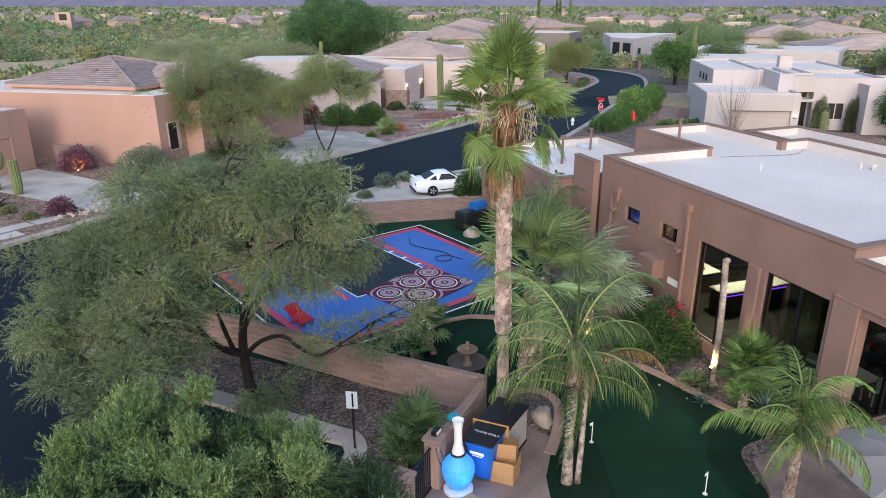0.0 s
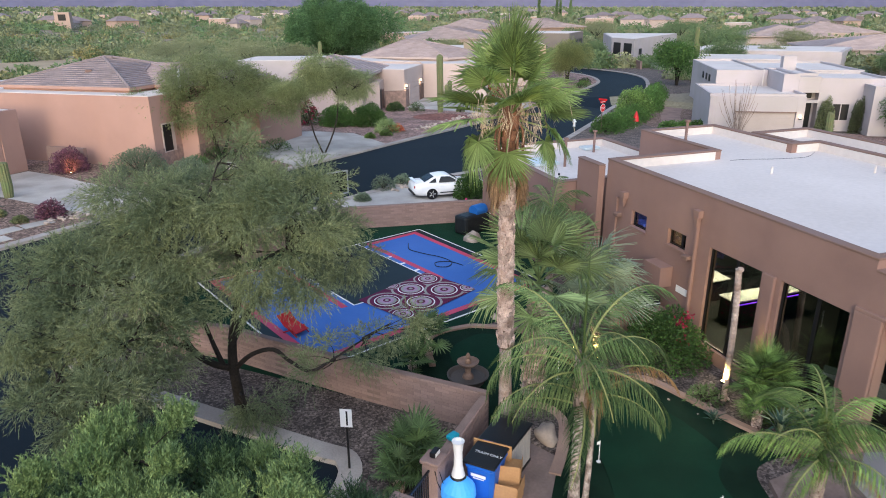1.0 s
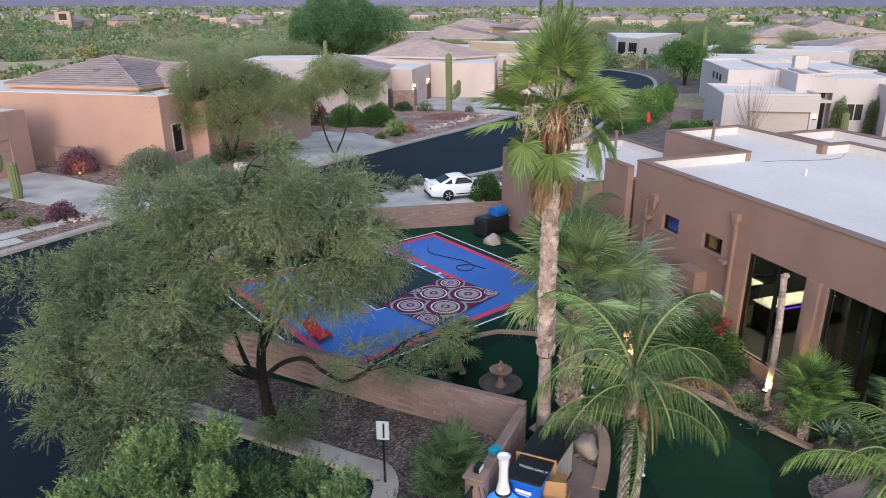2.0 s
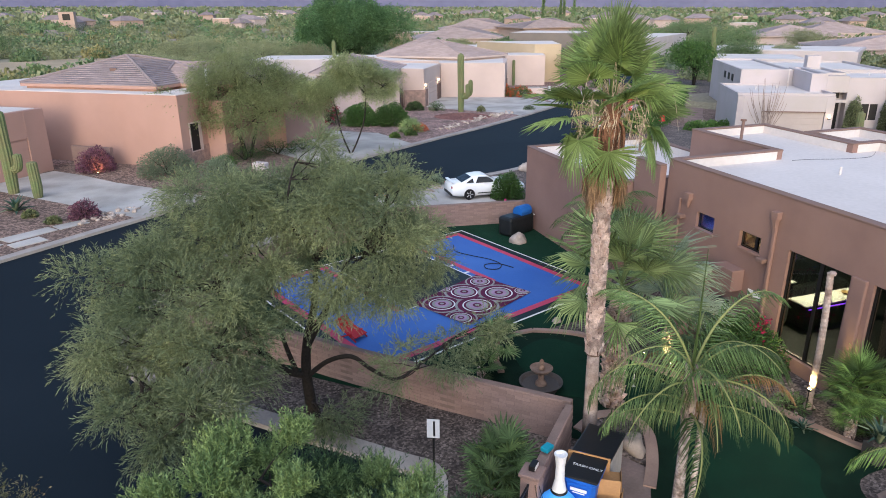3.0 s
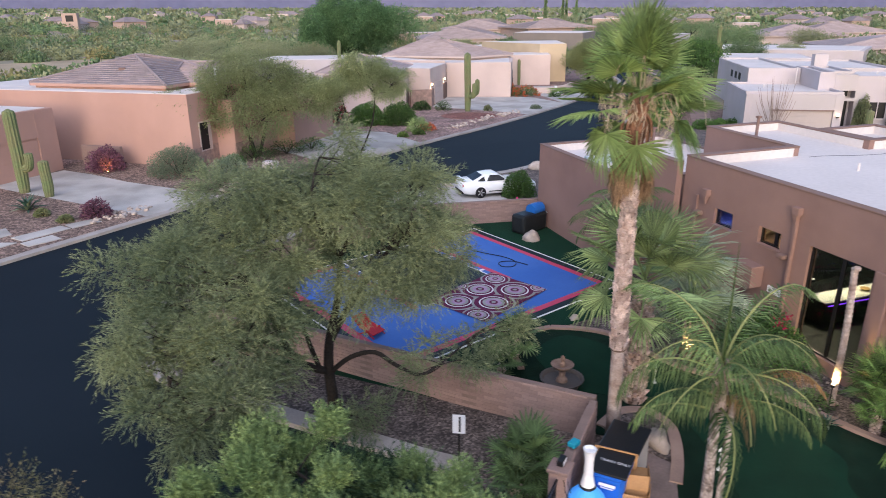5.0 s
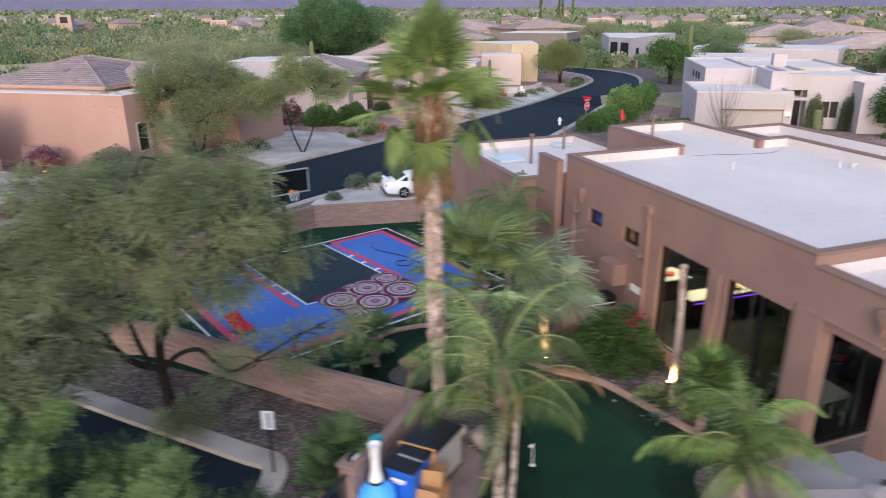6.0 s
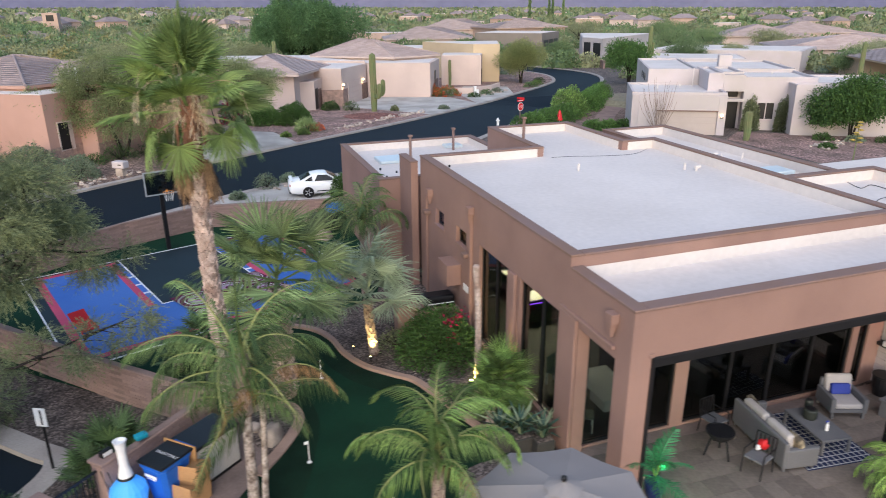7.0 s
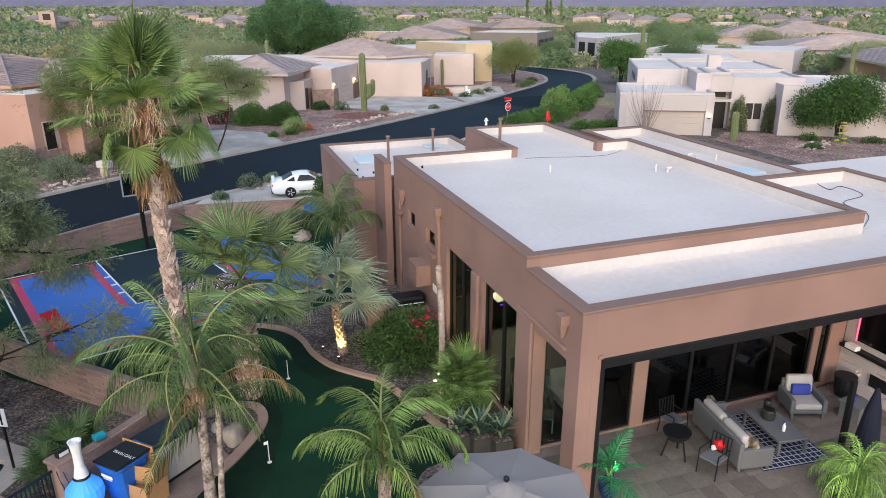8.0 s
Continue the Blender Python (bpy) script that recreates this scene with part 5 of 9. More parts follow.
queen = thing("feather_palm", 7.72, 13.35, -0.95, 0, "feather palm with arching fronds and rough grey trunk", "palm tree", exact=True)
queen.scale = (1.12, 1.12, 1.22)
part("trunk", tube(bmesh.new(), [(0, 0, -0.02), (0.01, 0.02, 0.5), (0.02, 0.04, 1.0), (0.03, 0.06, 1.6), (0.05, 0.08, 2.1), (0.08, 0.12, 3.15)], [0.15, 0.125, 0.11, 0.105, 0.1, 0.12], 14), "palm_smooth", queen, smooth=True)
part("trunk", tube(bmesh.new(), [(0.22, -0.1, -0.02), (0.26, -0.08, 0.5), (0.3, -0.05, 0.9), (0.36, 0.02, 1.7), (0.4, 0.05, 2.6)], [0.08, 0.07, 0.068, 0.065, 0.07], 10), "palm_smooth", queen, smooth=True)
booted_trunk(queen, [(0.05, 0.08, 2.1), (0.08, 0.12, 3.15)], [0.115, 0.13], "palm_grey", 0.1, 0.16, 7, 5, 0.05)
crown(queen, FEATH, 0.08, 0.12, 2.95, 13, 0, 50, 11, 1.08, "frond", 0)
crown(queen, FEATHL, 0.1, 0.06, 2.3, 7, -6, 16, 12, 1.0, "frond", 40)
crown(queen, FEATHD, 0.36, 0.05, 2.5, 3, 12, 26, 14, 1.0, "dry_frond", 330)
part("spear_leaf", tube(bmesh.new(), [(0.08, 0.12, 3.1), (0.1, 0.14, 4.2), (0.14, 0.18, 5.6)], [0.03, 0.025, 0.006], 6), "feather_b", queen, "unopened pale spear leaf")

dwarf = thing("feather_palm", 11.3, 9.75, -0.95, 0, "small feather palm with bright arching fronds beside the patio", "palm tree", exact=True)
booted_trunk(dwarf, [(0.05, 0, 0), (0.03, 0, 1.2), (0.03, 0.02, 2.9)], [0.13, 0.11, 0.12], "palm_grey", 0.09, 0.12, 7, 8, 0.025)
crown(dwarf, FEATHB, 0.03, 0.02, 2.95, 15, -4, 70, 13, 1.02, "frond", 70)
crown(dwarf, FEATHD, 0.03, 0.02, 2.75, 2, -15, 0, 16, 0.8, "dry_frond", 300)

silver = thing("fan_palm", 11.85, 18.45, 0, 0, "silver fan palm lit from below by a garden spotlight", "palm tree")
booted_trunk(silver, [(0, 0, 0), (-0.05, 0, 0.6), (-0.1, 0.05, 1.2), (-0.12, 0.1, 1.8)], [0.13, 0.12, 0.12, 0.14], "palm_grey", 0.1, 0.1, 7, 9, 0.04)
crown(silver, SILV, -0.1, 0.1, 1.8, 15, -12, 75, 15, 1.6, "frond", 10)

far_queen = thing("feather_palm", 13.0, 25.3, -0.75, 0, "feather palm standing against the house wall", "palm tree", exact=True)
booted_trunk(far_queen, [(0, 0, 0), (0, 0, 1.2), (0.03, 0, 2.7)], [0.15, 0.12, 0.13], "palm_grey", 0.1, 0.14, 7, 10, 0.04)
crown(far_queen, FEATH, 0, 0, 2.8, 17, 0, 75, 17, 1.1, "frond", 30)


# ---- trees ----
def limb_path(rng, a, b, bend=0.15, n=6):
    a, b = Vector(a), Vector(b)
    L = (b - a).length
    off = Vector((rng.gauss(0, 1), rng.gauss(0, 1), rng.gauss(0, 0.6))) * bend * L
    return [a.lerp(b, k / n) + off * math.sin(math.pi * k / n) for k in range(n + 1)]


def tree(name, x, y, label, clumps, mats, seed, sprigs, span, leaf, wide, trunk_r=0.2, stems=(), category="tree", per=9, droop=0.35, group="", lift=-0.1, tips=None, base=None, fray=0.9, tuft=1.0):
    """Trunk and limbs to each clump (x, y, z, rx, ry, rz), whose twigs hang full of small leaves."""
    rng = random.Random(seed)
    nr = np.random.default_rng(seed)
    t = thing(name, x, y, base or 0, 0, label, category, group, exact=base is not None)
    bm = bmesh.new()
    for path, radii in stems:
        line = smooth_line(path, 4)
        tube(bm, line, [float(v) for v in np.interp(np.linspace(0, 1, len(line)), np.linspace(0, 1, len(radii)), radii)], 8)
    fork = Vector(stems[0][0][-1]) if stems else Vector((0, 0, 1))
    P, D = [], []
    vol = sum(c[3] * c[4] * c[5] for c in clumps)
    for c in clumps:
        cen = Vector(c[:3])
        near = min((Vector(p) for s in stems for p in s[0]), key=lambda p: (p - cen).length) if stems else fork
        path = limb_path(rng, near, cen)
        tube(bm, path, [trunk_r * 0.34 * (1 - 0.75 * k / 6) for k in range(7)], 6)
        n = max(20, int(sprigs * (c[3] * c[4] * c[5] / vol)))
        k = max(5, int(6 * (c[3] * c[4] * c[5]) ** 0.5))
        sd = rand_dirs(nr, k)
        sub = np.array(c[:3]) + sd * nr.uniform(0.45, 1.0, (k, 1)) * np.array(c[3:6])
        for j in range(k):
            tube(bm, limb_path(rng, path[rng.randrange(3, 7)], sub[j], 0.1, 4), [0.022, 0.017, 0.013, 0.009, 0.005], 4, False)
        w = nr.integers(0, k, n)
        d = rand_dirs(nr, n)
        size = tuft * nr.uniform(0.22, 0.46, k)[w][:, None]
        q = sub[w] + d * nr.uniform(0.1, 1.0, (n, 1)) ** 0.6 * size * np.array(c[3:6]) * np.array([1, 1, 0.85])
        P.append(q)
        e = d * 0.6 + sd[w] * 0.5 + nr.normal(0, 0.45, (n, 3)) + np.array([0, 0, lift])
        D.append(e / np.linalg.norm(e, axis=1, keepdims=True))
    part("trunk", bm, "bark", t, smooth=True)
    P, D = np.concatenate(P), np.concatenate(D)
    # Sprays that sit high and point up get the brighter leaf colour.
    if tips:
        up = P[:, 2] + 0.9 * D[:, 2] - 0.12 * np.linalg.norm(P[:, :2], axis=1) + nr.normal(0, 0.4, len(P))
        topmost = up > np.quantile(up, 0.64)
        put("new_growth", soup("new_growth", sprays(nr, P[topmost], D[topmost] * 0.6 + np.array([0, 0, 0.55]), per, span * 0.75, leaf, wide, 0)), tips, t, "brighter upper sprays")
        P, D = P[~topmost], D[~topmost]
    put("crown", soup("crown", sprays(nr, P, D, per, span, leaf, wide, droop, fray)), mats, t)
    return t


mes_clumps = [(x, y - 20.0, z + 0.85, rx, ry, rz) for x, y, z, rx, ry, rz in (
    (-0.4, 20.6, 6.0, 1.9, 1.6, 1.1), (0.6, 19.6, 5.9, 1.6, 1.4, 1.0), (2.2, 18.9, 5.5, 1.4, 1.4, 1.0), (1.2, 19.0, 4.6, 1.6, 1.4, 0.9), (-1.0, 19.9, 4.8, 1.8, 1.5, 1.0),
    (-3.1, 19.2, 4.8, 1.6, 1.4, 1.0), (-4.6, 19.4, 4.6, 1.1, 1.2, 0.8), (-3.8, 19.0, 3.2, 1.4, 1.3, 0.9), (-4.1, 17.6, 2.9, 1.05, 1.1, 0.9), (-3.9, 16.6, 2.1, 1.0, 1.0, 0.8),
    (-2.8, 15.9, 2.6, 1.1, 1.0, 0.7), (-2.2, 17.5, 3.4, 1.4, 1.2, 0.9), (3.3, 19.6, 4.4, 1.2, 1.2, 0.9), (3.9, 21.4, 3.5, 1.1, 1.2, 0.8), (4.6, 19.2, 2.0, 1.0, 0.9, 0.6),
    (2.6, 17.8, 1.75, 1.1, 0.9, 0.65), (0.3, 22.0, 5.6, 1.8, 1.5, 1.0), (-2.5, 21.5, 5.2, 1.8, 1.5, 1.0), (0.1, 19.5, 0.2, 1.0, 0.8, 0.7), (0.5, 19.2, -0.2, 0.9, 0.7, 0.5), (2.2, 21.2, 5.4, 1.5, 1.4, 1.0),
    (-2.7, 18.3, 2.7, 1.4, 1.2, 0.8), (-1.5, 18.6, 3.9, 1.4, 1.2, 0.8), (-3.6, 17.5, 2.2, 1.2, 1.1, 0.8), (-3.2, 18.4, 1.5, 1.2, 1.0, 0.6), (-1.9, 17.2, 2.2, 1.1, 1.0, 0.6), (0.9, 18.6, 3.6, 1.1, 1.0, 0.6), (2.4, 18.6, 4.2, 1.2, 1.1, 0.8), (-4.3, 18.0, 4.0, 1.1, 1.1, 0.8), (3.2, 20.4, 5.2, 1.1, 1.1, 0.8), (-1.9, 20.4, 6.0, 1.4, 1.3, 0.8),
    (0.2, 20.8, 6.9, 1.3, 1.2, 0.7), (2.5, 20.0, 6.1, 1.2, 1.1, 0.7), (3.6, 18.4, 1.85, 0.9, 0.8, 0.6), (-2.8, 18.4, 4.4, 1.3, 1.1, 0.8), (-2.0, 18.0, 4.3, 1.1, 1.0, 0.7), (-3.7, 18.3, 4.2, 1.1, 1.0, 0.7), (-3.4, 16.6, 1.7, 0.9, 0.8, 0.7))]
tree("mesquite_tree", 0.0, 20.0, "spreading mesquite tree with dark crooked trunk and feathery olive leaves", mes_clumps, "mesquite", 21, 19000, 0.55, 0.12, 0.018, 0.2,
            stems=[([(0.05, 0, -0.05), (0.0, 0.0, 0.9), (-0.05, 0, 1.9), (0.05, -0.05, 2.9), (0.3, -0.2, 4.0), (0.45, -0.1, 5.2)], [0.2, 0.17, 0.15, 0.12, 0.1, 0.06]),
                   ([(-0.02, 0, 1.7), (0.5, -0.5, 2.35), (1.1, -1.0, 2.65), (1.5, -1.7, 2.55), (1.95, -2.5, 2.6), (2.6, -2.3, 2.75), (3.6, -1.5, 2.8)], [0.085, 0.07, 0.062, 0.055, 0.045, 0.034, 0.022]),
                   ([(-0.05, 0, 1.75), (-0.6, -0.2, 2.1), (-1.1, -0.3, 2.7), (-1.5, -0.4, 3.8), (-2.2, -0.6, 5.0)], [0.11, 0.1, 0.09, 0.07, 0.05]),
                   ([(-0.3, -0.1, 1.9), (-0.5, -0.1, 2.6), (-0.7, 0.0, 3.4)], [0.08, 0.07, 0.05]),
                   ([(-1.1, -0.3, 2.7), (-2.0, -1.2, 3.6), (-3.2, -2.2, 3.7), (-4.0, -2.8, 3.4)], [0.08, 0.07, 0.05, 0.03]),
                   ([(0.0, 0, 2.6), (0.5, 0.1, 3.4), (1.1, -0.2, 4.4), (1.8, -0.4, 5.4)], [0.11, 0.1, 0.08, 0.05])], per=17, droop=0.22, base=-0.85, fray=0.65, tuft=0.78)

aca_clumps = [(x + 0.9, y - 12.0, z + 0.98, rx, ry, rz) for x, y, z, rx, ry, rz in (
    (-1.8, 12.6, 3.2, 1.1, 1.0, 0.75), (-0.2, 13.6, 1.5, 1.0, 0.9, 0.6), (0.3, 12.4, 2.1, 1.0, 0.9, 0.65), (-2.9, 12.3, 2.9, 1.0, 1.0, 0.75), (-1.3, 11.4, 3.1, 1.0, 1.0, 0.75),
    (1.0, 11.5, 2.4, 0.9, 0.8, 0.65), (1.7, 12.3, 1.0, 0.9, 0.8, 0.6), (-3.7, 11.8, 2.4, 0.8, 0.8, 0.65), (-2.0, 10.6, 3.0, 1.1, 1.0, 0.75), (0.2, 10.6, 2.8, 1.0, 1.0, 0.75),
    (-0.8, 13.4, 2.3, 0.9, 0.8, 0.6), (2.2, 11.4, 1.2, 0.8, 0.8, 0.6), (-3.2, 10.6, 2.3, 1.0, 0.9, 0.65), (1.4, 10.3, 1.9, 0.9, 0.9, 0.65), (-1.2, 12.2, 1.3, 1.6, 1.3, 0.8), (-3.3, 13.3, 1.9, 0.8, 0.8, 0.6), (-4.3, 12.6, 1.6, 0.7, 0.7, 0.5))]
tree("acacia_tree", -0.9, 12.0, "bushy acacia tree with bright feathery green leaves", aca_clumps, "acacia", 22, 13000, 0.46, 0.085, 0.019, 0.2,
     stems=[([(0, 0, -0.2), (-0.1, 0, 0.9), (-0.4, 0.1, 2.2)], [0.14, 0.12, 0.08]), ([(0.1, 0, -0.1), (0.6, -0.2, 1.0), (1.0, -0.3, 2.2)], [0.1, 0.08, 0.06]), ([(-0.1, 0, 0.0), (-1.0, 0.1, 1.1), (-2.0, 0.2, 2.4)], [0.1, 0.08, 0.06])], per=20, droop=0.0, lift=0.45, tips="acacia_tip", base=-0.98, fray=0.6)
tree("hopbush_shrub", -6.3, 13.5, "sparse tall shrub with reddish twigs and small leaves", [(0.0, 0.3, 2.9, 0.8, 0.8, 0.8), (-0.5, 0.6, 3.5, 0.7, 0.7, 0.7), (0.5, 0.0, 2.2, 0.7, 0.7, 0.7), (-0.6, -0.2, 2.1, 0.8, 0.8, 0.8), (1.0, 0.4, 1.6, 0.6, 0.6, 0.6)], "hopbush", 23, 900, 0.5, 0.08, 0.028, 0.09,
     stems=[([(0, 0, -0.1), (0.1, 0, 1.0), (0.0, 0.2, 2.2)], [0.07, 0.05, 0.03]), ([(0.1, 0, -0.1), (0.4, 0, 0.8), (0.7, 0.1, 1.6)], [0.05, 0.04, 0.02]), ([(-0.1, 0, -0.1), (-0.3, 0, 1.0), (-0.5, 0.3, 2.3)], [0.05, 0.04, 0.02])], category="shrub", per=9, droop=-0.1, lift=0.5, base=-0.98)

# ---- windows and fittings of the house ----
def window(name, axis, at, a0, a1, z0, z1, bars=(), frame_w=0.06, parent=None, depth=0.1, label="black-framed window"):
    """A framed pane in the plane axis=at; bars: upright mullions."""
    w = thing(name, 0, 0, 0, 0)
    w.parent = parent
    w.matrix_basis = hm
    w["label"] = label

    def b(p0, p1, q0, q1, d0, d1):
        return boxes((d0, d1, p0, p1, q0, q1)) if axis == "x" else boxes((p0, p1, d0, d1, q0, q1))
    for r in ((a0, a0 + frame_w, z0, z1), (a1 - frame_w, a1, z0, z1), (a0 + frame_w, a1 - frame_w, z1 - frame_w, z1), (a0 + frame_w, a1 - frame_w, z0, z0 + frame_w)):
        part("frame", b(*r, at, at + depth), "black", w)
    for m in bars:
        part("mullion", b(m - 0.05, m + 0.05, z0 + frame_w, z1 - frame_w, at, at + depth), "black", w)
    edges = [a0 + frame_w, *bars, a1 - frame_w]
    for p, q in zip(edges, edges[1:]):
        pane = part("pane", b(p + 0.002, q - 0.002, z0 + frame_w + 0.002, z1 - frame_w - 0.002, at + depth * 0.45, at + depth * 0.55), "glass", w)
        pane.visible_shadow = False
    return w


window("window", "x", 16.12, *G1, bars=(17.95,), parent=house, label="tall black-framed kitchen window, lit inside")
window("window", "x", 16.12, *G2, bars=(14.75,), parent=house, label="tall black-framed glass doors")
window("window", "x", 16.15, *WA, parent=house, frame_w=0.04, label="small square window with blue glow")
window("window", "x", 16.15, *WB, bars=(20.75,), parent=house, frame_w=0.04, label="small square window with warm glow")
window("window", "y", 12.85, 16.45, 19.28, -0.76, 2.95, bars=(17.95,), parent=house, label="dark sliding glass door panel")
window("window", "y", 12.85, 19.72, 25.75, -0.76, 2.95, bars=(21.25, 22.75, 24.25), parent=house, label="wide dark sliding glass patio doors")
window("window", "y", 12.85, 26.0, 26.4, -0.76, 2.95, parent=house, frame_w=0.05, label="narrow dark glass strip beside the patio doors")
# sills, pilaster, screen housing
hpart("sill", boxes((15.95, 16.0, 22.7, 23.8, 2.31, 2.39), bevel=0.01), "stucco")
hpart("sill", boxes((15.95, 16.0, 20.35, 21.47, 2.31, 2.39), bevel=0.01), "stucco")
hpart("pilaster", boxes((15.9, 15.998, 12.66, 13.5, -1.5, 3.2), bevel=0.03), "stucco")
hpart("pilaster", boxes((15.9, 15.998, 11.0, 13.5, 3.202, 3.3), bevel=0.02), "stucco", "raised stucco band over the column")
hpart("pilaster", boxes((15.88, 15.998, 16.2, 16.7, -1.5, 3.05), bevel=0.03), "stucco")
hpart("screen_housing", boxes((16.56, 29.0, 10.36, 10.6, 2.96, 3.198), bevel=0.015), "black", "black roll-down screen housing under the beam")
hpart("screen_rail", boxes((16.552, 16.64, 10.38, 10.5, -0.76, 2.96)), "black")
hpart("outlet_box", boxes((16.46, 16.6, 10.38, 10.418, 3.2, 3.3), bevel=0.01), "stucco")
for y, z in ((11.1, 3.95), (19.82, 3.98), (24.2, 3.5)):
    bm = boxes((15.78, 15.998, y - 0.14, y + 0.14, z - 0.1, z + 0.16), bevel=0.015)
    bmesh.ops.create_cone(bm, cap_ends=True, segments=4, radius1=0.05, radius2=0.14, depth=0.34, matrix=pose(15.89, y, z - 0.27, 0, 0, 45))
    hpart("scupper", bm, "stucco", "stucco roof drain box")
hpart("downspout", boxes((15.88, 15.998, 19.76, 19.88, -1.5, 3.75), bevel=0.02), "stucco")
hpart("downspout", boxes((15.9, 15.998, 24.7, 24.8, -1.5, 3.3), bevel=0.02), "stucco")
for y, z in ((24.5, 2.62), (20.1, 2.3)):
    hpart("wall_light", boxes((15.72, 15.998, y - 0.16, y + 0.16, z - 0.06, z + 0.1), bevel=0.04), "stucco_dark", "small shelf-like wall lamp")
hpart("chimney_box", boxes((15.45, 15.998, 20.9, 21.9, 0.85, 1.65), bevel=0.02), "stucco", "stucco box on the wall")
hpart("wall_vent", boxes((15.97, 15.998, 20.0, 20.6, 0.8, 1.05)), "white")
for x, y, z0, z1 in ((17.36, 31.62, 2.95, 4.35), (20.55, 34.1, 2.95, 4.1), (22.0, 28.4, 4.3, 5.45)):
    bm = tube(bmesh.new(), [(x, y, z0), (x, y, z1)], 0.07, 10)
    box(bm, x - 0.1, x + 0.1, y - 0.1, y + 0.1, z1 - 0.02, z1 + 0.08, 0.02)
    hpart("roof_post", bm, "stucco_dark", "brown flue pipe on the roof")
for x, y, z, h in ((21.57, 22.5, 4.3, 0.3), (25.6, 21.2, 4.3, 0.28), (25.95, 20.9, 4.3, 0.16), (17.0, 24.9, 4.3, 0.1), (15.6, 30.9, 2.95, 0.1), (16.2, 30.1, 2.95, 0.1), (15.5, 29.3, 2.95, 0.1), (30.0, 22.9, 4.02, 0.3), (29.6, 23.7, 4.02, 0.14)):
    bm = tube(bmesh.new(), [(x, y, z), (x, y, z + h)], 0.045, 8)
    hpart("vent_pipe", bm, "roof" if h > 0.12 else "black")
for x, y, z in ((26.15, 20.95, 4.3), (29.4, 23.75, 4.02)):
    hpart("vent_elbow", tube(bmesh.new(), [(x - 0.25, y, z + 0.13), (x, y, z + 0.16)], 0.06, 10), "roof", "short white exhaust elbow")
for x0, x1, y0, y1, z in ((15.9, 17.3, 32.0, 33.4, 2.95), (28.9, 30.1, 20.0, 21.0, 4.02), (20.3, 21.3, 34.6, 35.3, 2.95)):
    hpart("skylight", boxes((x0, x1, y0, y1, z, z + 0.16), bevel=0.04), mat("skylight", (0.50, 0.575, 0.62), 0.3, 0.04), "pale blue domed skylight")
cable = bmesh.new()
tube(cable, [(v.x, v.y, 4.32) for v in smooth_line([(21.7, 25.0, 0), (22.6, 24.9, 0), (24.0, 24.5, 0), (25.4, 24.4, 0), (26.6, 25.1, 0)])], 0.007, 5)
hpart("cable", cable, "black", "thin cable lying on the roof")
cable = bmesh.new()
tube(cable, [(v.x, v.y, 4.04) for v in smooth_line([(30.9, 18.25, 0), (30.6, 17.4, 0), (31.4, 17.6, 0), (31.1, 16.4, 0), (29.6, 15.9, 0), (29.2, 14.6, 0), (28.0, 13.7, 0), (27.4, 13.4, 0)])], 0.012, 5)
hpart("cable", cable, "black", "thin cable lying on the roof")

INDOORS = len(scene.objects)
# inside the kitchen
COUNTER = mat("counter_white", (0.75, 0.74, 0.70), 0.3, 0.03)
CAB = mat("cabinet_dark", (0.02, 0.016, 0.02), 0.5, 0.1)
for x0, x1, y0, y1 in ((18.65, 19.9, 22.05, 23.25), (18.35, 21.6, 20.1, 20.95)):
    k = thing("kitchen_island", (x0 + x1) / 2, (y0 + y1) / 2, -0.76, 0, "dark kitchen counter unit with white worktop", "kitchen counter", "kitchen counters")
    hx, hy = (x1 - x0) / 2, (y1 - y0) / 2
    part("cabinet", boxes((-hx + 0.05, hx - 0.05, -hy + 0.05, hy - 0.05, 0, 0.87), bevel=0.01), CAB, k)
    part("worktop", boxes((-hx, hx, -hy, hy, 0.872, 0.92), bevel=0.008), COUNTER, k, "white stone worktop")
for x, y, z, col in ((19.2, 22.5, 0.16, (0.6, 0.12, 0.06)), (20.7, 20.5, 0.16, (0.5, 0.3, 0.1))):
    b = thing("bowl", x, y, z, 0, "small bowl on the kitchen counter", "bowl")
    part("bowl_body", lathe(bmesh.new(), [(0.06, 0), (0.15, 0.05), (0.18, 0.1), (0.16, 0.1), (0.05, 0.03)], 14), mat("bowl_paint", col, 0.5), b)
ceil = thing("ceiling_light", 19.7, 21.5, 3.3, 0, "flat kitchen ceiling light glowing warm white", "ceiling light")
part("frame", boxes((-0.45, 0.45, -0.45, 0.45, -0.08, -0.002)), "white", ceil)
part("diffuser", boxes((-0.42, 0.42, -0.42, 0.42, -0.1, -0.082)), glow("diffuser_glow", (1.0, 0.80, 0.45), 6.0), ceil)
kl = bpy.data.lights.new("kitchen_lamp", "AREA")
kl.energy, kl.color, kl.size = 430, (1.0, 0.80, 0.48), 0.8
klo = new("kitchen_lamp", kl)
klo.matrix_world = look((19.7, 21.5, 3.15), (19.7, 21.5, 0))
led = thing("led_strip", 19.95, 20.06, 0.02, 0, "violet glowing strip under the kitchen worktop", "led strip")
part("strip", boxes((-1.5, 1.5, -0.02, 0.02, 0.0, 0.03)), glow("violet_glow", (0.32, 0.06, 1.0), 1.6), led)
nl = bpy.data.lights.new("neon_lamp", "POINT")
nl.energy, nl.color, nl.shadow_soft_size = 22, (0.12, 0.15, 1.0), 0.1
new("neon_lamp", nl).location = (17.3, 23.4, 2.9)
neon = thing("neon_sign", 18.6, 23.4, 2.72, 0, "blue glowing strip seen through the small window", "neon light")
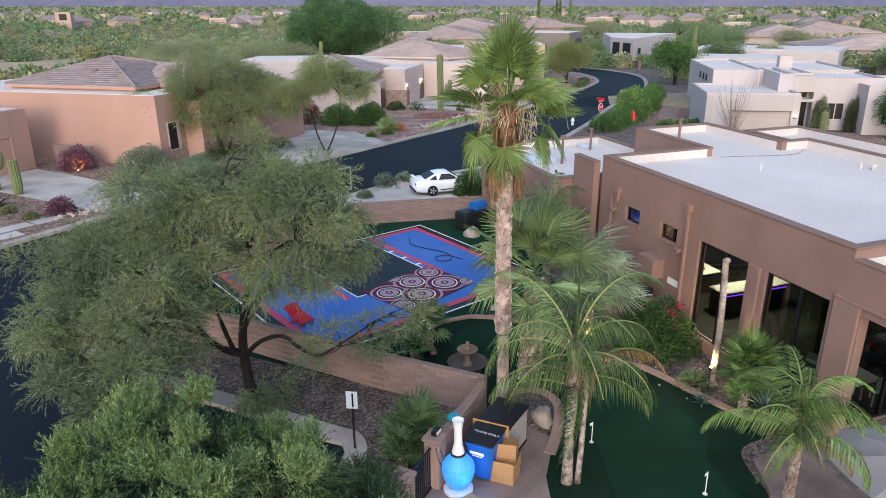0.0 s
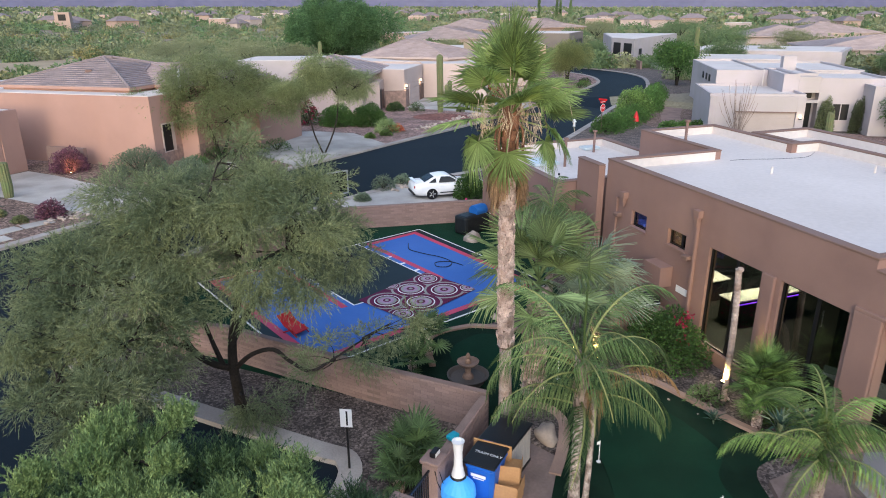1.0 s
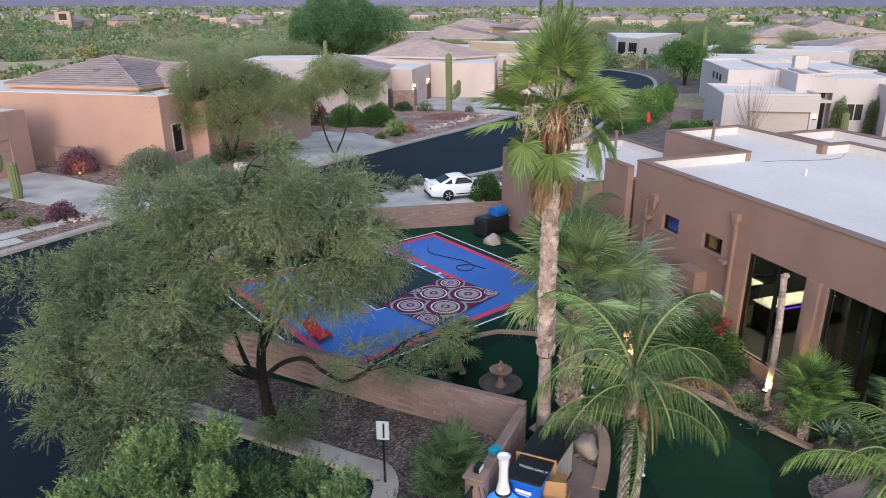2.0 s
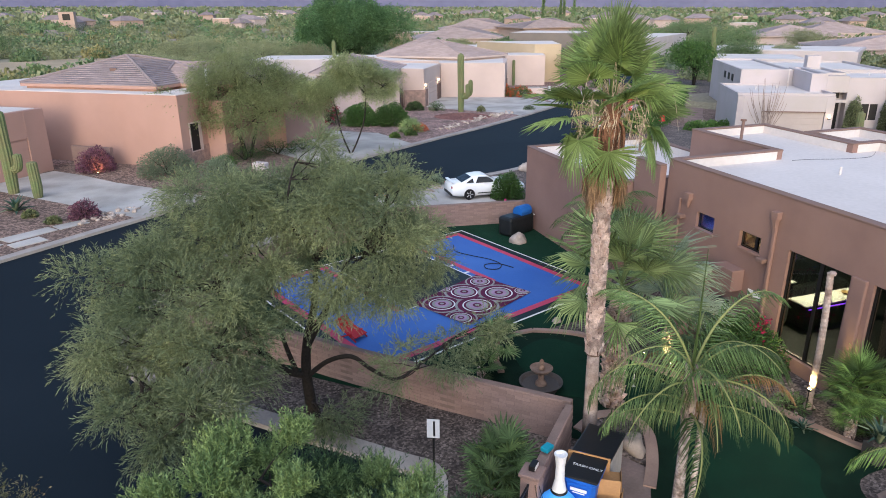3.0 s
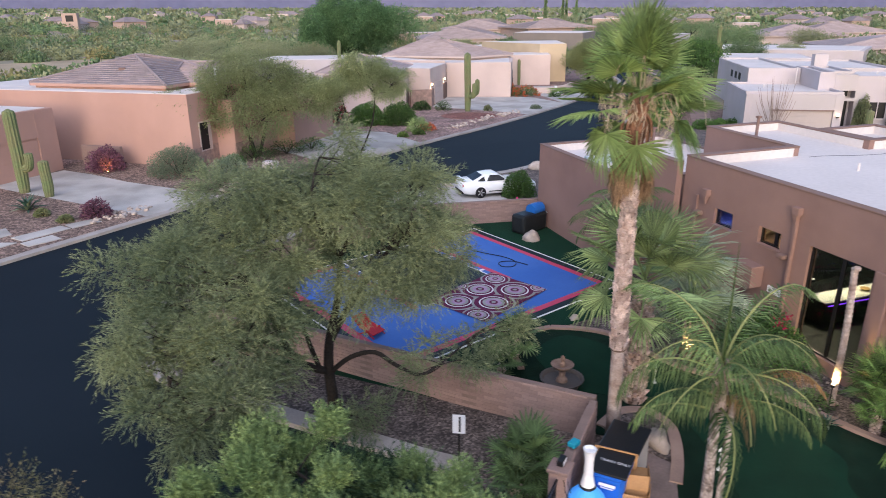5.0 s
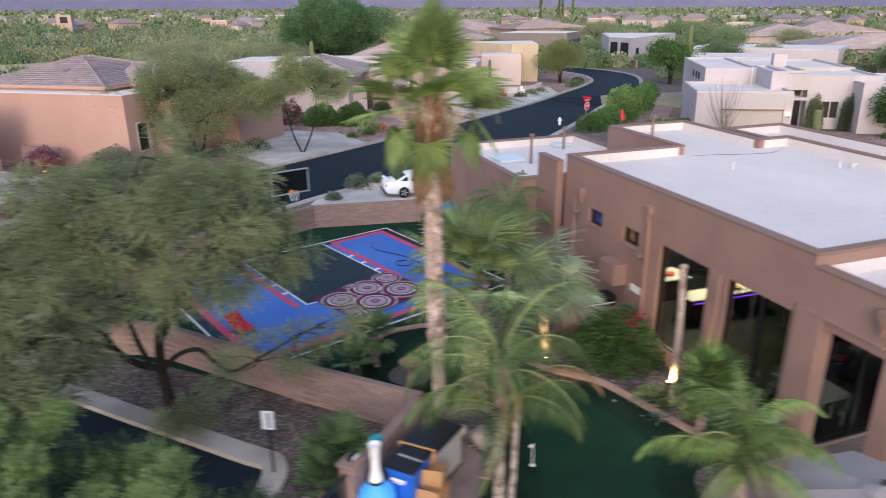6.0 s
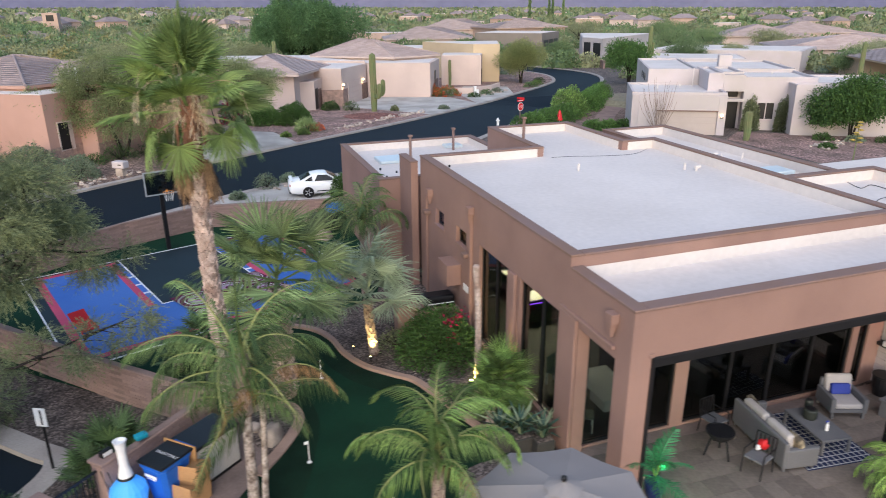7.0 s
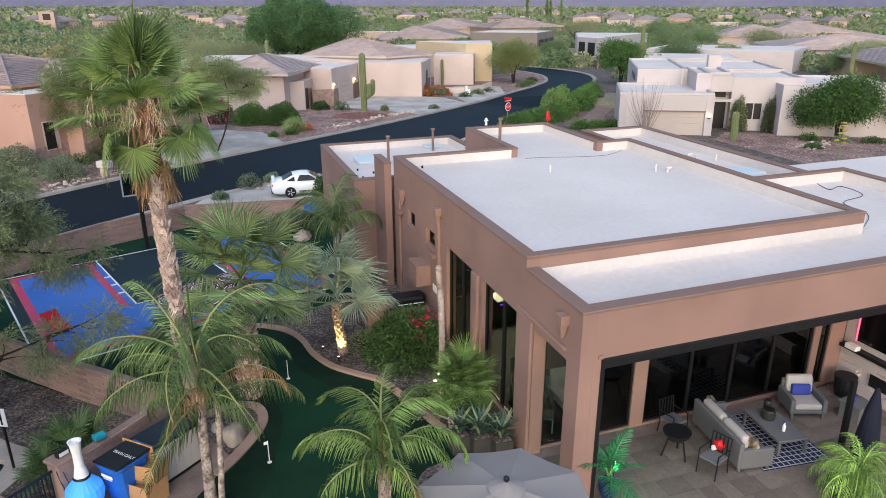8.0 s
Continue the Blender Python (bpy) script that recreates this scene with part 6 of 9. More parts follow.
part("tube", boxes((-1.6, -1.5, -0.3, 0.25, 0.05, 0.11), bevel=0.02), glow("blue_glow", (0.15, 0.25, 1.0), 25.0), neon)
hpart("interior_wall", boxes((17.9, 18.0, 20.6, 25.9, 1.8, 3.6)), mat("blue_room", (0.12, 0.10, 0.40), 0.8))
hpart("interior_wall", boxes((16.36, 17.9, 22.1, 22.2, 1.8, 3.6)), "plaster")
lamp2 = thing("table_lamp", 17.1, 20.95, 2.35, 0, "small warm lamp behind the window", "lamp")
part("shade", lathe(bmesh.new(), [(0.12, 0), (0.09, 0.2), (0.02, 0.2)], 12), glow("amber_glow", (1.0, 0.5, 0.15), 2.5), lamp2)
hpart("interior_floor", boxes((16.36, 17.9, 20.62, 25.9, 2.2, 2.3)), "plaster")
wl = bpy.data.lights.new("small_room_lamp", "POINT")
wl.energy, wl.color, wl.shadow_soft_size = 20, (1.0, 0.55, 0.2), 0.1
new("small_room_lamp", wl).location = (17.1, 20.95, 2.75)
# dining set and sofa behind the glass
GREENISH = mat("chair_fabric", (0.24, 0.28, 0.24), 0.8, 0.06)


def dining_chair(x, y, rz):
    c = thing("dining_chair", x, y, -0.76, rz, "pale padded dining chair behind the glass", "chair", "dining chairs")
    part("seat", boxes((-0.23, 0.23, -0.23, 0.23, 0.44, 0.5), bevel=0.02), GREENISH, c)
    part("backrest", boxes((-0.23, 0.23, 0.19, 0.24, 0.5, 1.0), bevel=0.02), GREENISH, c)
    for a in (-0.2, 0.2):
        for b in (-0.2, 0.2):
            part("leg", boxes((a - 0.02, a + 0.02, b - 0.02, b + 0.02, 0, 0.44)), "white", c)
    return c


dining_chair(16.95, 13.5, 60), dining_chair(17.5, 15.0, -60), dining_chair(18.4, 13.5, 180), dining_chair(17.3, 15.9, 30)
tb = thing("dining_table", 18.1, 14.4, -0.76, 0, "white dining table behind the glass", "table")
part("tabletop", boxes((-0.6, 0.6, -0.9, 0.9, 0.7, 0.75), bevel=0.01), "white", tb)
part("pedestal", boxes((-0.2, 0.2, -0.4, 0.4, 0.0, 0.698)), "white", tb)
for ob in list(scene.objects)[INDOORS:]:
    if not ob.parent:
        ob.matrix_basis = SKEW @ ob.matrix_basis

# ---- patio paving pieces ----
rg = random.Random(31)
pv = {}
for w, d in ((0.6, 0.6), (0.45, 0.6), (0.9, 0.6), (0.75, 0.6)):
    b = boxes((0.003, w - 0.003, 0.003, d - 0.003, 0.0, 0.02), bevel=0.004)
    me = bpy.data.meshes.new("paver")
    b.to_mesh(me)
    b.free()
    me.materials.append(M["paver"])
    pv[(w, d)] = me
y = 6.9
while y < 12.1:
    x = 14.4 + (0.2 if int(y * 5) % 2 else 0.0) + max(0, 8.5 - y) * -0.2
    while x < 26.4:
        w = rg.choice((0.6, 0.45, 0.9, 0.75))
        if not (x + w > 15.9 and x < 16.6 and 10.35 < y + 0.6 < 11.7):
            put("paver", pv[(w, 0.6)], None, patio, m=pose(x, y, -0.785 + rg.uniform(0, 0.003)))
        x += w
    y += 0.6


# ---- things round the court ----
def tubes(rows, sides=8):
    bm = bmesh.new()
    for pts, r in rows:
        tube(bm, pts, r, sides)
    return bm


hoop = thing("basketball_hoop", 4.55, 32.35, 0, 20, "basketball hoop with clear backboard on a black pole", "basketball hoop")
part("pole", boxes((-0.09, 0.09, -0.09, 0.09, -0.02, 3.1), bevel=0.02), "black", hoop)
part("arm", boxes((-0.05, 0.05, -0.9, 0.0, 2.85, 3.0), (-0.05, 0.05, -0.9, 0.0, 3.35, 3.45)), "black", hoop)
bb = part("backboard", boxes((-0.88, 0.88, -0.96, -0.94, 2.95, 3.95)), "glass", hoop, "clear backboard with white rim")
for r in ((-0.92, 0.92, -0.975, -0.925, 2.9, 2.96), (-0.92, 0.92, -0.975, -0.925, 3.94, 4.0), (-0.92, -0.86, -0.975, -0.925, 2.96, 3.94), (0.86, 0.92, -0.975, -0.925, 2.96, 3.94)):
    part("rim_bar", boxes(r), "steel_grey", bb)
ring = [(0.23 * math.cos(a), -1.25 + 0.23 * math.sin(a), 3.05) for a in (2 * math.pi * k / 20 for k in range(21))]
part("rim", tubes([(ring, 0.012), ([(0, -0.97, 3.05), (0, -1.03, 3.05)], 0.06)]), mat("rim_orange", (0.75, 0.28, 0.05), 0.5), hoop, "orange rim")
part("net", tubes([([(0.22 * math.cos(a), -1.25 + 0.22 * math.sin(a), 3.04), (0.14 * math.cos(a + 0.4), -1.25 + 0.14 * math.sin(a + 0.4), 2.65)], 0.008) for a in (2 * math.pi * k / 10 for k in range(10))], 4), "white", hoop)

# rug with rings
rug = thing("rug", 7.2, 25.45, 0.045, 30, "large rug with grey, plum and white circles", "rug")
rug.matrix_basis = Matrix.Translation(rug.matrix_basis.translation) @ Euler((radians(1.3), 0, 0)).to_matrix().to_4x4() @ Euler((0, 0, radians(30))).to_matrix().to_4x4() @ Matrix.Scale(1.06, 4)
PLUM = mat("rug_plum", (0.12, 0.015, 0.06), 0.95, 0.15, 2, 60, 0.3)
GREY = mat("rug_grey", (0.33, 0.33, 0.32), 0.95, 0.15, 2, 60, 0.3)
LILAC = mat("rug_lilac", (0.42, 0.28, 0.42), 0.95, 0.15, 2, 60, 0.3)
RW, RH = 1.95, 1.4


def disc(cx, cy, r, z, n=40):
    """A disc cut off at the rug's edges."""
    return slab([(min(RW, max(-RW, cx + r * math.cos(2 * math.pi * k / n))), min(RH, max(-RH, cy + r * math.sin(2 * math.pi * k / n)))) for k in range(n)], z - 0.004, z, exact=True)


part("weave", boxes((-RW, RW, -RH, RH, 0, 0.012), bevel=0.003), PLUM, rug)
for i, (cx, cy, s) in enumerate(((-1.25, 0.5, 0.78), (0.2, 0.6, 0.82), (1.45, 0.8, 0.62), (-0.45, -0.6, 0.86), (1.05, -0.5, 0.84), (-1.7, -0.85, 0.62), (1.85, -1.1, 0.5), (-0.1, 1.4, 0.36))):
    z = 0.013 + 0.0035 * i * 0.2
    for k, (q, mt) in enumerate(((1.0, GREY), (0.88, PLUM), (0.66, "line"), (0.6, PLUM), (0.5, GREY), (0.36, LILAC), (0.2, PLUM), (0.1, GREY))):
        part("ring", disc(cx, cy, s * q, z + 0.004 * k + 0.0007 * i), mt, rug)

# cable on the court, ball machine tarp, boulders
tagged(part("hose", tubes([([site(v.x, v.y, 0.045)[:3] for v in smooth_line([(8.6, 31.9, 0), (8.4, 31.0, 0), (8.9, 30.2, 0), (9.6, 29.4, 0), (9.9, 28.6, 0), (9.5, 28.1, 0), (9.0, 28.3, 0), (9.1, 28.8, 0), (9.8, 28.7, 0), (10.3, 28.0, 0)])], 0.02)], 6), "black"), "black cable lying in a loop on the court", "cable")


def boulder(x, y, z, sx, sy, sz, seed, mt="stone", label="rounded tan boulder on the ground"):
    bm = bmesh.new()
    bmesh.ops.create_icosphere(bm, subdivisions=3, radius=1)
    for v in bm.verts:
        n = noise.noise(v.co * 1.3 + Vector((seed, 0, 0))) * 0.35 + noise.noise(v.co * 3 + Vector((seed, 5, 0))) * 0.1
        v.co = Vector((v.co.x * sx, v.co.y * sy, max(-0.25, v.co.z) * sz)) * (1 + n)
    ob = part("boulder", bm, mt, smooth=True)
    x, y, z, k = site(x, y, z)
    ob.matrix_basis = pose(x, y, z, 0, 0, seed * 40) @ Matrix.Scale(k, 4)
    return tagged(ob, label, "boulder", "boulders")


boulder(12.2, 31.3, 0.05, 0.5, 0.38, 0.4, 1)
boulder(7.7, 14.85, 0.08, 0.4, 0.3, 0.38, 2, label="pale boulder in the garden bed")
boulder(7.3, 15.4, 0.05, 0.2, 0.17, 0.2, 3)
boulder(19.2, 46.0, 0.1, 0.6, 0.45, 0.45, 4)
boulder(9.5, 22.4, 0.02, 0.2, 0.16, 0.15, 5)
tarp = thing("covered_machine", 12.7, 32.7, 0, 25, "black covered ball machine with a blue drum", "machine")
part("cover", boxes((-0.9, 0.9, -0.45, 0.45, 0.0, 1.0), bevel=0.15), mat("tarp_black", (0.015, 0.018, 0.02), 0.5, 0.2, 2, 8, 0.6), tarp)
bm = lathe(bmesh.new(), [(0.0, -0.4), (0.3, -0.4), (0.32, -0.3), (0.32, 0.3), (0.3, 0.4), (0.0, 0.4)], 18)
bmesh.ops.transform(bm, matrix=pose(0.35, -0.1, 1.1, 0, 90, 0), verts=bm.verts)
part("drum", bm, mat("drum_blue", (0.02, 0.13, 0.45), 0.4), tarp, "blue plastic drum")
part("handle", tubes([([(0.9, -0.3, 0.9), (1.25, -0.3, 0.7), (1.3, -0.3, 0.2), (1.3, -0.3, 0.0)], 0.025)]), "white", tarp)
redchair = thing("low_chair", 2.15, 23.6, 0.03, 35, "low red folding lounge chair on the court", "chair")
RED = mat("red_plastic", (0.5, 0.015, 0.02), 0.45)
p = part("seat", boxes((-0.3, 0.3, -0.32, 0.32, -0.02, 0.02), bevel=0.015), RED, redchair)
p.matrix_basis = pose(0, 0, 0.2, 12, 0, 0)
p = part("backrest", boxes((-0.3, 0.3, -0.02, 0.02, 0.0, 0.5), bevel=0.015), RED, redchair)
p.matrix_basis = pose(0, 0.3, 0.26, -50, 0, 0)
for a in (-0.28, 0.28):
    part("leg", tube(bmesh.new(), [(a, -0.32, 0.0), (a, 0.25, 0.28)], 0.025, 6), RED, redchair)
    part("leg", tube(bmesh.new(), [(a, 0.4, 0.0), (a, -0.1, 0.24)], 0.025, 6), RED, redchair)

# fountain
ft = thing("fountain", 6.75, 18.35, 0.01, 0, "two-tier stone garden fountain with round basin", "fountain")
ft.scale = (0.88, 0.88, 0.88)
ST = mat("fountain_stone", (0.30, 0.20, 0.15), 0.8, 0.15, 3, 20, 0.3, 0, (0.2, 0.13, 0.1))
part("basin", lathe(bmesh.new(), [(0.6, 0), (0.62, 0.12), (0.78, 0.28), (0.8, 0.34), (0.74, 0.34), (0.66, 0.22), (0.1, 0.2)], 28), mat("basin_grey", (0.12, 0.10, 0.09), 0.7, 0.15), ft)
part("pedestal", lathe(bmesh.new(), [(0.22, 0.2), (0.2, 0.3), (0.11, 0.4), (0.12, 0.6), (0.16, 0.68)], 18), ST, ft)
part("bowl", lathe(bmesh.new(), [(0.1, 0.66), (0.3, 0.74), (0.4, 0.84), (0.42, 0.88), (0.36, 0.88), (0.1, 0.8)], 24), ST, ft)
part("finial", lathe(bmesh.new(), [(0.1, 0.8), (0.12, 0.92), (0.06, 1.0), (0.09, 1.08), (0.07, 1.16), (0.02, 1.22)], 14), ST, ft)

# gate, pillars, vase, bin, storage box, cardboard
part_p = [((4.05, 13.25), 1.3), ((2.95, 12.1), 1.3)]
for (x, y), h in part_p:
    p = thing("gate_pillar", x, y, 0, 45, "pinkish block gate pillar with a stone cap", "pillar", "gate pillars")
    part("shaft", boxes((-0.2, 0.2, -0.2, 0.2, -0.02, h), bevel=0.02), "block", p)
    part("cap", boxes((-0.24, 0.24, -0.24, 0.24, h + 0.002, h + 0.09), bevel=0.02), "block", p)
block_wall([(2.8, 11.9), (1.9, 10.6)], 1.2, "short block wall beyond the gate", False)
gate = thing("garden_gate", 3.5, 12.68, 0.05, 46.3, "black metal bar gate between the pillars", "gate")
part("gate_rail", boxes((-0.56, 0.56, -0.02, 0.02, 0.0, 0.05)), "black", gate)
part("gate_rail", boxes((-0.56, 0.56, -0.02, 0.02, 1.1, 1.15)), "black", gate)
for i in range(12):
    part("bar", boxes((-0.55 + i * 0.095, -0.525 + i * 0.095, -0.012, 0.012, 0.05, 1.1)), "black", gate)
VB = glow("vase_blue_glow", (0.06, 0.30, 0.78), 0.3)
vase = thing("floor_vase", 4.5, 12.86, 0.034, 0, "tall ribbed vase glowing blue with a white neck", "vase")
vase.scale = (1.3, 1.3, 1.42)
bm = bmesh.new()
prof = [(0.10, 0.06), (0.2, 0.12), (0.29, 0.28), (0.33, 0.45), (0.31, 0.58), (0.2, 0.7), (0.13, 0.76)]
rings = []
for r, z in prof:
    rings.append([bm.verts.new((r * (1 + 0.025 * (k % 2)) * math.cos(math.pi * k / 20), r * (1 + 0.025 * (k % 2)) * math.sin(math.pi * k / 20), z)) for k in range(40)])
for a, b in zip(rings, rings[1:]):
    for k in range(40):
        bm.faces.new((a[k], a[(k + 1) % 40], b[(k + 1) % 40], b[k]))
part("body", bm, VB, vase, "glowing blue ribbed body")
part("base", lathe(bmesh.new(), [(0.3, 0.0), (0.3, 0.05), (0.2, 0.07)], 24), "white", vase)
part("collar", lathe(bmesh.new(), [(0.14, 0.76), (0.155, 0.78), (0.14, 0.81)], 24), "black", vase)
part("neck", lathe(bmesh.new(), [(0.13, 0.81), (0.085, 1.0), (0.08, 1.25), (0.1, 1.42), (0.12, 1.48), (0.09, 1.48), (0.07, 1.44)], 24), "white", vase, "white neck")
vl = bpy.data.lights.new("vase_lamp", "POINT")
vl.energy, vl.color, vl.shadow_soft_size = 7, (0.1, 0.35, 1.0), 0.3
new("vase_lamp", vl).location = site(4.55, 12.3, 0.5)[:3]
BLUE = mat("bin_blue", (0.02, 0.12, 0.50), 0.45, 0.05)
binn = thing("wheeled_bin", 5.3, 13.2, 0.034, -45, "blue wheeled bin with a black lid", "bin")
binn.scale = (1.22, 1.22, 1.15)
bm = bmesh.new()
rings = []
for z, w, d in ((0.1, 0.24, 0.28), (0.95, 0.32, 0.38), (1.0, 0.35, 0.41), (1.06, 0.35, 0.41)):
    rings.append([bm.verts.new((sx * w * q, sy * d * p, z)) for sx, sy, q, p in ((1, -1, 1, 0.75), (1, -1, 0.75, 1), (-1, -1, 0.75, 1), (-1, -1, 1, 0.75), (-1, 1, 1, 0.75), (-1, 1, 0.75, 1), (1, 1, 0.75, 1), (1, 1, 1, 0.75))])
for a, b in zip(rings, rings[1:]):
    for k in range(8):
        bm.faces.new((a[k], a[(k + 1) % 8], b[(k + 1) % 8], b[k]))
bm.faces.new(rings[0]), bm.faces.new(rings[-1])
bmesh.ops.recalc_face_normals(bm, faces=bm.faces)
part("body", bm, BLUE, binn)
part("lid", boxes((-0.36, 0.36, -0.42, 0.42, 1.062, 1.12), bevel=0.03), mat("lid_black", (0.012, 0.013, 0.015), 0.45), binn, "black lid")
part("handle", tubes([([(-0.28, 0.4, 1.0), (-0.28, 0.5, 1.05), (0.28, 0.5, 1.05), (0.28, 0.4, 1.0)], 0.02)]), BLUE, binn)
for sx in (-0.25, 0.25):
    bm = lathe(bmesh.new(), [(0.0, -0.03), (0.12, -0.03), (0.12, 0.03), (0.0, 0.03)], 16)
    bmesh.ops.transform(bm, matrix=pose(sx, 0.3, 0.12, 0, 90, 0), verts=bm.verts)
    part("wheel", bm, "black", binn)


def words(name, text, size, material, parent, m, ext=0.002):
    cu = bpy.data.curves.new(name, "FONT")
    cu.body, cu.size, cu.extrude, cu.align_x, cu.align_y = text, size, ext, "CENTER", "CENTER"
    tmp = bpy.data.objects.new(name, cu)
    scene.collection.objects.link(tmp)
    bpy.context.view_layer.update()
    me = bpy.data.meshes.new_from_object(tmp.evaluated_get(bpy.context.evaluated_depsgraph_get()))
    bpy.data.objects.remove(tmp)
    me.materials.clear()
    return put(name, me, material, parent, m=m)


part("badge", boxes((-0.16, 0.16, -0.41, -0.4, 0.80, 0.87)), "line", binn, "plain white lettering bar")
part("badge", boxes((-0.12, 0.12, -0.40, -0.39, 0.745, 0.765)), "line", binn)
words("lid_lettering", "TRASH ONLY", 0.1, "line", binn, pose(0.05, 0.0, 1.1215, 0, 0, 0), 0.001)

GREYP = mat("storage_grey", (0.42, 0.40, 0.39), 0.7, 0.05)
st = thing("storage_box", 6.13, 14.02, 0.03, 42, "grey outdoor storage box with a black lid", "storage box")
part("body", boxes((-0.62, 0.62, -0.42, 0.42, 0.06, 1.02), bevel=0.02), GREYP, st)
for i in range(5):
    part("panel", boxes((-0.58 + i * 0.235, -0.37 + i * 0.235, -0.432, -0.422, 0.1, 0.98)), GREYP, st)
part("plinth", boxes((-0.63, 0.63, -0.435, 0.43, 0.0, 0.058)), "black", st)
part("lid", boxes((-0.66, 0.66, -0.46, 0.46, 1.022, 1.1), bevel=0.03), mat("box_lid", (0.012, 0.013, 0.015), 0.4), st, "black lid")
CARD = mat("cardboard", (0.42, 0.24, 0.11), 0.9, 0.08, 1.5, 20, 0.1)
for x, y, z, rz, sx, sy, sz, tl in ((5.75, 12.95, 0.03, -40, 0.3, 0.3, 0.45, 0), (5.85, 13.1, 0.49, -30, 0.26, 0.26, 0.36, 4)):
    c = thing("cardboard_box", x, y, z, rz, "opened brown cardboard box leaning by the bin", "box", "cardboard boxes")
    part("carton", boxes((-sx, sx, -sy, sy, 0, sz), bevel=0.006), CARD, c)
    part("flap", boxes((-sx, sx, -sy - 0.02, -sy - 0.012, sz * 0.4, sz + 0.16)), CARD, c)
    part("flap", boxes((sx + 0.012, sx + 0.02, -sy, sy, sz * 0.5, sz + 0.12)), CARD, c)
sheet = thing("cardboard_sheet", 5.6, 13.5, 0.03, -42, "flat brown cardboard sheet propped behind the bin", "cardboard")
part("sheet", boxes((-0.5, 0.45, 0.0, 0.03, 0, 1.22), bevel=0.005), CARD, sheet)
cush = thing("patio_cushion", 4.35, 11.7, 0.03, 20, "beige cushion with a pale rim", "cushion")
part("cushion", boxes((-0.32, 0.32, -0.3, 0.3, 0.42, 0.5), bevel=0.03), mat("cushion_beige", (0.35, 0.26, 0.18), 0.9), cush)
part("stool", boxes((-0.3, 0.3, -0.28, 0.28, 0, 0.418), bevel=0.02), "white", cush)
teal = thing("teal_bag", 4.75, 13.95, 1.27, 30, "small teal packet on the wall", "packet")
part("packet", boxes((-0.14, 0.14, -0.1, 0.1, 0, 0.12), bevel=0.03), mat("teal", (0.02, 0.30, 0.42), 0.5), teal)
flood = thing("flood_light", 4.1, 13.3, 1.4, 45, "small black floodlight on the pillar", "lamp")
part("housing", boxes((-0.14, 0.14, -0.07, 0.07, 0, 0.13), bevel=0.02), "black", flood)
part("lens", boxes((-0.11, 0.11, -0.078, -0.071, 0.02, 0.11)), "white", flood)
tagged(part("wire_bundle", tubes([([site(*p)[:3] for p in ((4.0, 13.0, 1.2), (4.05, 12.98, 0.9), (4.2, 12.9, 0.5), (4.3, 12.85, 0.1))], 0.012), ([site(*p)[:3] for p in ((4.1, 13.05, 1.2), (4.2, 13.0, 0.8), (4.15, 12.95, 0.4), (4.35, 12.8, 0.05))], 0.01)], 5), "black"), "loose black wires hanging on the pillar", "cable")

sg = thing("street_sign", 2.47, 15.3, 0, -25, "white sign on a thin dark post, seen from its edge", "sign")
part("post", boxes((-0.025, 0.025, -0.02, 0.02, -0.02, 1.75)), "black", sg)
part("plate", boxes((-0.15, 0.15, -0.04, -0.025, 1.25, 1.75), bevel=0.004), "white", sg)
part("bar", boxes((0.0, 0.045, -0.045, -0.041, 1.3, 1.7)), "black", sg)

# golf flags, garden spots
for i, (x, y) in enumerate(((10.28, 10.73), (8.48, 13.5), (9.6, 17.5))):
    fl = thing("golf_flag", x, y, 0.036, 15, "short white golf hole stick with a small flag", "golf flag", "golf flags")
    part("stick", tubes([([(0, 0, 0), (0, 0, 0.62)], 0.012)]), "white", fl)
    part("cup", lathe(bmesh.new(), [(0.06, 0.0), (0.06, 0.008), (0.03, 0.01)], 14), "white", fl)
    part("flag", boxes((-0.1, -0.012, -0.004, 0.004, 0.53, 0.61)), "white" if i < 2 else "black", fl)


def spot(x, y, z, aim, power, bulb=1.0, col=(1.0, 0.70, 0.22), label="small black garden spotlight glowing warm"):
    s = thing("garden_spotlight", x, y, z, 0, label, "spotlight", "garden spotlights")
    part("stake", tubes([([(0, 0, -0.02 - z), (0, 0, 0.12)], 0.015)]), "black", s)
    part("head", lathe(bmesh.new(), [(0.04, 0.12), (0.06, 0.14), (0.06, 0.22), (0.05, 0.22), (0.04, 0.18)], 12), "black", s)
    part("bulb", lathe(bmesh.new(), [(0.012, 0.185), (0.03 * bulb, 0.2), (0.012, 0.19 + 0.022 * bulb)], 10), glow("spot_glow", col, 14 * bulb), s)
    L = bpy.data.lights.new("spot_lamp", "SPOT")
    L.energy, L.color, L.spot_size, L.spot_blend, L.shadow_soft_size = power, col, radians(95), 0.6, 0.04
    o = new("spot_lamp", L)
    o.matrix_world = look(site(x, y, z + 0.24)[:3], site(*aim)[:3])


spot(11.6, 18.0, 0, (11.75, 18.5, 1.2), 160)
spot(13.95, 14.68, 0.5, (14.5, 15.1, 1.0), 190, 2.0)
spot(11.15, 18.9, 0.0, (11.1, 19.5, 1.0), 4)
spot(-10.2, 55.3, 0.0, (-10.4, 57.0, 0.9), 110, 2.0, (1.0, 0.52, 0.13))


# ---- planting: shrubs, cacti, trees ----
def dome_points(rng, n, c, r, shell=0.45):
    d = rand_dirs(rng, n)
    d[:, 2] = np.abs(d[:, 2]) * 1.0 - 0.15
    k = rng.uniform(0, 1, (n, 1)) ** shell
    wob = 1 + 0.13 * np.sin(d[:, :1] * 6 + c[0]) * np.cos(d[:, 1:2] * 5 + c[1])
    return np.array(c) + d * k * wob * np.array(r), d


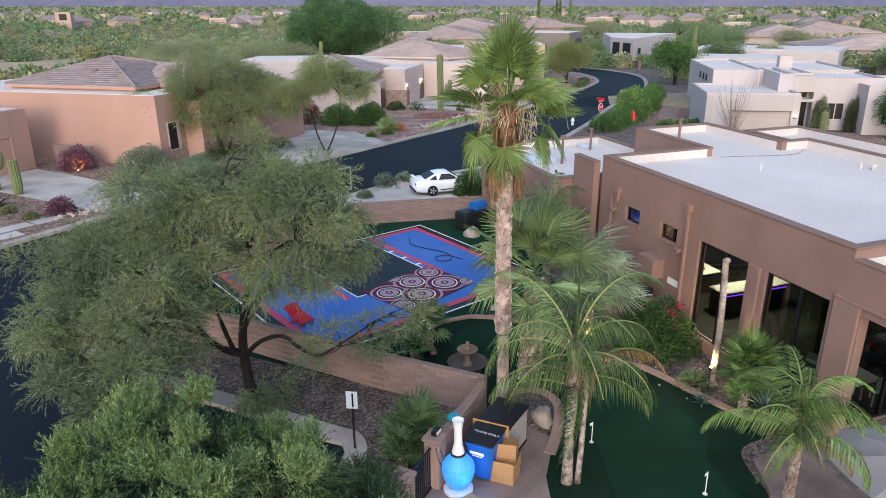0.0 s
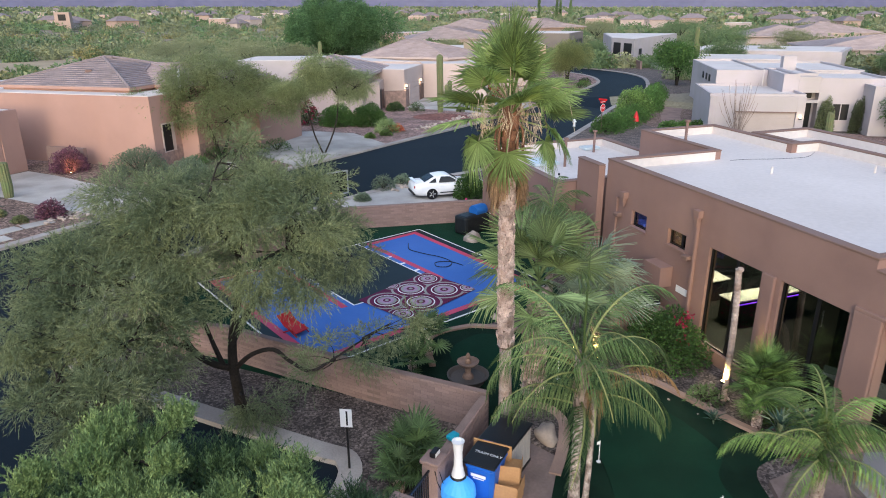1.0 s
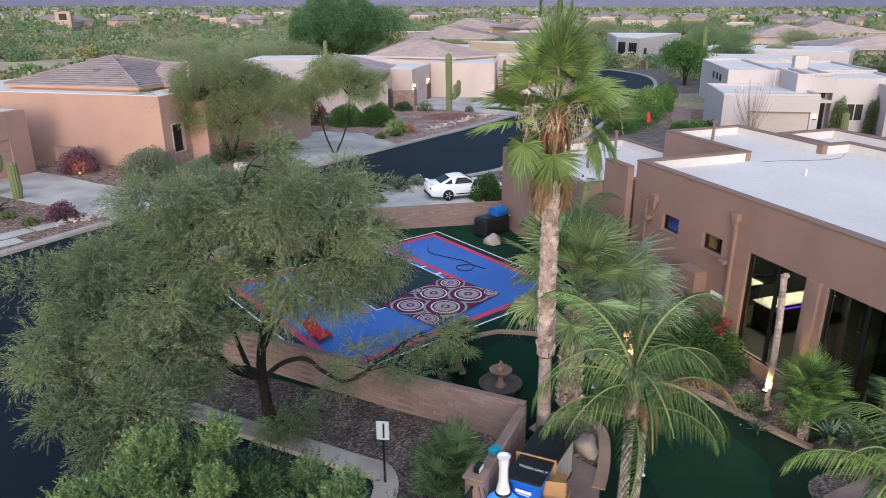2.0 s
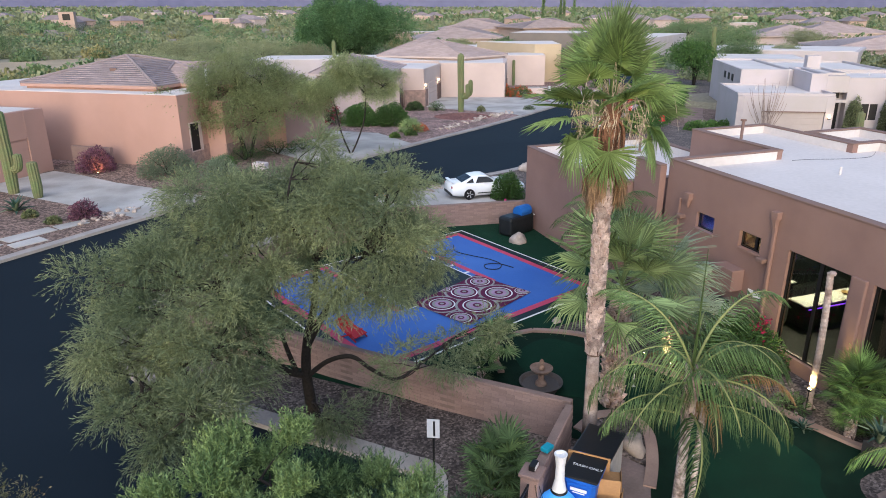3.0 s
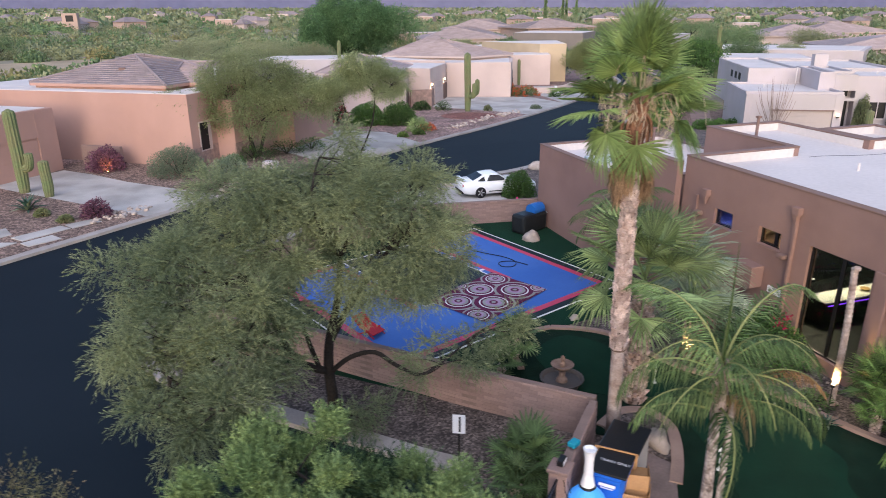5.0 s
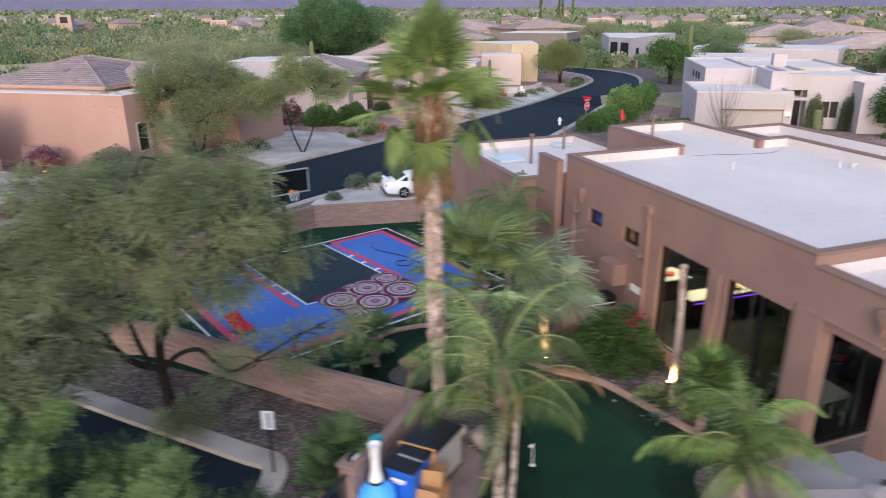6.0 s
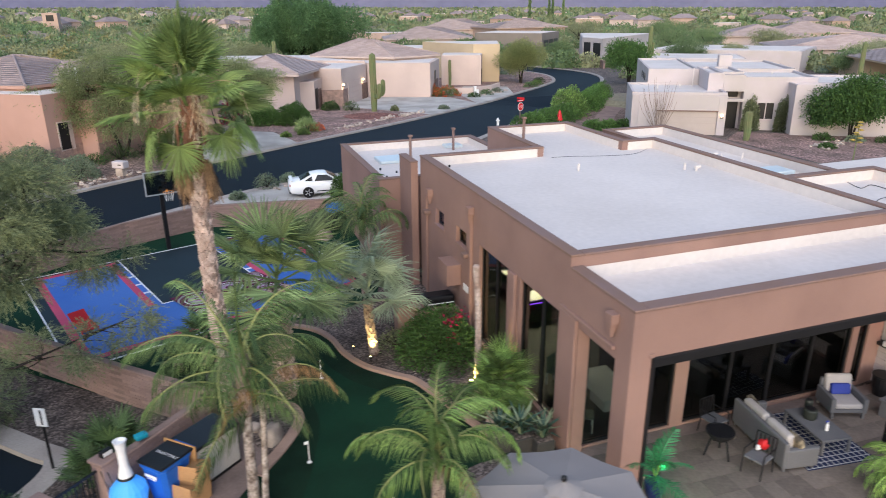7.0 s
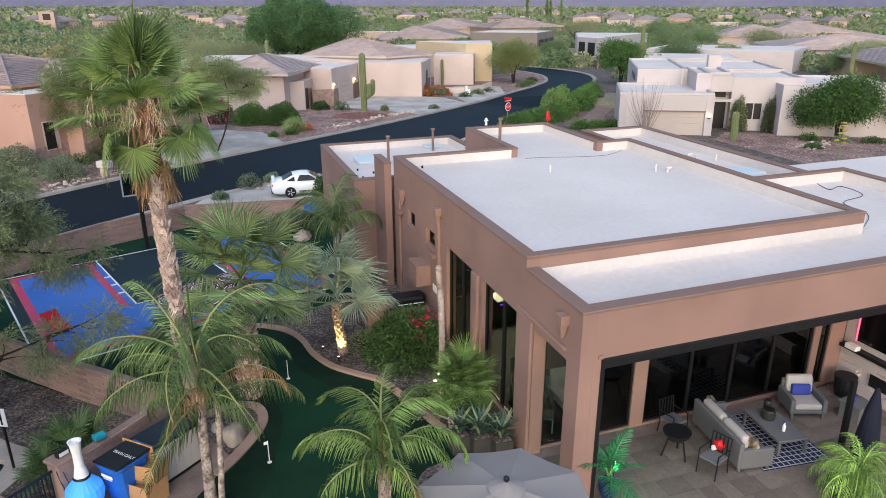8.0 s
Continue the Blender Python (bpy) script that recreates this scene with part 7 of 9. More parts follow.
def bush(x, y, rx, ry, h, mt, label, seed, n=2600, leaf=0.11, wide=0.05, name="shrub", group="", flowers=None, fn=0):
    rng = np.random.default_rng(seed)
    b = thing(name, x, y, 0, 0, label, "shrub", group)
    p, d = dome_points(rng, n, (0, 0, h * 0.12), (rx, ry, h * 0.92), 0.3)
    e = d + 0.8 * rand_dirs(rng, n)
    e /= np.linalg.norm(e, axis=1, keepdims=True)
    put("foliage", soup("foliage", leaves_at(rng, p, e, leaf, wide)), mt, b)
    bm = bmesh.new()
    for i in range(7):
        a = i * 0.9
        tube(bm, [(0, 0, -0.05), (rx * 0.3 * math.cos(a), ry * 0.3 * math.sin(a), h * 0.35), (rx * 0.6 * math.cos(a), ry * 0.6 * math.sin(a), h * 0.65)], [0.04, 0.03, 0.012], 5)
    part("woody_base", bm, "bark", b)
    if flowers:
        p, d = dome_points(rng, fn, (0, 0, h * 0.12), (rx * 1.03, ry * 1.03, h * 0.95), 0.06)
        k = rng.integers(0, max(3, fn // 14), fn)
        cen = p[:max(3, fn // 14)]
        p = cen[k] + rng.normal(0, 0.1, (fn, 3))
        put("blossom", soup("blossom", leaves_at(rng, p, rand_dirs(rng, fn), leaf * 1.1, leaf * 0.8)), flowers, b)["kind"] = "stuff"
    return b


bush(-5.4, 53.6, 2.0, 1.8, 2.2, "sage", "large rounded grey-green sage shrub", 1, 9000, 0.14, 0.05)
bush(-1.9, 50.6, 1.4, 1.3, 1.8, "sage", "rounded grey-green sage shrub", 2, 5000, 0.14, 0.05)
bush(12.1, 71.5, 1.9, 1.6, 2.4, "hedge", "clipped green hedge ball", 3, 9000, 0.16, 0.08, "hedge")
bush(15.1, 70.4, 1.9, 1.6, 2.4, "hedge", "clipped green hedge ball", 4, 9000, 0.16, 0.08, "hedge")
bush(20.4, 80.4, 1.1, 1.0, 1.1, "shrub", "small dark clipped shrub by the garage", 5, 1500, 0.16, 0.08)
bush(15.7, 65.4, 1.0, 0.9, 1.3, "fan_grey", "tuft of ornamental grass", 6, 1500, 0.5, 0.03)
bush(9.2, 73.5, 1.4, 1.3, 2.5, "shrub", "dark shrub covered with magenta flowers", 7, 2600, 0.15, 0.07, flowers="flower", fn=900)
bush(-10.5, 57.0, 1.3, 1.2, 1.9, "flower_pu", "purple-leaved shrub lit from below by a spotlight", 8, 3200, 0.16, 0.08)
bush(-9.3, 43.6, 0.8, 0.7, 1.1, "flower_pu", "low purple-brown shrub beside the kerb", 9, 1600, 0.15, 0.07)
bush(14.9, 39.3, 1.0, 0.75, 1.7, "shrub", "dark green shrub in front of the white car", 10, 5200, 0.13, 0.06)
bush(13.9, 17.5, 1.4, 1.3, 1.9, "shrub", "green shrub covered with crimson flowers", 11, 9000, 0.11, 0.05, flowers="flower", fn=110)
bush(43.8, 65.4, 2.1, 2.0, 3.4, "feather_b", "large round bright green shrub", 12, 6000, 0.2, 0.1)
for i in range(5):
    bush(47.5 + i * 1.7, 68.2 + i * 2.1, 1.5, 1.5, 2.5, "hedge", "dark green hedge beside the path", 20 + i, 2600, 0.2, 0.1, "hedge", "hedges")
for i in range(6):
    bush(35.0 + i * 1.5, 57.6 + i * 1.15, 1.5, 1.4, 1.8, "hedge", "clipped green hedge behind the house", 30 + i, 2400, 0.17, 0.09, "hedge", "hedges")
for i in range(6):
    bush(41.5 + i * 1.3, 56.2 - i * 0.5, 1.2, 1.0, 1.0, "hedge", "low clipped green hedge", 40 + i, 1500, 0.17, 0.09, "hedge", "low hedges")
for x, y, r in ((37.6, 88.9, 1.9), (36.0, 90.5, 1.2)):
    bush(x, y, r, r * 0.8, 1.4, "shrub", "low shrub with orange flowers", int(x * 3), 1500, 0.16, 0.08, flowers="flower_or", fn=700)
bush(54.4, 50.3, 0.9, 0.6, 3.4, "mesquite", "tall olive climbing shrub on the white wall", 50, 4200, 0.15, 0.08)
bush(56.7, 48.7, 0.9, 0.6, 3.5, "mesquite", "tall olive climbing shrub on the white wall", 51, 4200, 0.15, 0.08)
for i, (x, y, r, h, mt) in enumerate(((16.6, 65.6, 0.9, 0.8, "flower_or"), (13.5, 62.9, 0.5, 0.5, "feather_b"), (15.2, 63.6, 0.6, 0.6, "feather_b"), (-12.3, 44.8, 0.4, 0.45, "cactus"), (-10.8, 43.0, 0.4, 0.4, "cactus"), (22.6, 79.0, 1.0, 1.2, "shrub"), (27.2, 76.5, 0.5, 0.7, "cactus"),
                                     (56.6, 44.0, 0.9, 0.7, "shrub"), (58.5, 42.5, 0.8, 0.6, "sage"), (60.5, 41.2, 1.0, 0.6, "shrub"), (54.0, 41.0, 0.7, 0.5, "shrub"), (33.0, 76.0, 0.7, 0.5, "sage"), (40.5, 86.0, 0.9, 0.7, "shrub"), (43.0, 88.0, 1.0, 0.8, "shrub"), (45.5, 90.2, 0.9, 0.7, "sage"), (8.2, 41.0, 0.5, 0.5, "sage"), (10.2, 43.4, 0.8, 1.0, "sage"), (11.8, 44.3, 0.6, 0.7, "sage"), (53.0, 95.0, 1.2, 0.9, "shrub"), (55.5, 98.0, 1.0, 0.8, "feather_b"), (57.5, 101.5, 1.1, 0.9, "shrub"), (0.0, 57.2, 1.6, 1.2, "shrub"), (2.6, 58.6, 1.5, 1.3, "shrub"), (4.8, 60.0, 1.3, 1.1, "shrub"), (-1.6, 55.6, 1.0, 0.9, "shrub"))):
    bush(x, y, r, r * 0.9, h, mt, "small desert shrub on the gravel", 60 + i, 900, 0.13, 0.06, "shrub", "small shrubs")


def saguaro(x, y, h, r, arms, label):
    s = thing("saguaro_cactus", x, y, 0, 0, label, "cactus", "saguaro cacti")

    def column(pts, rad):
        bm = bmesh.new()
        n = 24
        P = smooth_line(pts, 6)
        for i, p in enumerate(P):
            d = (P[min(i + 1, len(P) - 1)] - P[max(i - 1, 0)]).normalized()
            u = d.cross(Vector((0.3, 0.9, 0.05))).normalized()
            w = d.cross(u)
            t = i / (len(P) - 1)
            q = rad * (0.8 + 0.2 * min(1, t * 4)) * (1 if t < 0.9 else math.sqrt(max(0.02, 1 - ((t - 0.9) / 0.1) ** 2)))
            ring = [bm.verts.new(p + (u * math.cos(a) + w * math.sin(a)) * q * (1.0 + (0.07 if k % 2 else -0.07))) for k, a in ((k, 2 * math.pi * k / n) for k in range(n))]
            if i:
                for k in range(n):
                    bm.faces.new((prev_ring[k], prev_ring[(k + 1) % n], ring[(k + 1) % n], ring[k]))
            prev_ring = ring
        bm.faces.new(prev_ring)
        return bm
    part("stem", column([(0, 0, -0.05), (0.03, 0, h * 0.35), (0.0, 0.02, h * 0.7), (0, 0, h)], r), "cactus", s)
    for a, z, out, top in arms:
        c, q = math.cos(radians(a)), math.sin(radians(a))
        part("arm", column([(c * r * 0.6, q * r * 0.6, z), (c * out * 0.8, q * out * 0.8, z + 0.05), (c * out, q * out, z + 0.45), (c * out, q * out, top)], r * 0.7), "cactus", s)
    return s


saguaro(-14.6, 51.4, 5.3, 0.36, [(-30, 1.6, 0.8, 2.6)], "tall ribbed saguaro cactus with one low arm")
saguaro(-12.85, 49.6, 2.3, 0.3, [], "short leaning ribbed saguaro cactus")
saguaro(24.9, 77.0, 6.5, 0.36, [(-20, 1.9, 1.1, 3.6), (-60, 1.7, 1.0, 3.2)], "tall ribbed saguaro cactus with two arms")
saguaro(42.6, 102.4, 3.9, 0.22, [], "slim saguaro cactus by a house")
saguaro(50.6, 46.2, 2.5, 0.28, [], "slim saguaro cactus by the white house")
saguaro(74.0, 96.0, 8.5, 0.3, [(30, 4, 1.0, 6)], "tall slender saguaro cactus")
saguaro(80.5, 62.5, 7.0, 0.25, [], "tall slender saguaro cactus leaning")
saguaro(17.5, 118.0, 6.8, 0.3, [], "tall saguaro cactus behind the houses")


def small_tree(x, y, h, w, mt, seed, label="bushy desert tree with small leaves", n=3000, leaf=0.16, wide=0.07, group="neighbourhood trees", name="tree", z=0.0, stemless=False):
    rng = random.Random(seed)
    nr = np.random.default_rng(seed)
    t = thing(name, x, y, z, 0, label, "tree", group)
    bm = bmesh.new()
    cl = []
    k = 7
    for i in range(k):
        a = i * 2.4 + rng.uniform(-0.3, 0.3)
        r = w * 0.5 * rng.uniform(0.3, 0.62) if i else 0
        zc = h * (rng.uniform(0.5, 0.72) if i else 0.74)
        cl.append(((r * math.cos(a), r * math.sin(a), zc), (w * rng.uniform(0.2, 0.3), w * rng.uniform(0.2, 0.3), h * rng.uniform(0.2, 0.28))))
    tr = max(0.07, h * 0.022)
    for i in range(3):
        a = i * 2.1 + seed
        tube(bm, [(0.1 * math.cos(a), 0.1 * math.sin(a), -0.1), (0.25 * math.cos(a), 0.25 * math.sin(a), h * 0.2), (0.5 * math.cos(a) + 0.2, 0.5 * math.sin(a), h * 0.42)], [tr, tr * 0.8, tr * 0.6], 6)
    P, E = [], []
    for c, r in cl:
        tube(bm, [(0.2 * c[0], 0.2 * c[1], h * 0.3), (0.6 * c[0], 0.6 * c[1], c[2] * 0.8), c], [tr * 0.6, tr * 0.4, tr * 0.2], 5)
        m = n // k
        d = rand_dirs(nr, m)
        q = np.array(c) + d * nr.uniform(0.2, 1, (m, 1)) ** 0.4 * np.array(r) * (1 + 0.25 * np.sin(d[:, :1] * 5 + seed))
        e = d * 0.6 + 0.7 * rand_dirs(nr, m)
        P.append(q)
        E.append(e / np.linalg.norm(e, axis=1, keepdims=True))
    part("trunk", bm, "bark", t)
    put("crown", soup("crown", sprays(nr, np.concatenate(P), np.concatenate(E), 4, leaf * 3, leaf, wide)), mt, t)
    return t


tree("mesquite_tree", 0.2, 58.2, "wide mesquite street tree with olive leaves", [(-1.6, 0, 5.6, 2.8, 2.2, 1.6), (1.4, 0.2, 6.2, 2.8, 2.2, 1.6), (4.6, -0.4, 4.2, 1.8, 1.5, 1.2), (0.6, -1.6, 3.0, 2.2, 1.4, 0.9), (-3.6, -0.3, 4.6, 2.0, 1.8, 1.2), (3.6, 0, 5.3, 1.8, 1.8, 1.1), (0.2, -1.2, 4.4, 2.3, 1.5, 1.0), (-0.4, 0.4, 7.2, 2.0, 1.6, 0.9), (-3.2, -0.8, 3.1, 1.5, 1.3, 0.8), (2.6, -1.2, 3.9, 1.4, 1.2, 0.8)], "street_leaf", 61, 10500, 0.75, 0.17, 0.05, 0.24,
     stems=[([(0, 0, -0.1), (-0.3, 0, 1.4), (-0.9, 0, 3.2)], [0.17, 0.14, 0.09]), ([(0.2, 0, -0.1), (0.7, 0, 1.5), (1.2, 0, 3.4)], [0.15, 0.12, 0.08])], per=7, group="street trees")
tree("mesquite_tree", 8.3, 57.2, "flat-topped mesquite tree leaning on two thin trunks", [(-1.4, 0, 5.8, 1.9, 1.8, 0.9), (1.2, 0, 6.1, 2.2, 1.8, 0.9), (3.2, 0.2, 5.4, 1.7, 1.6, 0.8), (-3.0, 0, 5.2, 1.5, 1.5, 0.8), (0.2, -0.8, 6.9, 1.7, 1.4, 0.6), (2.2, -0.6, 4.7, 1.2, 1.1, 0.5), (-1.6, -0.8, 4.5, 1.1, 1.0, 0.5)], "street_leaf", 62, 7500, 0.7, 0.16, 0.048, 0.2,
     stems=[([(0, 0, -0.1), (-0.6, 0, 1.5), (-0.9, 0, 3.0), (-1.2, 0, 4.6)], [0.075, 0.065, 0.055, 0.04]), ([(0.1, 0, -0.1), (0.8, 0, 1.3), (1.3, 0, 2.8), (1.5, 0, 4.6)], [0.075, 0.065, 0.055, 0.04])], per=7, group="street trees")
small_tree(26.3, 160.0, 18.5, 25.0, "big_leaf", 3, "huge dark green spreading tree", 34000, 0.38, 0.2, z=-3.5)
small_tree(68.0, 92.0, 6.8, 7.5, "shrub", 4, "leafy green street tree", 3500, 0.25, 0.13)
small_tree(59.0, 43.4, 5.3, 6.2, "shrub", 5, "dense dark green tree before the white house", 9000, 0.17, 0.1)
small_tree(65.6, 42.4, 5.0, 5.8, "shrub", 6, "dense dark green tree before the white house", 6000, 0.2, 0.1)
small_tree(54.3, 101.5, 7.0, 8.8, "palo_leaf", 7, "airy palo verde tree by the bend", 8000, 0.2, 0.08)
for i, (x, y, h, w, mt) in enumerate(((92, 110, 5.5, 8, "far_dark"), (118, 150, 7.5, 12, "far_dark"), (104, 112, 4.5, 7, "far_leaf"), (144, 171, 6.5, 12, "far_dark"), (152, 155, 6.0, 12, "far_leaf"), (122, 96, 5.5, 12, "far_leaf"), (108, 88, 4.5, 8, "far_dark"), (170, 230, 8, 18, "far_dark"), (140, 240, 8, 20, "far_leaf"), (118, 214, 6, 12, "far_dark"), (72, 176, 4.5, 9, "far_dark"), (64, 188, 4, 10, "far_leaf"), (84, 214, 5, 10, "far_dark"), (36, 134, 4.5, 8, "far_leaf"), (16, 136, 6, 9, "far_leaf"), (0, 108, 6, 12, "far_leaf"), (-8, 118, 5.5, 12, "far_leaf"), (8, 142, 7, 14, "far_leaf"), (-8, 150, 6.5, 14, "far_leaf"), (-58, 226, 7, 16, "far_dark"), (-4, 172, 7, 16, "far_leaf"), (-30, 72, 6.5, 7, "far_dark"), (-26, 62, 5.5, 6, "far_dark"), (-52, 120, 6, 12, "far_leaf"), (-62, 150, 7, 15, "far_dark"), (80, 138, 5, 7, "far_dark"), (88, 152, 3.0, 6, "far_leaf"), (56, 132, 4.5, 9, "far_leaf"), (-30, 104, 3.0, 8, "sage"))):
    near = math.hypot(x, y) < 175
    small_tree(x, y, h, w, mt, 100 + i, "bushy desert tree among the houses", 4200 if near else 1800, 0.19 if near else 0.3, 0.1 if near else 0.16, z=terrain(x, y) + 0.1)

# far scrub: one sheet of countless clumps
def scrub(n, k, d0, d1, size, seed, mt, leafy=0.5, az0=-24, az1=64):
    rng = np.random.default_rng(seed)
    d = np.exp(rng.uniform(np.log(d0), np.log(d1), n))
    a = np.radians(rng.uniform(az0, az1, n))
    x, y = d * np.sin(a), d * np.cos(a)
    keep = np.ones(n, bool)
    for hx, hy, hr in ((28, 95, 24), (46, 110, 14), (64, 60, 26), (102, 115, 16), (100, 75, 22), (145, 120, 24), (92, 182, 20), (110, 160, 20), (14, 88, 18), (60, 90, 16), (70, 112, 12), (62, 130, 10), (70, 212, 18), (102, 274, 20), (120, 245, 24), (52, 156, 15), (18, 122, 14), (167, 177, 18), (198, 192, 20)):
        keep &= (x - hx) ** 2 + (y - hy) ** 2 > hr * hr
    keep &= ~((x > -82) & (x < -15) & (y > 138) & (y < 205 + 0.3 * (x + 60)) & (rng.random(n) > 0.06))
    keep &= (y > 100) | (x > 90)
    x, y, d = x[keep], y[keep], d[keep]
    n = len(x)
    s = size * rng.uniform(0.5, 1.4, n) * np.clip(d / 400, 1, 3.2) ** 0.55
    z = np.array([terrain(p, q) for p, q in zip(x, y)])
    dirs = rand_dirs(rng, n * k).reshape(n, k, 3)
    dirs[:, :, 2] = np.abs(dirs[:, :, 2])
    P = np.stack([x, y, z], 1)[:, None, :] + dirs * (s[:, None, None] * rng.uniform(0.55, 1.0, (n, k, 1))) * np.array([1.15, 1.15, 0.95])
    E = (dirs + 0.9 * rand_dirs(rng, n * k).reshape(n, k, 3)).reshape(-1, 3)
    E /= np.linalg.norm(E, axis=1, keepdims=True)
    S = np.repeat(s, k)[:, None]
    Q = P.reshape(-1, 3)
    side = np.cross(E, rand_dirs(rng, n * k))
    side /= np.linalg.norm(side, axis=1, keepdims=True)
    L, W = S * leafy, S * leafy * 0.6
    V = np.stack([Q - E * L * 0.4, Q + side * W, Q + E * L, Q - side * W], 1)
    # a rough inner mass, so that no crown is see-through
    ang = np.linspace(0, 2 * math.pi, 8)[:-1]
    core = []
    for z0, r0, z1, r1 in ((0.0, 0.62, 0.35, 0.62), (0.35, 0.62, 0.58, 0.3), (0.58, 0.3, 0.62, 0.02)):
        for a0, a1 in zip(ang, np.roll(ang, -1)):
            core.append([(math.cos(a0) * r0, math.sin(a0) * r0, z0), (math.cos(a1) * r0, math.sin(a1) * r0, z0), (math.cos(a1) * r1, math.sin(a1) * r1, z1), (math.cos(a0) * r1, math.sin(a0) * r1, z1)])
    core = np.array(core)
    wob = rng.uniform(0.8, 1.0, (n, 1, 1, 1))
    W4 = (np.stack([x, y, z], 1)[:, None, None, :] + core[None] * wob * s[:, None, None, None]).reshape(-1, 4, 3)
    V = np.concatenate([V, W4])
    ob = put("scrub", soup("scrub", V), mt)
    return tagged(ob, "countless olive desert scrub and trees to the horizon", "scrub", kind="stuff")


scrub(500, 440, 95, 240, 3.2, 1, "far_leaf", 0.115)
scrub(230, 440, 105, 240, 3.5, 2, "far_dark", 0.115)
scrub(150, 420, 95, 260, 2.9, 8, "far_gold", 0.115)
scrub(950, 120, 230, 480, 3.5, 6, "far_leaf", 0.14)
scrub(420, 120, 230, 480, 3.8, 7, "far_dark", 0.14)
scrub(300, 80, 230, 520, 2.6, 9, "far_gold", 0.19)
scrub(4600, 12, 450, 2600, 3.6, 3, "far_leaf", 0.45)
scrub(1800, 12, 450, 2600, 3.6, 4, "far_dark", 0.45)
scrub(320, 200, 95, 300, 1.6, 5, "sage", 0.12)

# far suburbs: hundreds of small houses
rng = random.Random(9)
for mt, share, lab in (("pinkbeige", 0, "countless pale houses far out on the plain"), (PEACH, 1, "countless peach houses far out on the plain"), ("tile", 2, "brown tile roofs far out on the plain"), ("roof", 3, "white flat roofs far out on the plain")):
    bm = bmesh.new()
    r2 = random.Random(100)
    for i in range(330):
        d = math.exp(r2.uniform(math.log(420), math.log(2800)))
        a = radians(r2.uniform(-22, 62))
        x, y, w, l, h, rot, kind = d * math.sin(a), d * math.cos(a), r2.uniform(5, 9), r2.uniform(8, 13), r2.uniform(3.0, 5.0), r2.uniform(0, 180), r2.random()
        z = terrain(x, y)
        m = pose(x, y, z, 0, 0, rot)
        wallm = 0 if r2.random() < 0.55 else 1
        if wallm == share:
            box(bm, -w, w, -l / 2, l / 2, -1, h, m=m)
        flat = kind < 0.4
        if share == 3 and flat:
            box(bm, -w * 0.95, w * 0.95, -l * 0.48, l * 0.48, h, h + 0.25, m=m)
        if share == 2 and not flat:
            vs = [bm.verts.new(m @ Vector(v)) for v in ((-w - 0.6, -l / 2 - 0.6, h), (w + 0.6, -l / 2 - 0.6, h), (w + 0.6, l / 2 + 0.6, h), (-w - 0.6, l / 2 + 0.6, h), (-w * 0.4, 0, h + 2.6), (w * 0.4, 0, h + 2.6))]
            for fc in ((0, 1, 5, 4), (1, 2, 5), (2, 3, 4, 5), (3, 0, 4)):
                bm.faces.new([vs[k] for k in fc])
    tagged(part("far_houses", bm, mt), lab, "houses", kind="stuff")
for i, (x, y, h) in enumerate(((205, 425, 27), (246, 480, 20), (252, 486, 18), (268, 500, 24))):
    c = thing("cypress_tree", x, y, terrain(x, y), 0, "slim dark column-shaped cypress tree", "tree", "cypress trees")
    nr = np.random.default_rng(i)
    n = 700
    t = nr.uniform(0, 1, n)
    a = nr.uniform(0, 6.28, n)
    r = 1.1 * (1 - t) ** 0.5 * nr.uniform(0.4, 1, n)
    Pq = np.stack([r * np.cos(a), r * np.sin(a), t * h], 1)
    put("crown", soup("crown", leaves_at(nr, Pq, rand_dirs(nr, n) * 0.4 + np.array([0, 0, 1]), 1.6, 0.6)), "far_dark", c)
    part("trunk", tube(bmesh.new(), [(0, 0, -0.5), (0, 0, h * 0.8)], 0.3, 6), "bark", c)


# ---- street furniture and car ----
car = thing("car", 12.6, 40.6, -0.0, -2, "white two-door sports coupe parked on the driveway", "car")
PAINT = mat("car_white", (0.80, 0.81, 0.83), 0.25, 0.01, 0.5, 3, 0.0, 0, None, 0, 0.5)
DARK = mat("car_glass", (0.01, 0.012, 0.015), 0.08, 0.02, 1, 5, 0.0, 0, None, 0, 0.6)
# stations along the car: x, half width, sill z, belt z
S = [(-1.1, 0.72, 0.42, 0.86), (-0.98, 0.84, 0.30, 0.96), (-0.6, 0.91, 0.24, 1.0), (0.0, 0.94, 0.22, 1.0), (0.8, 0.93, 0.22, 0.95), (1.6, 0.93, 0.22, 0.93), (2.2, 0.93, 0.22, 0.92), (2.8, 0.92, 0.24, 0.88), (3.3, 0.88, 0.28, 0.80), (3.62, 0.76, 0.36, 0.68)]
bm = bmesh.new()
rings = []
for x, w, z0, z1 in S:
    prof = [(-w * 0.92, z0), (-w, z0 + 0.12), (-w, (z0 + z1) / 2), (-w * 0.97, z1 - 0.1), (-w * 0.86, z1), (0, z1 + 0.05), (w * 0.86, z1), (w * 0.97, z1 - 0.1), (w, (z0 + z1) / 2), (w, z0 + 0.12), (w * 0.92, z0)]
    rings.append([bm.verts.new((x, y, z)) for y, z in prof])
for a, b in zip(rings, rings[1:]):
    for k in range(11):
        bm.faces.new((a[k], a[(k + 1) % 11], b[(k + 1) % 11], b[k]))
bm.faces.new(rings[0]), bm.faces.new(rings[-1])
bmesh.ops.recalc_face_normals(bm, faces=bm.faces)
part("body", bm, PAINT, car, smooth=True)
bm = bmesh.new()
rings = []
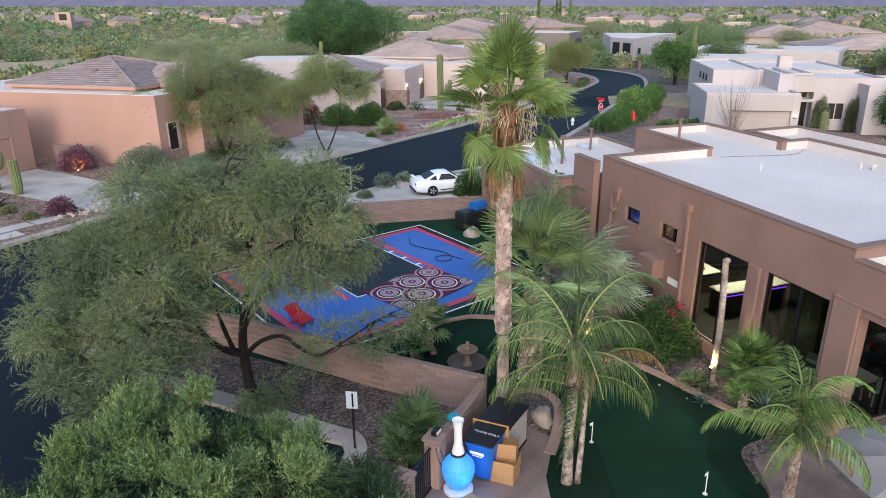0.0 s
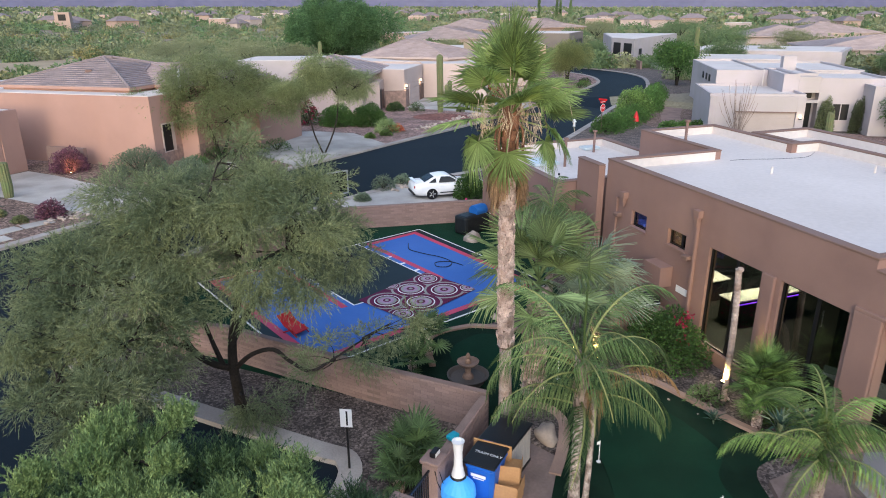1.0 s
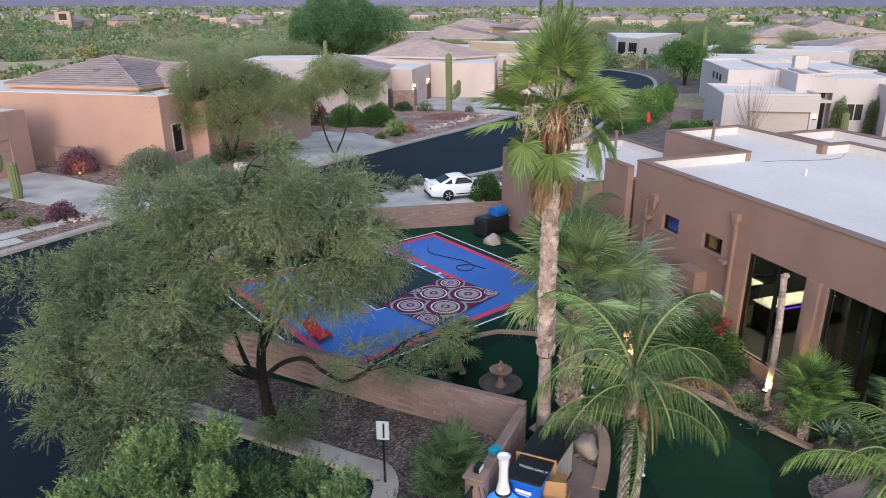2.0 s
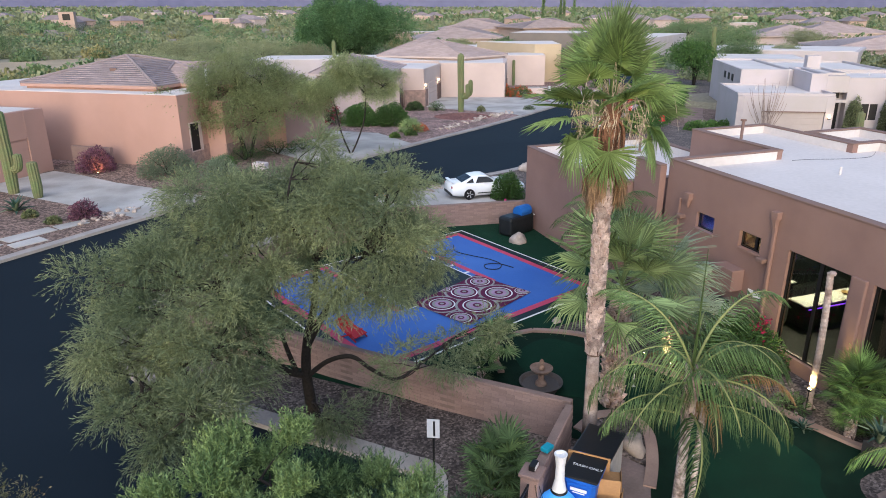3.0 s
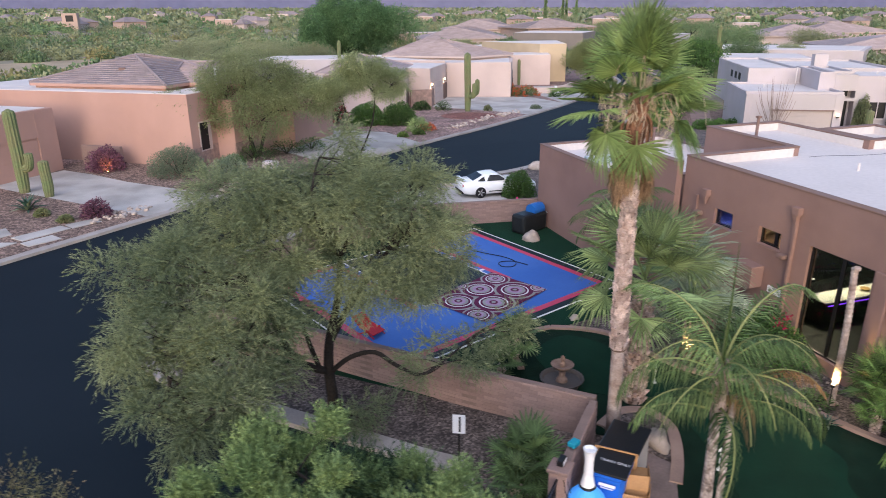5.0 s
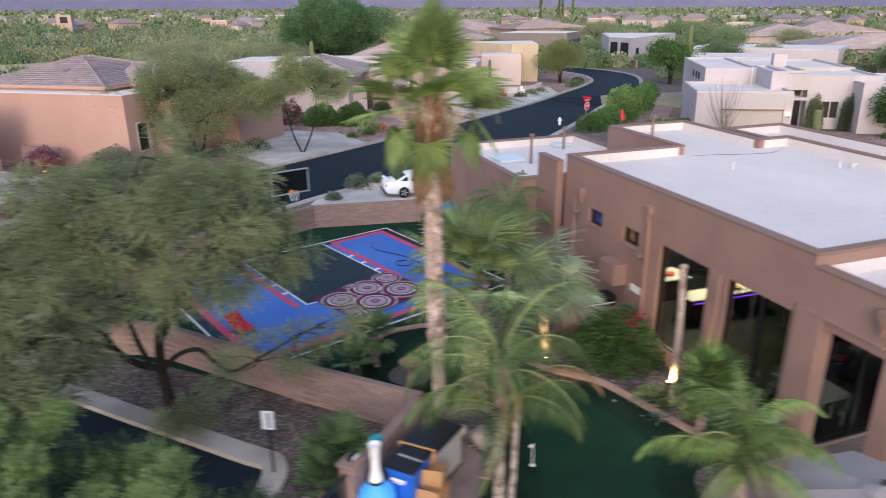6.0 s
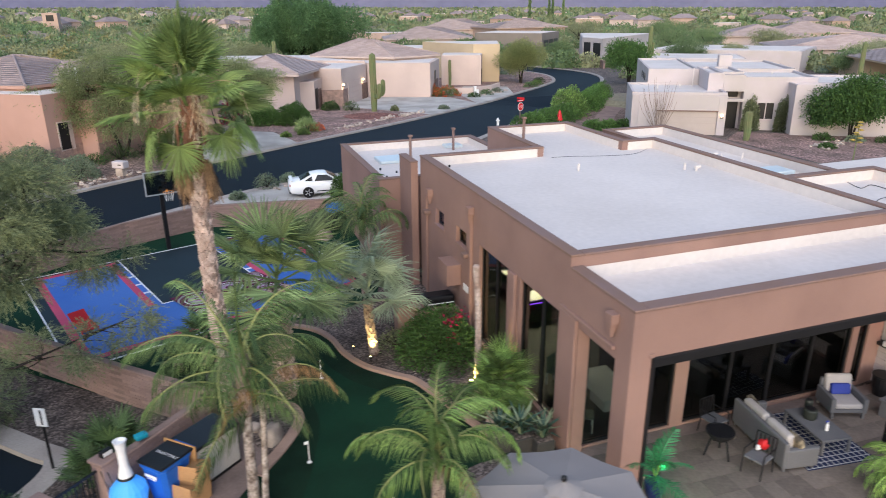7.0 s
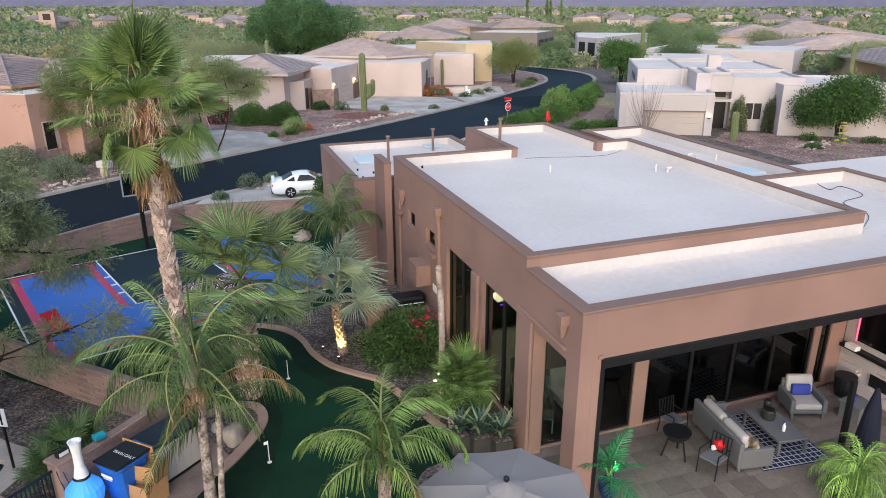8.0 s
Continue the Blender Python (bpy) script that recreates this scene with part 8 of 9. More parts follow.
for x, w, z in ((-0.55, 0.80, 0.98), (0.25, 0.64, 1.34), (0.75, 0.62, 1.40), (1.15, 0.63, 1.38), (1.95, 0.82, 0.95)):
    zb = 0.94
    rings.append([bm.verts.new(v) for v in ((x, -max(w, 0.82), zb), (x, -w - 0.02, z - 0.04), (x, -w * 0.8, z), (x, w * 0.8, z), (x, w + 0.02, z - 0.04), (x, max(w, 0.82), zb))])
for a, b in zip(rings, rings[1:]):
    for k in range(5):
        bm.faces.new((a[k], a[k + 1], b[k + 1], b[k]))
bmesh.ops.recalc_face_normals(bm, faces=bm.faces)
part("roof", bm, PAINT, car, smooth=True)


def quad(bm, *pts, t=0.012):
    vs = [bm.verts.new(p) for p in pts]
    f = bm.faces.new(vs)
    n = f.normal
    r = bmesh.ops.solidify(bm, geom=[f], thickness=t)
    return bm


for s in (-1, 1):
    part("side_window", quad(bmesh.new(), (0.42, s * 0.83, 0.99), (1.72, s * 0.845, 0.99), (1.18, s * 0.69, 1.31), (0.62, s * 0.675, 1.33)), DARK, car)
    part("quarter_window", quad(bmesh.new(), (-0.2, s * 0.83, 1.03), (0.3, s * 0.83, 1.01), (0.28, s * 0.70, 1.26), (0.12, s * 0.73, 1.2)), DARK, car)
    part("mirror", boxes((1.5, 1.68, s * 0.93 - 0.08, s * 0.93 + 0.08, 0.98, 1.1), bevel=0.03), PAINT, car)
    part("tail_light", boxes((-1.09, -1.02, s * 0.62 - 0.16, s * 0.62 + 0.16, 0.72, 0.86), bevel=0.02), mat("tail_red", (0.35, 0.01, 0.015), 0.3), car)
    part("stripe", boxes((0.5, 2.2, s * 0.945 - 0.004, s * 0.945 + 0.004, 0.36, 0.42)), "black", car)
    for x in (0.0, 2.72):
        wl = thing("wheel", 0, 0, 0, 0)
        wl.parent = car
        wl.matrix_basis = pose(x, s * 0.86, 0.34, 90, 0, 0)
        part("tyre", lathe(bmesh.new(), [(0.22, -0.11), (0.31, -0.11), (0.34, -0.07), (0.34, 0.07), (0.31, 0.11), (0.22, 0.11)], 24), "black", wl)
        bmw = lathe(bmesh.new(), [(0.06, -0.06), (0.07, 0.06)], 12)
        for q in range(5):
            box(bmw, 0.05, 0.22, -0.03, 0.03, -0.05 * 1, 0.05, 0.01, pose(0, 0, 0.07 * (-s), 0, 0, 72 * q))
        part("rim", bmw, mat("alloy", (0.6, 0.6, 0.62), 0.3, 0.02, 1, 5, 0, 0.8), wl)
part("rear_window", quad(bmesh.new(), (-0.42, -0.66, 1.05), (-0.42, 0.66, 1.05), (0.2, 0.55, 1.335), (0.2, -0.55, 1.335)), DARK, car)
part("windscreen", quad(bmesh.new(), (1.86, -0.72, 1.01), (1.86, 0.72, 1.01), (1.24, 0.56, 1.375), (1.24, -0.56, 1.375)), DARK, car)
part("spoiler", boxes((-1.05, -0.85, -0.75, 0.75, 1.06, 1.1), (-0.98, -0.9, -0.6, -0.55, 0.98, 1.06), (-0.98, -0.9, 0.55, 0.6, 0.98, 1.06), bevel=0.01), PAINT, car)
part("bumper", boxes((-1.13, -1.0, -0.7, 0.7, 0.28, 0.45), bevel=0.03), "black", car)

mb = thing("mailbox", 0.8, 50.6, 0.0, -35, "white double mailbox on a stone post", "mailbox")
part("post", boxes((-0.3, 0.3, -0.25, 0.25, 0, 0.55), bevel=0.05), "stone", mb)
part("box", boxes((-0.5, 0.5, -0.3, 0.3, 0.552, 1.05), bevel=0.08), "whitewall", mb)
part("slot", boxes((0.05, 0.3, -0.31, -0.301, 0.78, 0.86)), "black", mb)
cone = thing("traffic_cone", 14.0, 37.4, 0, 0, "small pink cone beside the shrub", "cone")
part("cone_body", lathe(bmesh.new(), [(0.16, 0.03), (0.05, 0.5), (0.03, 0.5)], 14), mat("cone_pink", (0.7, 0.05, 0.2), 0.5), cone)
part("foot", boxes((-0.2, 0.2, -0.2, 0.2, 0, 0.03)), mat("cone_pink_foot", (0.6, 0.05, 0.2), 0.5), cone)

SR = mat("sign_red", (0.55, 0.02, 0.025), 0.4)
stop = thing("stop_sign", 34.4, 57.4, 0, -155, "red octagonal stop sign with street name plates", "sign")
part("post", boxes((-0.035, 0.035, -0.03, 0.03, 0, 3.0)), "stucco_dark", stop)
oct8 = bmesh.new()
lathe(oct8, [(0.40, 0.0), (0.40, 0.02)], 8)
bmesh.ops.transform(oct8, matrix=pose(0, 0.05, 2.35, -90, 22.5, 0) , verts=oct8.verts)
part("rim", oct8, "white", stop)
oct8 = bmesh.new()
lathe(oct8, [(0.36, 0.0), (0.36, 0.02)], 8)
bmesh.ops.transform(oct8, matrix=pose(0, 0.058, 2.35, -90, 22.5, 0), verts=oct8.verts)
part("face", oct8, SR, stop)
words("lettering", "STOP", 0.26, "white", stop, pose(0, 0.081, 2.35, 90, 0, 180))
part("name_plate", boxes((-0.45, 0.45, 0.03, 0.05, 2.82, 3.0)), SR, stop)
part("name_plate", boxes((-0.03, -0.01, -0.45, 0.45, 3.02, 3.2)), SR, stop)
part("name_bar", boxes((-0.35, 0.35, 0.051, 0.056, 2.89, 2.93)), "white", stop)
um = thing("patio_umbrella", 39.3, 58.9, 0.45, 0, "closed red patio umbrella", "umbrella")
um.scale = (0.65, 0.65, 0.65)
part("pole", tube(bmesh.new(), [(0, 0, -0.75), (0, 0, 1.8)], 0.03, 8), "white", um)
part("canopy", lathe(bmesh.new(), [(0.5, 0.3), (0.38, 0.9), (0.22, 1.5), (0.04, 1.85)], 10), SR, um)
hy = thing("fire_hydrant", 34.1, 62.0, 0, 0, "pale fire hydrant by the kerb", "hydrant")
part("barrel", lathe(bmesh.new(), [(0.14, 0), (0.12, 0.1), (0.12, 0.5), (0.16, 0.55), (0.1, 0.68), (0.03, 0.75)], 12), "white", hy)
part("outlet", boxes((-0.22, 0.22, -0.06, 0.06, 0.4, 0.5), bevel=0.02), "white", hy)
for x, y in ((40.9, 86.6), (41.4, 87.0)):
    p = thing("bollard", x, y, 0, 0, "white marker post by the driveway", "post", "marker posts")
    part("post", boxes((-0.15, 0.15, -0.15, 0.15, 0, 1.3 if x < 41 else 0.8), bevel=0.03), "white", p)
    part("cap", boxes((-0.17, 0.17, -0.17, 0.17, (1.3 if x < 41 else 0.8) + 0.001, (1.3 if x < 41 else 0.8) + 0.06)), "white", p)
# ocotillo
oc = thing("ocotillo", 44.6, 50.3, 0, 0, "bare spiny ocotillo with many thin canes", "plant")
r3 = random.Random(8)
for i in range(24):
    a, t = r3.uniform(0, 6.28), r3.uniform(0.3, 1.7)
    b = a + r3.uniform(-0.4, 0.4)
    top = r3.uniform(3.6, 5.4) - 0.5 * t
    part("cane", tube(bmesh.new(), [(0.1 * math.cos(a), 0.1 * math.sin(a), 0), (0.5 * t * math.cos(a), 0.5 * t * math.sin(a), top * 0.35), (1.0 * t * math.cos(b), 1.0 * t * math.sin(b), top * 0.7), (1.25 * t * math.cos(b), 1.25 * t * math.sin(b), top)], [0.028, 0.026, 0.022, 0.012], 5), "palm_grey", oc)
ag = thing("agave_stalk", 51.2, 36.0, 0, 0, "tall flowering agave stalk with yellow tufts", "plant")
part("stalk", tube(bmesh.new(), [(0, 0, 0), (0, 0, 3.0)], [0.06, 0.03], 6), "cactus", ag)
for i in range(9):
    bmq = bmesh.new()
    lathe(bmq, [(0.05, 0), (0.22, 0.06), (0.1, 0.14)], 8, (0.3 * math.cos(i * 2.4) * (1 - i / 11), 0.3 * math.sin(i * 2.4) * (1 - i / 11), 1.4 + i * 0.18))
    part("tuft", bmq, mat("tuft_yellow", (0.4, 0.3, 0.08), 0.9), ag)
# stepping slabs and kerbside stones
for i, pts in enumerate(([(-12.9, 40.6), (-10.9, 42.1), (-10.3, 41.4), (-12.2, 39.8)], [(-10.7, 42.2), (-9.5, 42.9), (-8.9, 42.3), (-10.2, 41.4)], [(-13.3, 39.9), (-12.4, 39.6), (-13.6, 38.4), (-14.4, 39.0)], [(-12.2, 39.4), (-11.0, 40.4), (-10.4, 39.6), (-11.7, 38.7)], [(-16.5, 40.6), (-13.6, 42.6), (-13.0, 41.2), (-15.6, 39.2)])):
    tagged(part("stepping_slab", slab(pts, -0.1, 0.045), "concrete"), "pale concrete stepping slab set in gravel", "paving slab", "stepping slabs", kind="structure")
r3 = random.Random(12)
stm = []
for s in range(4):
    bm = bmesh.new()
    bmesh.ops.create_icosphere(bm, subdivisions=1, radius=1)
    for v in bm.verts:
        v.co *= r3.uniform(0.75, 1.15)
        v.co.z *= 0.6
    me = bpy.data.meshes.new("stone")
    bm.to_mesh(me)
    bm.free()
    me.materials.append(M["stone"])
    stm.append(me)
AREAS = [((-9.0, 42.8), (-6.9, 44.6), 60, 0.14), ((-2.4, 47.2), (2.0, 51.8), 60, 0.14), ((18.5, 65.6), (30, 75.0), 90, 0.18), ((41, 87), (47.5, 92), 60, 0.2), ((10.8, 43.0), (14, 44.6), 30, 0.12), ((53, 41), (62, 45), 60, 0.16), ((12.6, 13.8), (15.2, 18.6), 40, 0.05)]
for (x0, y0), (x1, y1), n, sz in AREAS:
    bed = thing("rock_bed", (x0 + x1) / 2, (y0 + y1) / 2, 0, 0, "loose bed of pale landscaping rocks", "rocks")
    for i in range(n):
        t = r3.random()
        x, y = (x1 - x0) * (t - 0.5) + r3.uniform(-1, 1) * 0.6, (y1 - y0) * (t - 0.5) + r3.uniform(-1, 1) * 0.9
        if sz < 0.1:
            x, y = (r3.random() - 0.5) * (x1 - x0), (r3.random() - 0.5) * (y1 - y0)
        q = sz * r3.uniform(0.5, 1.5)
        put("stone", stm[i % 4], None, bed, m=pose(x, y, q * 0.2, r3.uniform(-20, 20), 0, r3.uniform(0, 360)) @ Matrix.Scale(q, 4))


# ---- garden plants by the house ----
def fan_clump(x, y, z, n, seed, scale, label, trunk=0.4, name="fan_palm", exact=False, meshes=SMALLFAN):
    p = thing(name, x, y, z, 0, label, "palm", "low fan palms", exact=exact)
    booted_trunk(p, [(0, 0, -0.05), (0, 0, trunk)], [0.12, 0.1], "palm_bark", 0.08, 0.08, 6, seed, 0.04)
    crown(p, meshes, 0, 0, trunk, n, -15, 68, seed, scale, "frond", seed * 11)
    return p


fan_clump(3.95, 14.7, 0, 24, 1, 1.1, "low clumping fan palm in the gravel by the wall", 0.25)
fan_clump(3.45, 14.1, 0, 14, 2, 0.8, "small clumping fan palm with yellowing leaves", 0.3)
fan_clump(6.1, 20.4, 0, 18, 3, 0.95, "low fan palm behind the garden wall", 0.6)
fan_clump(5.3, 19.5, 0, 14, 4, 0.8, "low fan palm behind the garden wall", 0.3)
fan_clump(14.85, 14.95, -0.94, 34, 5, 1.2, "bushy low fan palm against the house windows", 1.15, exact=True, meshes=HAIRY)
fan_clump(14.45, 14.6, -0.94, 16, 6, 0.9, "low fan palm lit by the garden spotlight", 0.6, exact=True, meshes=HAIRY)
fan_clump(15.2, 14.35, -0.95, 12, 7, 0.8, "low fan palm beside the house column", 0.3, exact=True, meshes=HAIRY)
stub = thing("palm_stump", 14.58, 16.22, -0.93, 0, "bare grey ringed palm trunk with its top cut off", "tree stump", exact=True)
stub.scale = (0.92, 0.92, 1.36)
bm = bmesh.new()
pts, rad = [], []
for k in range(60):
    z = k * 0.055
    pts.append((0.1 * math.sin(z * 0.9), 0.03 * z, z))
    rad.append(0.105 - 0.01 * z / 3 + (0.012 if k % 2 else 0) + (0.04 if k < 3 else 0))
tube(bm, pts, rad, 14)
part("trunk", bm, "palm_grey", stub)
part("cut_top", lathe(bmesh.new(), [(0.1, 3.22), (0.11, 3.26), (0.08, 3.3), (0.02, 3.29)], 10), "palm_grey", stub)


def agave(x, y, z, seed, scale=1.0, pot=True, label="blue-green agave with pale edges in a dark square pot"):
    a = thing("agave", x, y, z, 0, label, "agave plant", "agaves")
    h = 0.0
    if pot:
        part("pot", boxes((-0.24, 0.24, -0.24, 0.24, 0, 0.5), bevel=0.02), mat("pot_dark", (0.05, 0.048, 0.046), 0.6), a, "dark square planter")
        part("soil", boxes((-0.2, 0.2, -0.2, 0.2, 0.5, 0.51)), "gravel", a)
        h = 0.5
    r4 = random.Random(seed)
    AG, AE = M["agave"], M["agave_edge"]
    for i in range(26):
        t = (i + 0.5) / 26
        el, az = radians(86 - (42 if pot else 85) * t + r4.uniform(-5, 5)), i * 2.39996
        L = 0.62 * scale * (0.8 + 0.35 * t) * r4.uniform(0.85, 1.12)
        d = Vector((math.cos(az), math.sin(az), 0))
        s = Vector((-math.sin(az), math.cos(az), 0))
        P = [d * 0.03 + Vector((0, 0, h)), d * (L * 0.5 * math.cos(el)) + Vector((0, 0, h + L * 0.5 * math.sin(el))), d * (L * math.cos(el * 0.8)) + Vector((0, 0, h + L * math.sin(el * 0.8) - 0.2 * t * t * L))]
        bm = bmesh.new()
        w = (0.034 if pot else 0.05) * scale
        rows = [(P[0], w * 0.7), (P[1], w), (P[2], 0.006)]
        vs = [[bm.verts.new(p - s * q), bm.verts.new(p - Vector((0, 0, q * 0.5))), bm.verts.new(p + s * q)] for p, q in rows]
        for u, v in zip(vs, vs[1:]):
            bm.faces.new((u[0], u[1], v[1], v[0])), bm.faces.new((u[1], u[2], v[2], v[1]))
        part("leaf", bm, AG if i % (2 if pot else 5) else AE, a)


M["agave"] = mat("agave_leaf", (0.045, 0.095, 0.068), 0.5, 0.1, 3, 12, 0.1, 0, None, 0.25)
M["agave_edge"] = mat("agave_leaf_pale", (0.22, 0.27, 0.16), 0.5, 0.1, 3, 12, 0.1, 0, None, 0.2)
agave(13.85, 12.35, 0.0, 1, 1.25), agave(14.3, 12.05, 0.05, 2, 1.4), agave(14.75, 11.75, 0.05, 3, 1.25)
agave(-13.4, 46.6, 0.0, 4, 1.9, False, "large dark green agave rosette by the driveway")
agave(13.2, 14.0, 0.0, 5, 0.6, False, "small agave rosette in the gravel bed")
bush(12.8, 18.6, 0.8, 0.7, 0.7, "mesquite", "straggly low shrub in the gravel bed", 90, 1200, 0.1, 0.03)
bush(13.6, 14.9, 0.6, 0.5, 0.5, "feather", "low green ground plant", 91, 700, 0.12, 0.03)

# grill corner by the house
gr = thing("grill_island", 14.5, 21.5, -0.8, 0, "built-in stucco grill island with black hood", "grill", exact=True)
part("base", boxes((-0.9, 1.3, -0.6, 0.4, 0, 0.9), bevel=0.03), "stucco", gr)
part("hood", boxes((-0.1, 1.1, -0.4, 0.3, 0.91, 1.35), bevel=0.12), "black", gr)
part("handle", tube(bmesh.new(), [(0.0, -0.46, 1.1), (1.0, -0.46, 1.1)], 0.02, 8), "white", gr)
pil = thing("stucco_pillar", 13.35, 19.6, 0, 0, "orange-lit stucco garden pillar", "pillar")
part("shaft", boxes((-0.35, 0.35, -0.3, 0.3, -0.02, 1.1), bevel=0.03), "stucco", pil)
part("cap", boxes((-0.39, 0.39, -0.34, 0.34, 1.102, 1.17), bevel=0.02), "stucco", pil)

# ---- patio things ----
FR = mat("frame_grey", (0.13, 0.13, 0.14), 0.7, 0.06)
CU = mat("cushion_pale", (0.42, 0.39, 0.38), 0.95, 0.05, 2, 40, 0.2)
NAVY = mat("pillow_blue", (0.04, 0.06, 0.30), 0.9, 0.1, 2, 40, 0.2)
PZ = 0.21
rg2 = thing("patio_rug", 21.35, 10.0, PZ, -5, "navy outdoor rug with white trellis pattern", "rug")
part("weave", boxes((-0.95, 0.95, -1.15, 1.15, 0, 0.01)), mat("rug_navy", (0.012, 0.022, 0.07), 0.95), rg2)
RUGW = mat("rug_white", (0.45, 0.45, 0.46), 0.95)
for i in range(13):
    part("band", boxes((-0.93 + i * 0.15, -0.908 + i * 0.15, -1.13, 1.13, 0.01, 0.013)), RUGW, rg2)
for i in range(15):
    part("band", boxes((-0.93, 0.93, -1.12 + i * 0.159, -1.098 + i * 0.159, 0.0101, 0.0134)), RUGW, rg2)
sofa = thing("outdoor_sofa", 20.25, 10.05, PZ, -8, "grey outdoor sofa with pale cushions seen from behind", "sofa")
part("base", boxes((-0.4, 0.42, -1.05, 1.05, 0.1, 0.3), bevel=0.02), FR, sofa)
part("back", boxes((-0.46, -0.34, -1.05, 1.05, 0.1, 0.78), bevel=0.03), FR, sofa)
for s in (-1, 1):
    part("arm", boxes((-0.4, 0.44, s * 1.0 - 0.07, s * 1.0 + 0.07, 0.1, 0.6), bevel=0.03), FR, sofa)
for i in range(2):
    part("seat_cushion", boxes((-0.3, 0.42, -0.9 + i * 0.92, -0.04 + i * 0.92, 0.302, 0.45), bevel=0.05), FR, sofa)
    part("back_cushion", boxes((-0.33, -0.12, -0.9 + i * 0.92, -0.04 + i * 0.92, 0.45, 0.88), bevel=0.07), CU, sofa, "pale back cushion")
for y, r in ((-0.8, 10), (0.8, -10)):
    p = part("pillow", boxes((-0.09, 0.09, -0.22, 0.22, 0.0, 0.42), bevel=0.06), mat("pillow_pattern", (0.08, 0.065, 0.05), 0.9, 0.4, 3, 9, 0.1, 0, (0.5, 0.42, 0.28)), sofa, "dark patterned pillow")
    p.matrix_basis = pose(0.02, y, 0.46, 0, -20, r)
for a in (-0.38, 0.36):
    for b in (-0.98, 0.98):
        part("leg", boxes((a - 0.03, a + 0.03, b - 0.03, b + 0.03, 0, 0.1)), FR, sofa)
ct = thing("coffee_table", 21.5, 9.95, PZ + 0.014, -8, "low grey outdoor coffee table on the rug", "table")
part("tabletop", boxes((-0.4, 0.4, -0.72, 0.72, 0.36, 0.42), bevel=0.01), FR, ct)
for a in (-0.36, 0.36):
    for b in (-0.7, 0.7):
        part("leg", boxes((a - 0.03, a + 0.03, b - 0.03, b + 0.03, 0, 0.36)), FR, ct)
for i, (x, y, r, h) in enumerate(((21.5, 10.2, 0.17, 0.26), (21.68, 10.45, 0.1, 0.34))):
    v = thing("lantern", x, y, PZ + 0.436, 0, "round dark candle lantern on the table", "lantern", "lanterns")
    part("jar", lathe(bmesh.new(), [(r * 0.9, 0), (r, 0.05), (r, h - 0.03), (r * 0.85, h), (r * 0.7, h), (r * 0.7, h - 0.1)], 16), mat("lantern_dark", (0.03, 0.035, 0.03), 0.4), v)
    part("ring", lathe(bmesh.new(), [(r * 0.7, h), (r * 0.72, h + 0.02), (r * 0.5, h + 0.02)], 16), "black", v)
btl = thing("spray_bottle", 21.45, 9.62, PZ + 0.436, 0, "small white bottle on the coffee table", "bottle")
part("flask", lathe(bmesh.new(), [(0.04, 0), (0.04, 0.15), (0.015, 0.19), (0.015, 0.24)], 10), "white", btl)
part("cap", boxes((-0.06, 0.02, -0.015, 0.015, 0.24, 0.27)), NAVY, btl)
armc = thing("outdoor_armchair", 23.12, 10.72, PZ, -20, "grey outdoor armchair with pale cushions and blue pillow", "armchair")
part("base", boxes((-0.42, 0.42, -0.4, 0.42, 0.16, 0.28), bevel=0.02), FR, armc)
for s in (-1, 1):
    part("arm", boxes((s * 0.42 - 0.06, s * 0.42 + 0.06, -0.42, 0.42, 0.16, 0.58), bevel=0.03), FR, armc)
    for b in (-0.38, 0.38):
        part("leg", boxes((s * 0.4 - 0.03, s * 0.4 + 0.03, b - 0.03, b + 0.03, 0, 0.16)), FR, armc)
part("back", boxes((-0.42, 0.42, 0.36, 0.46, 0.16, 0.8), bevel=0.03), FR, armc)
part("seat_cushion", boxes((-0.35, 0.35, -0.42, 0.34, 0.282, 0.44), bevel=0.05), CU, armc)
p = part("back_cushion", boxes((-0.35, 0.35, -0.08, 0.08, 0, 0.5), bevel=0.06), CU, armc)
p.matrix_basis = pose(0, 0.26, 0.45, -12, 0, 0)
p = part("pillow", boxes((-0.26, 0.26, -0.06, 0.06, 0, 0.3), bevel=0.05), NAVY, armc, "royal blue pillow")
p.matrix_basis = pose(0, 0.1, 0.45, -18, 0, 0)


def metal_chair(x, y, rz, label, seat):
    c = thing("patio_chair", x, y, PZ, rz, label, "chair", "metal patio chairs")
    part("seat", boxes((-0.24, 0.24, -0.24, 0.24, 0.4, 0.45), bevel=0.02), seat, c)
    part("back_frame", tube(bmesh.new(), [(-0.24, 0.24, 0.4), (-0.24, 0.3, 0.9), (0.24, 0.3, 0.9), (0.24, 0.24, 0.4)], 0.018, 6), "black", c)
    for i in range(4):
        part("slat", boxes((-0.16 + i * 0.1, -0.13 + i * 0.1, 0.27, 0.29, 0.45, 0.88)), "black", c)
    for s in (-0.24, 0.24):
        part("arm", tube(bmesh.new(), [(s, 0.27, 0.64), (s, -0.22, 0.64), (s, -0.26, 0.0)], 0.018, 6), "black", c)
        part("leg", tube(bmesh.new(), [(s, 0.22, 0.42), (s, 0.28, 0.0)], 0.018, 6), "black", c)
    return c


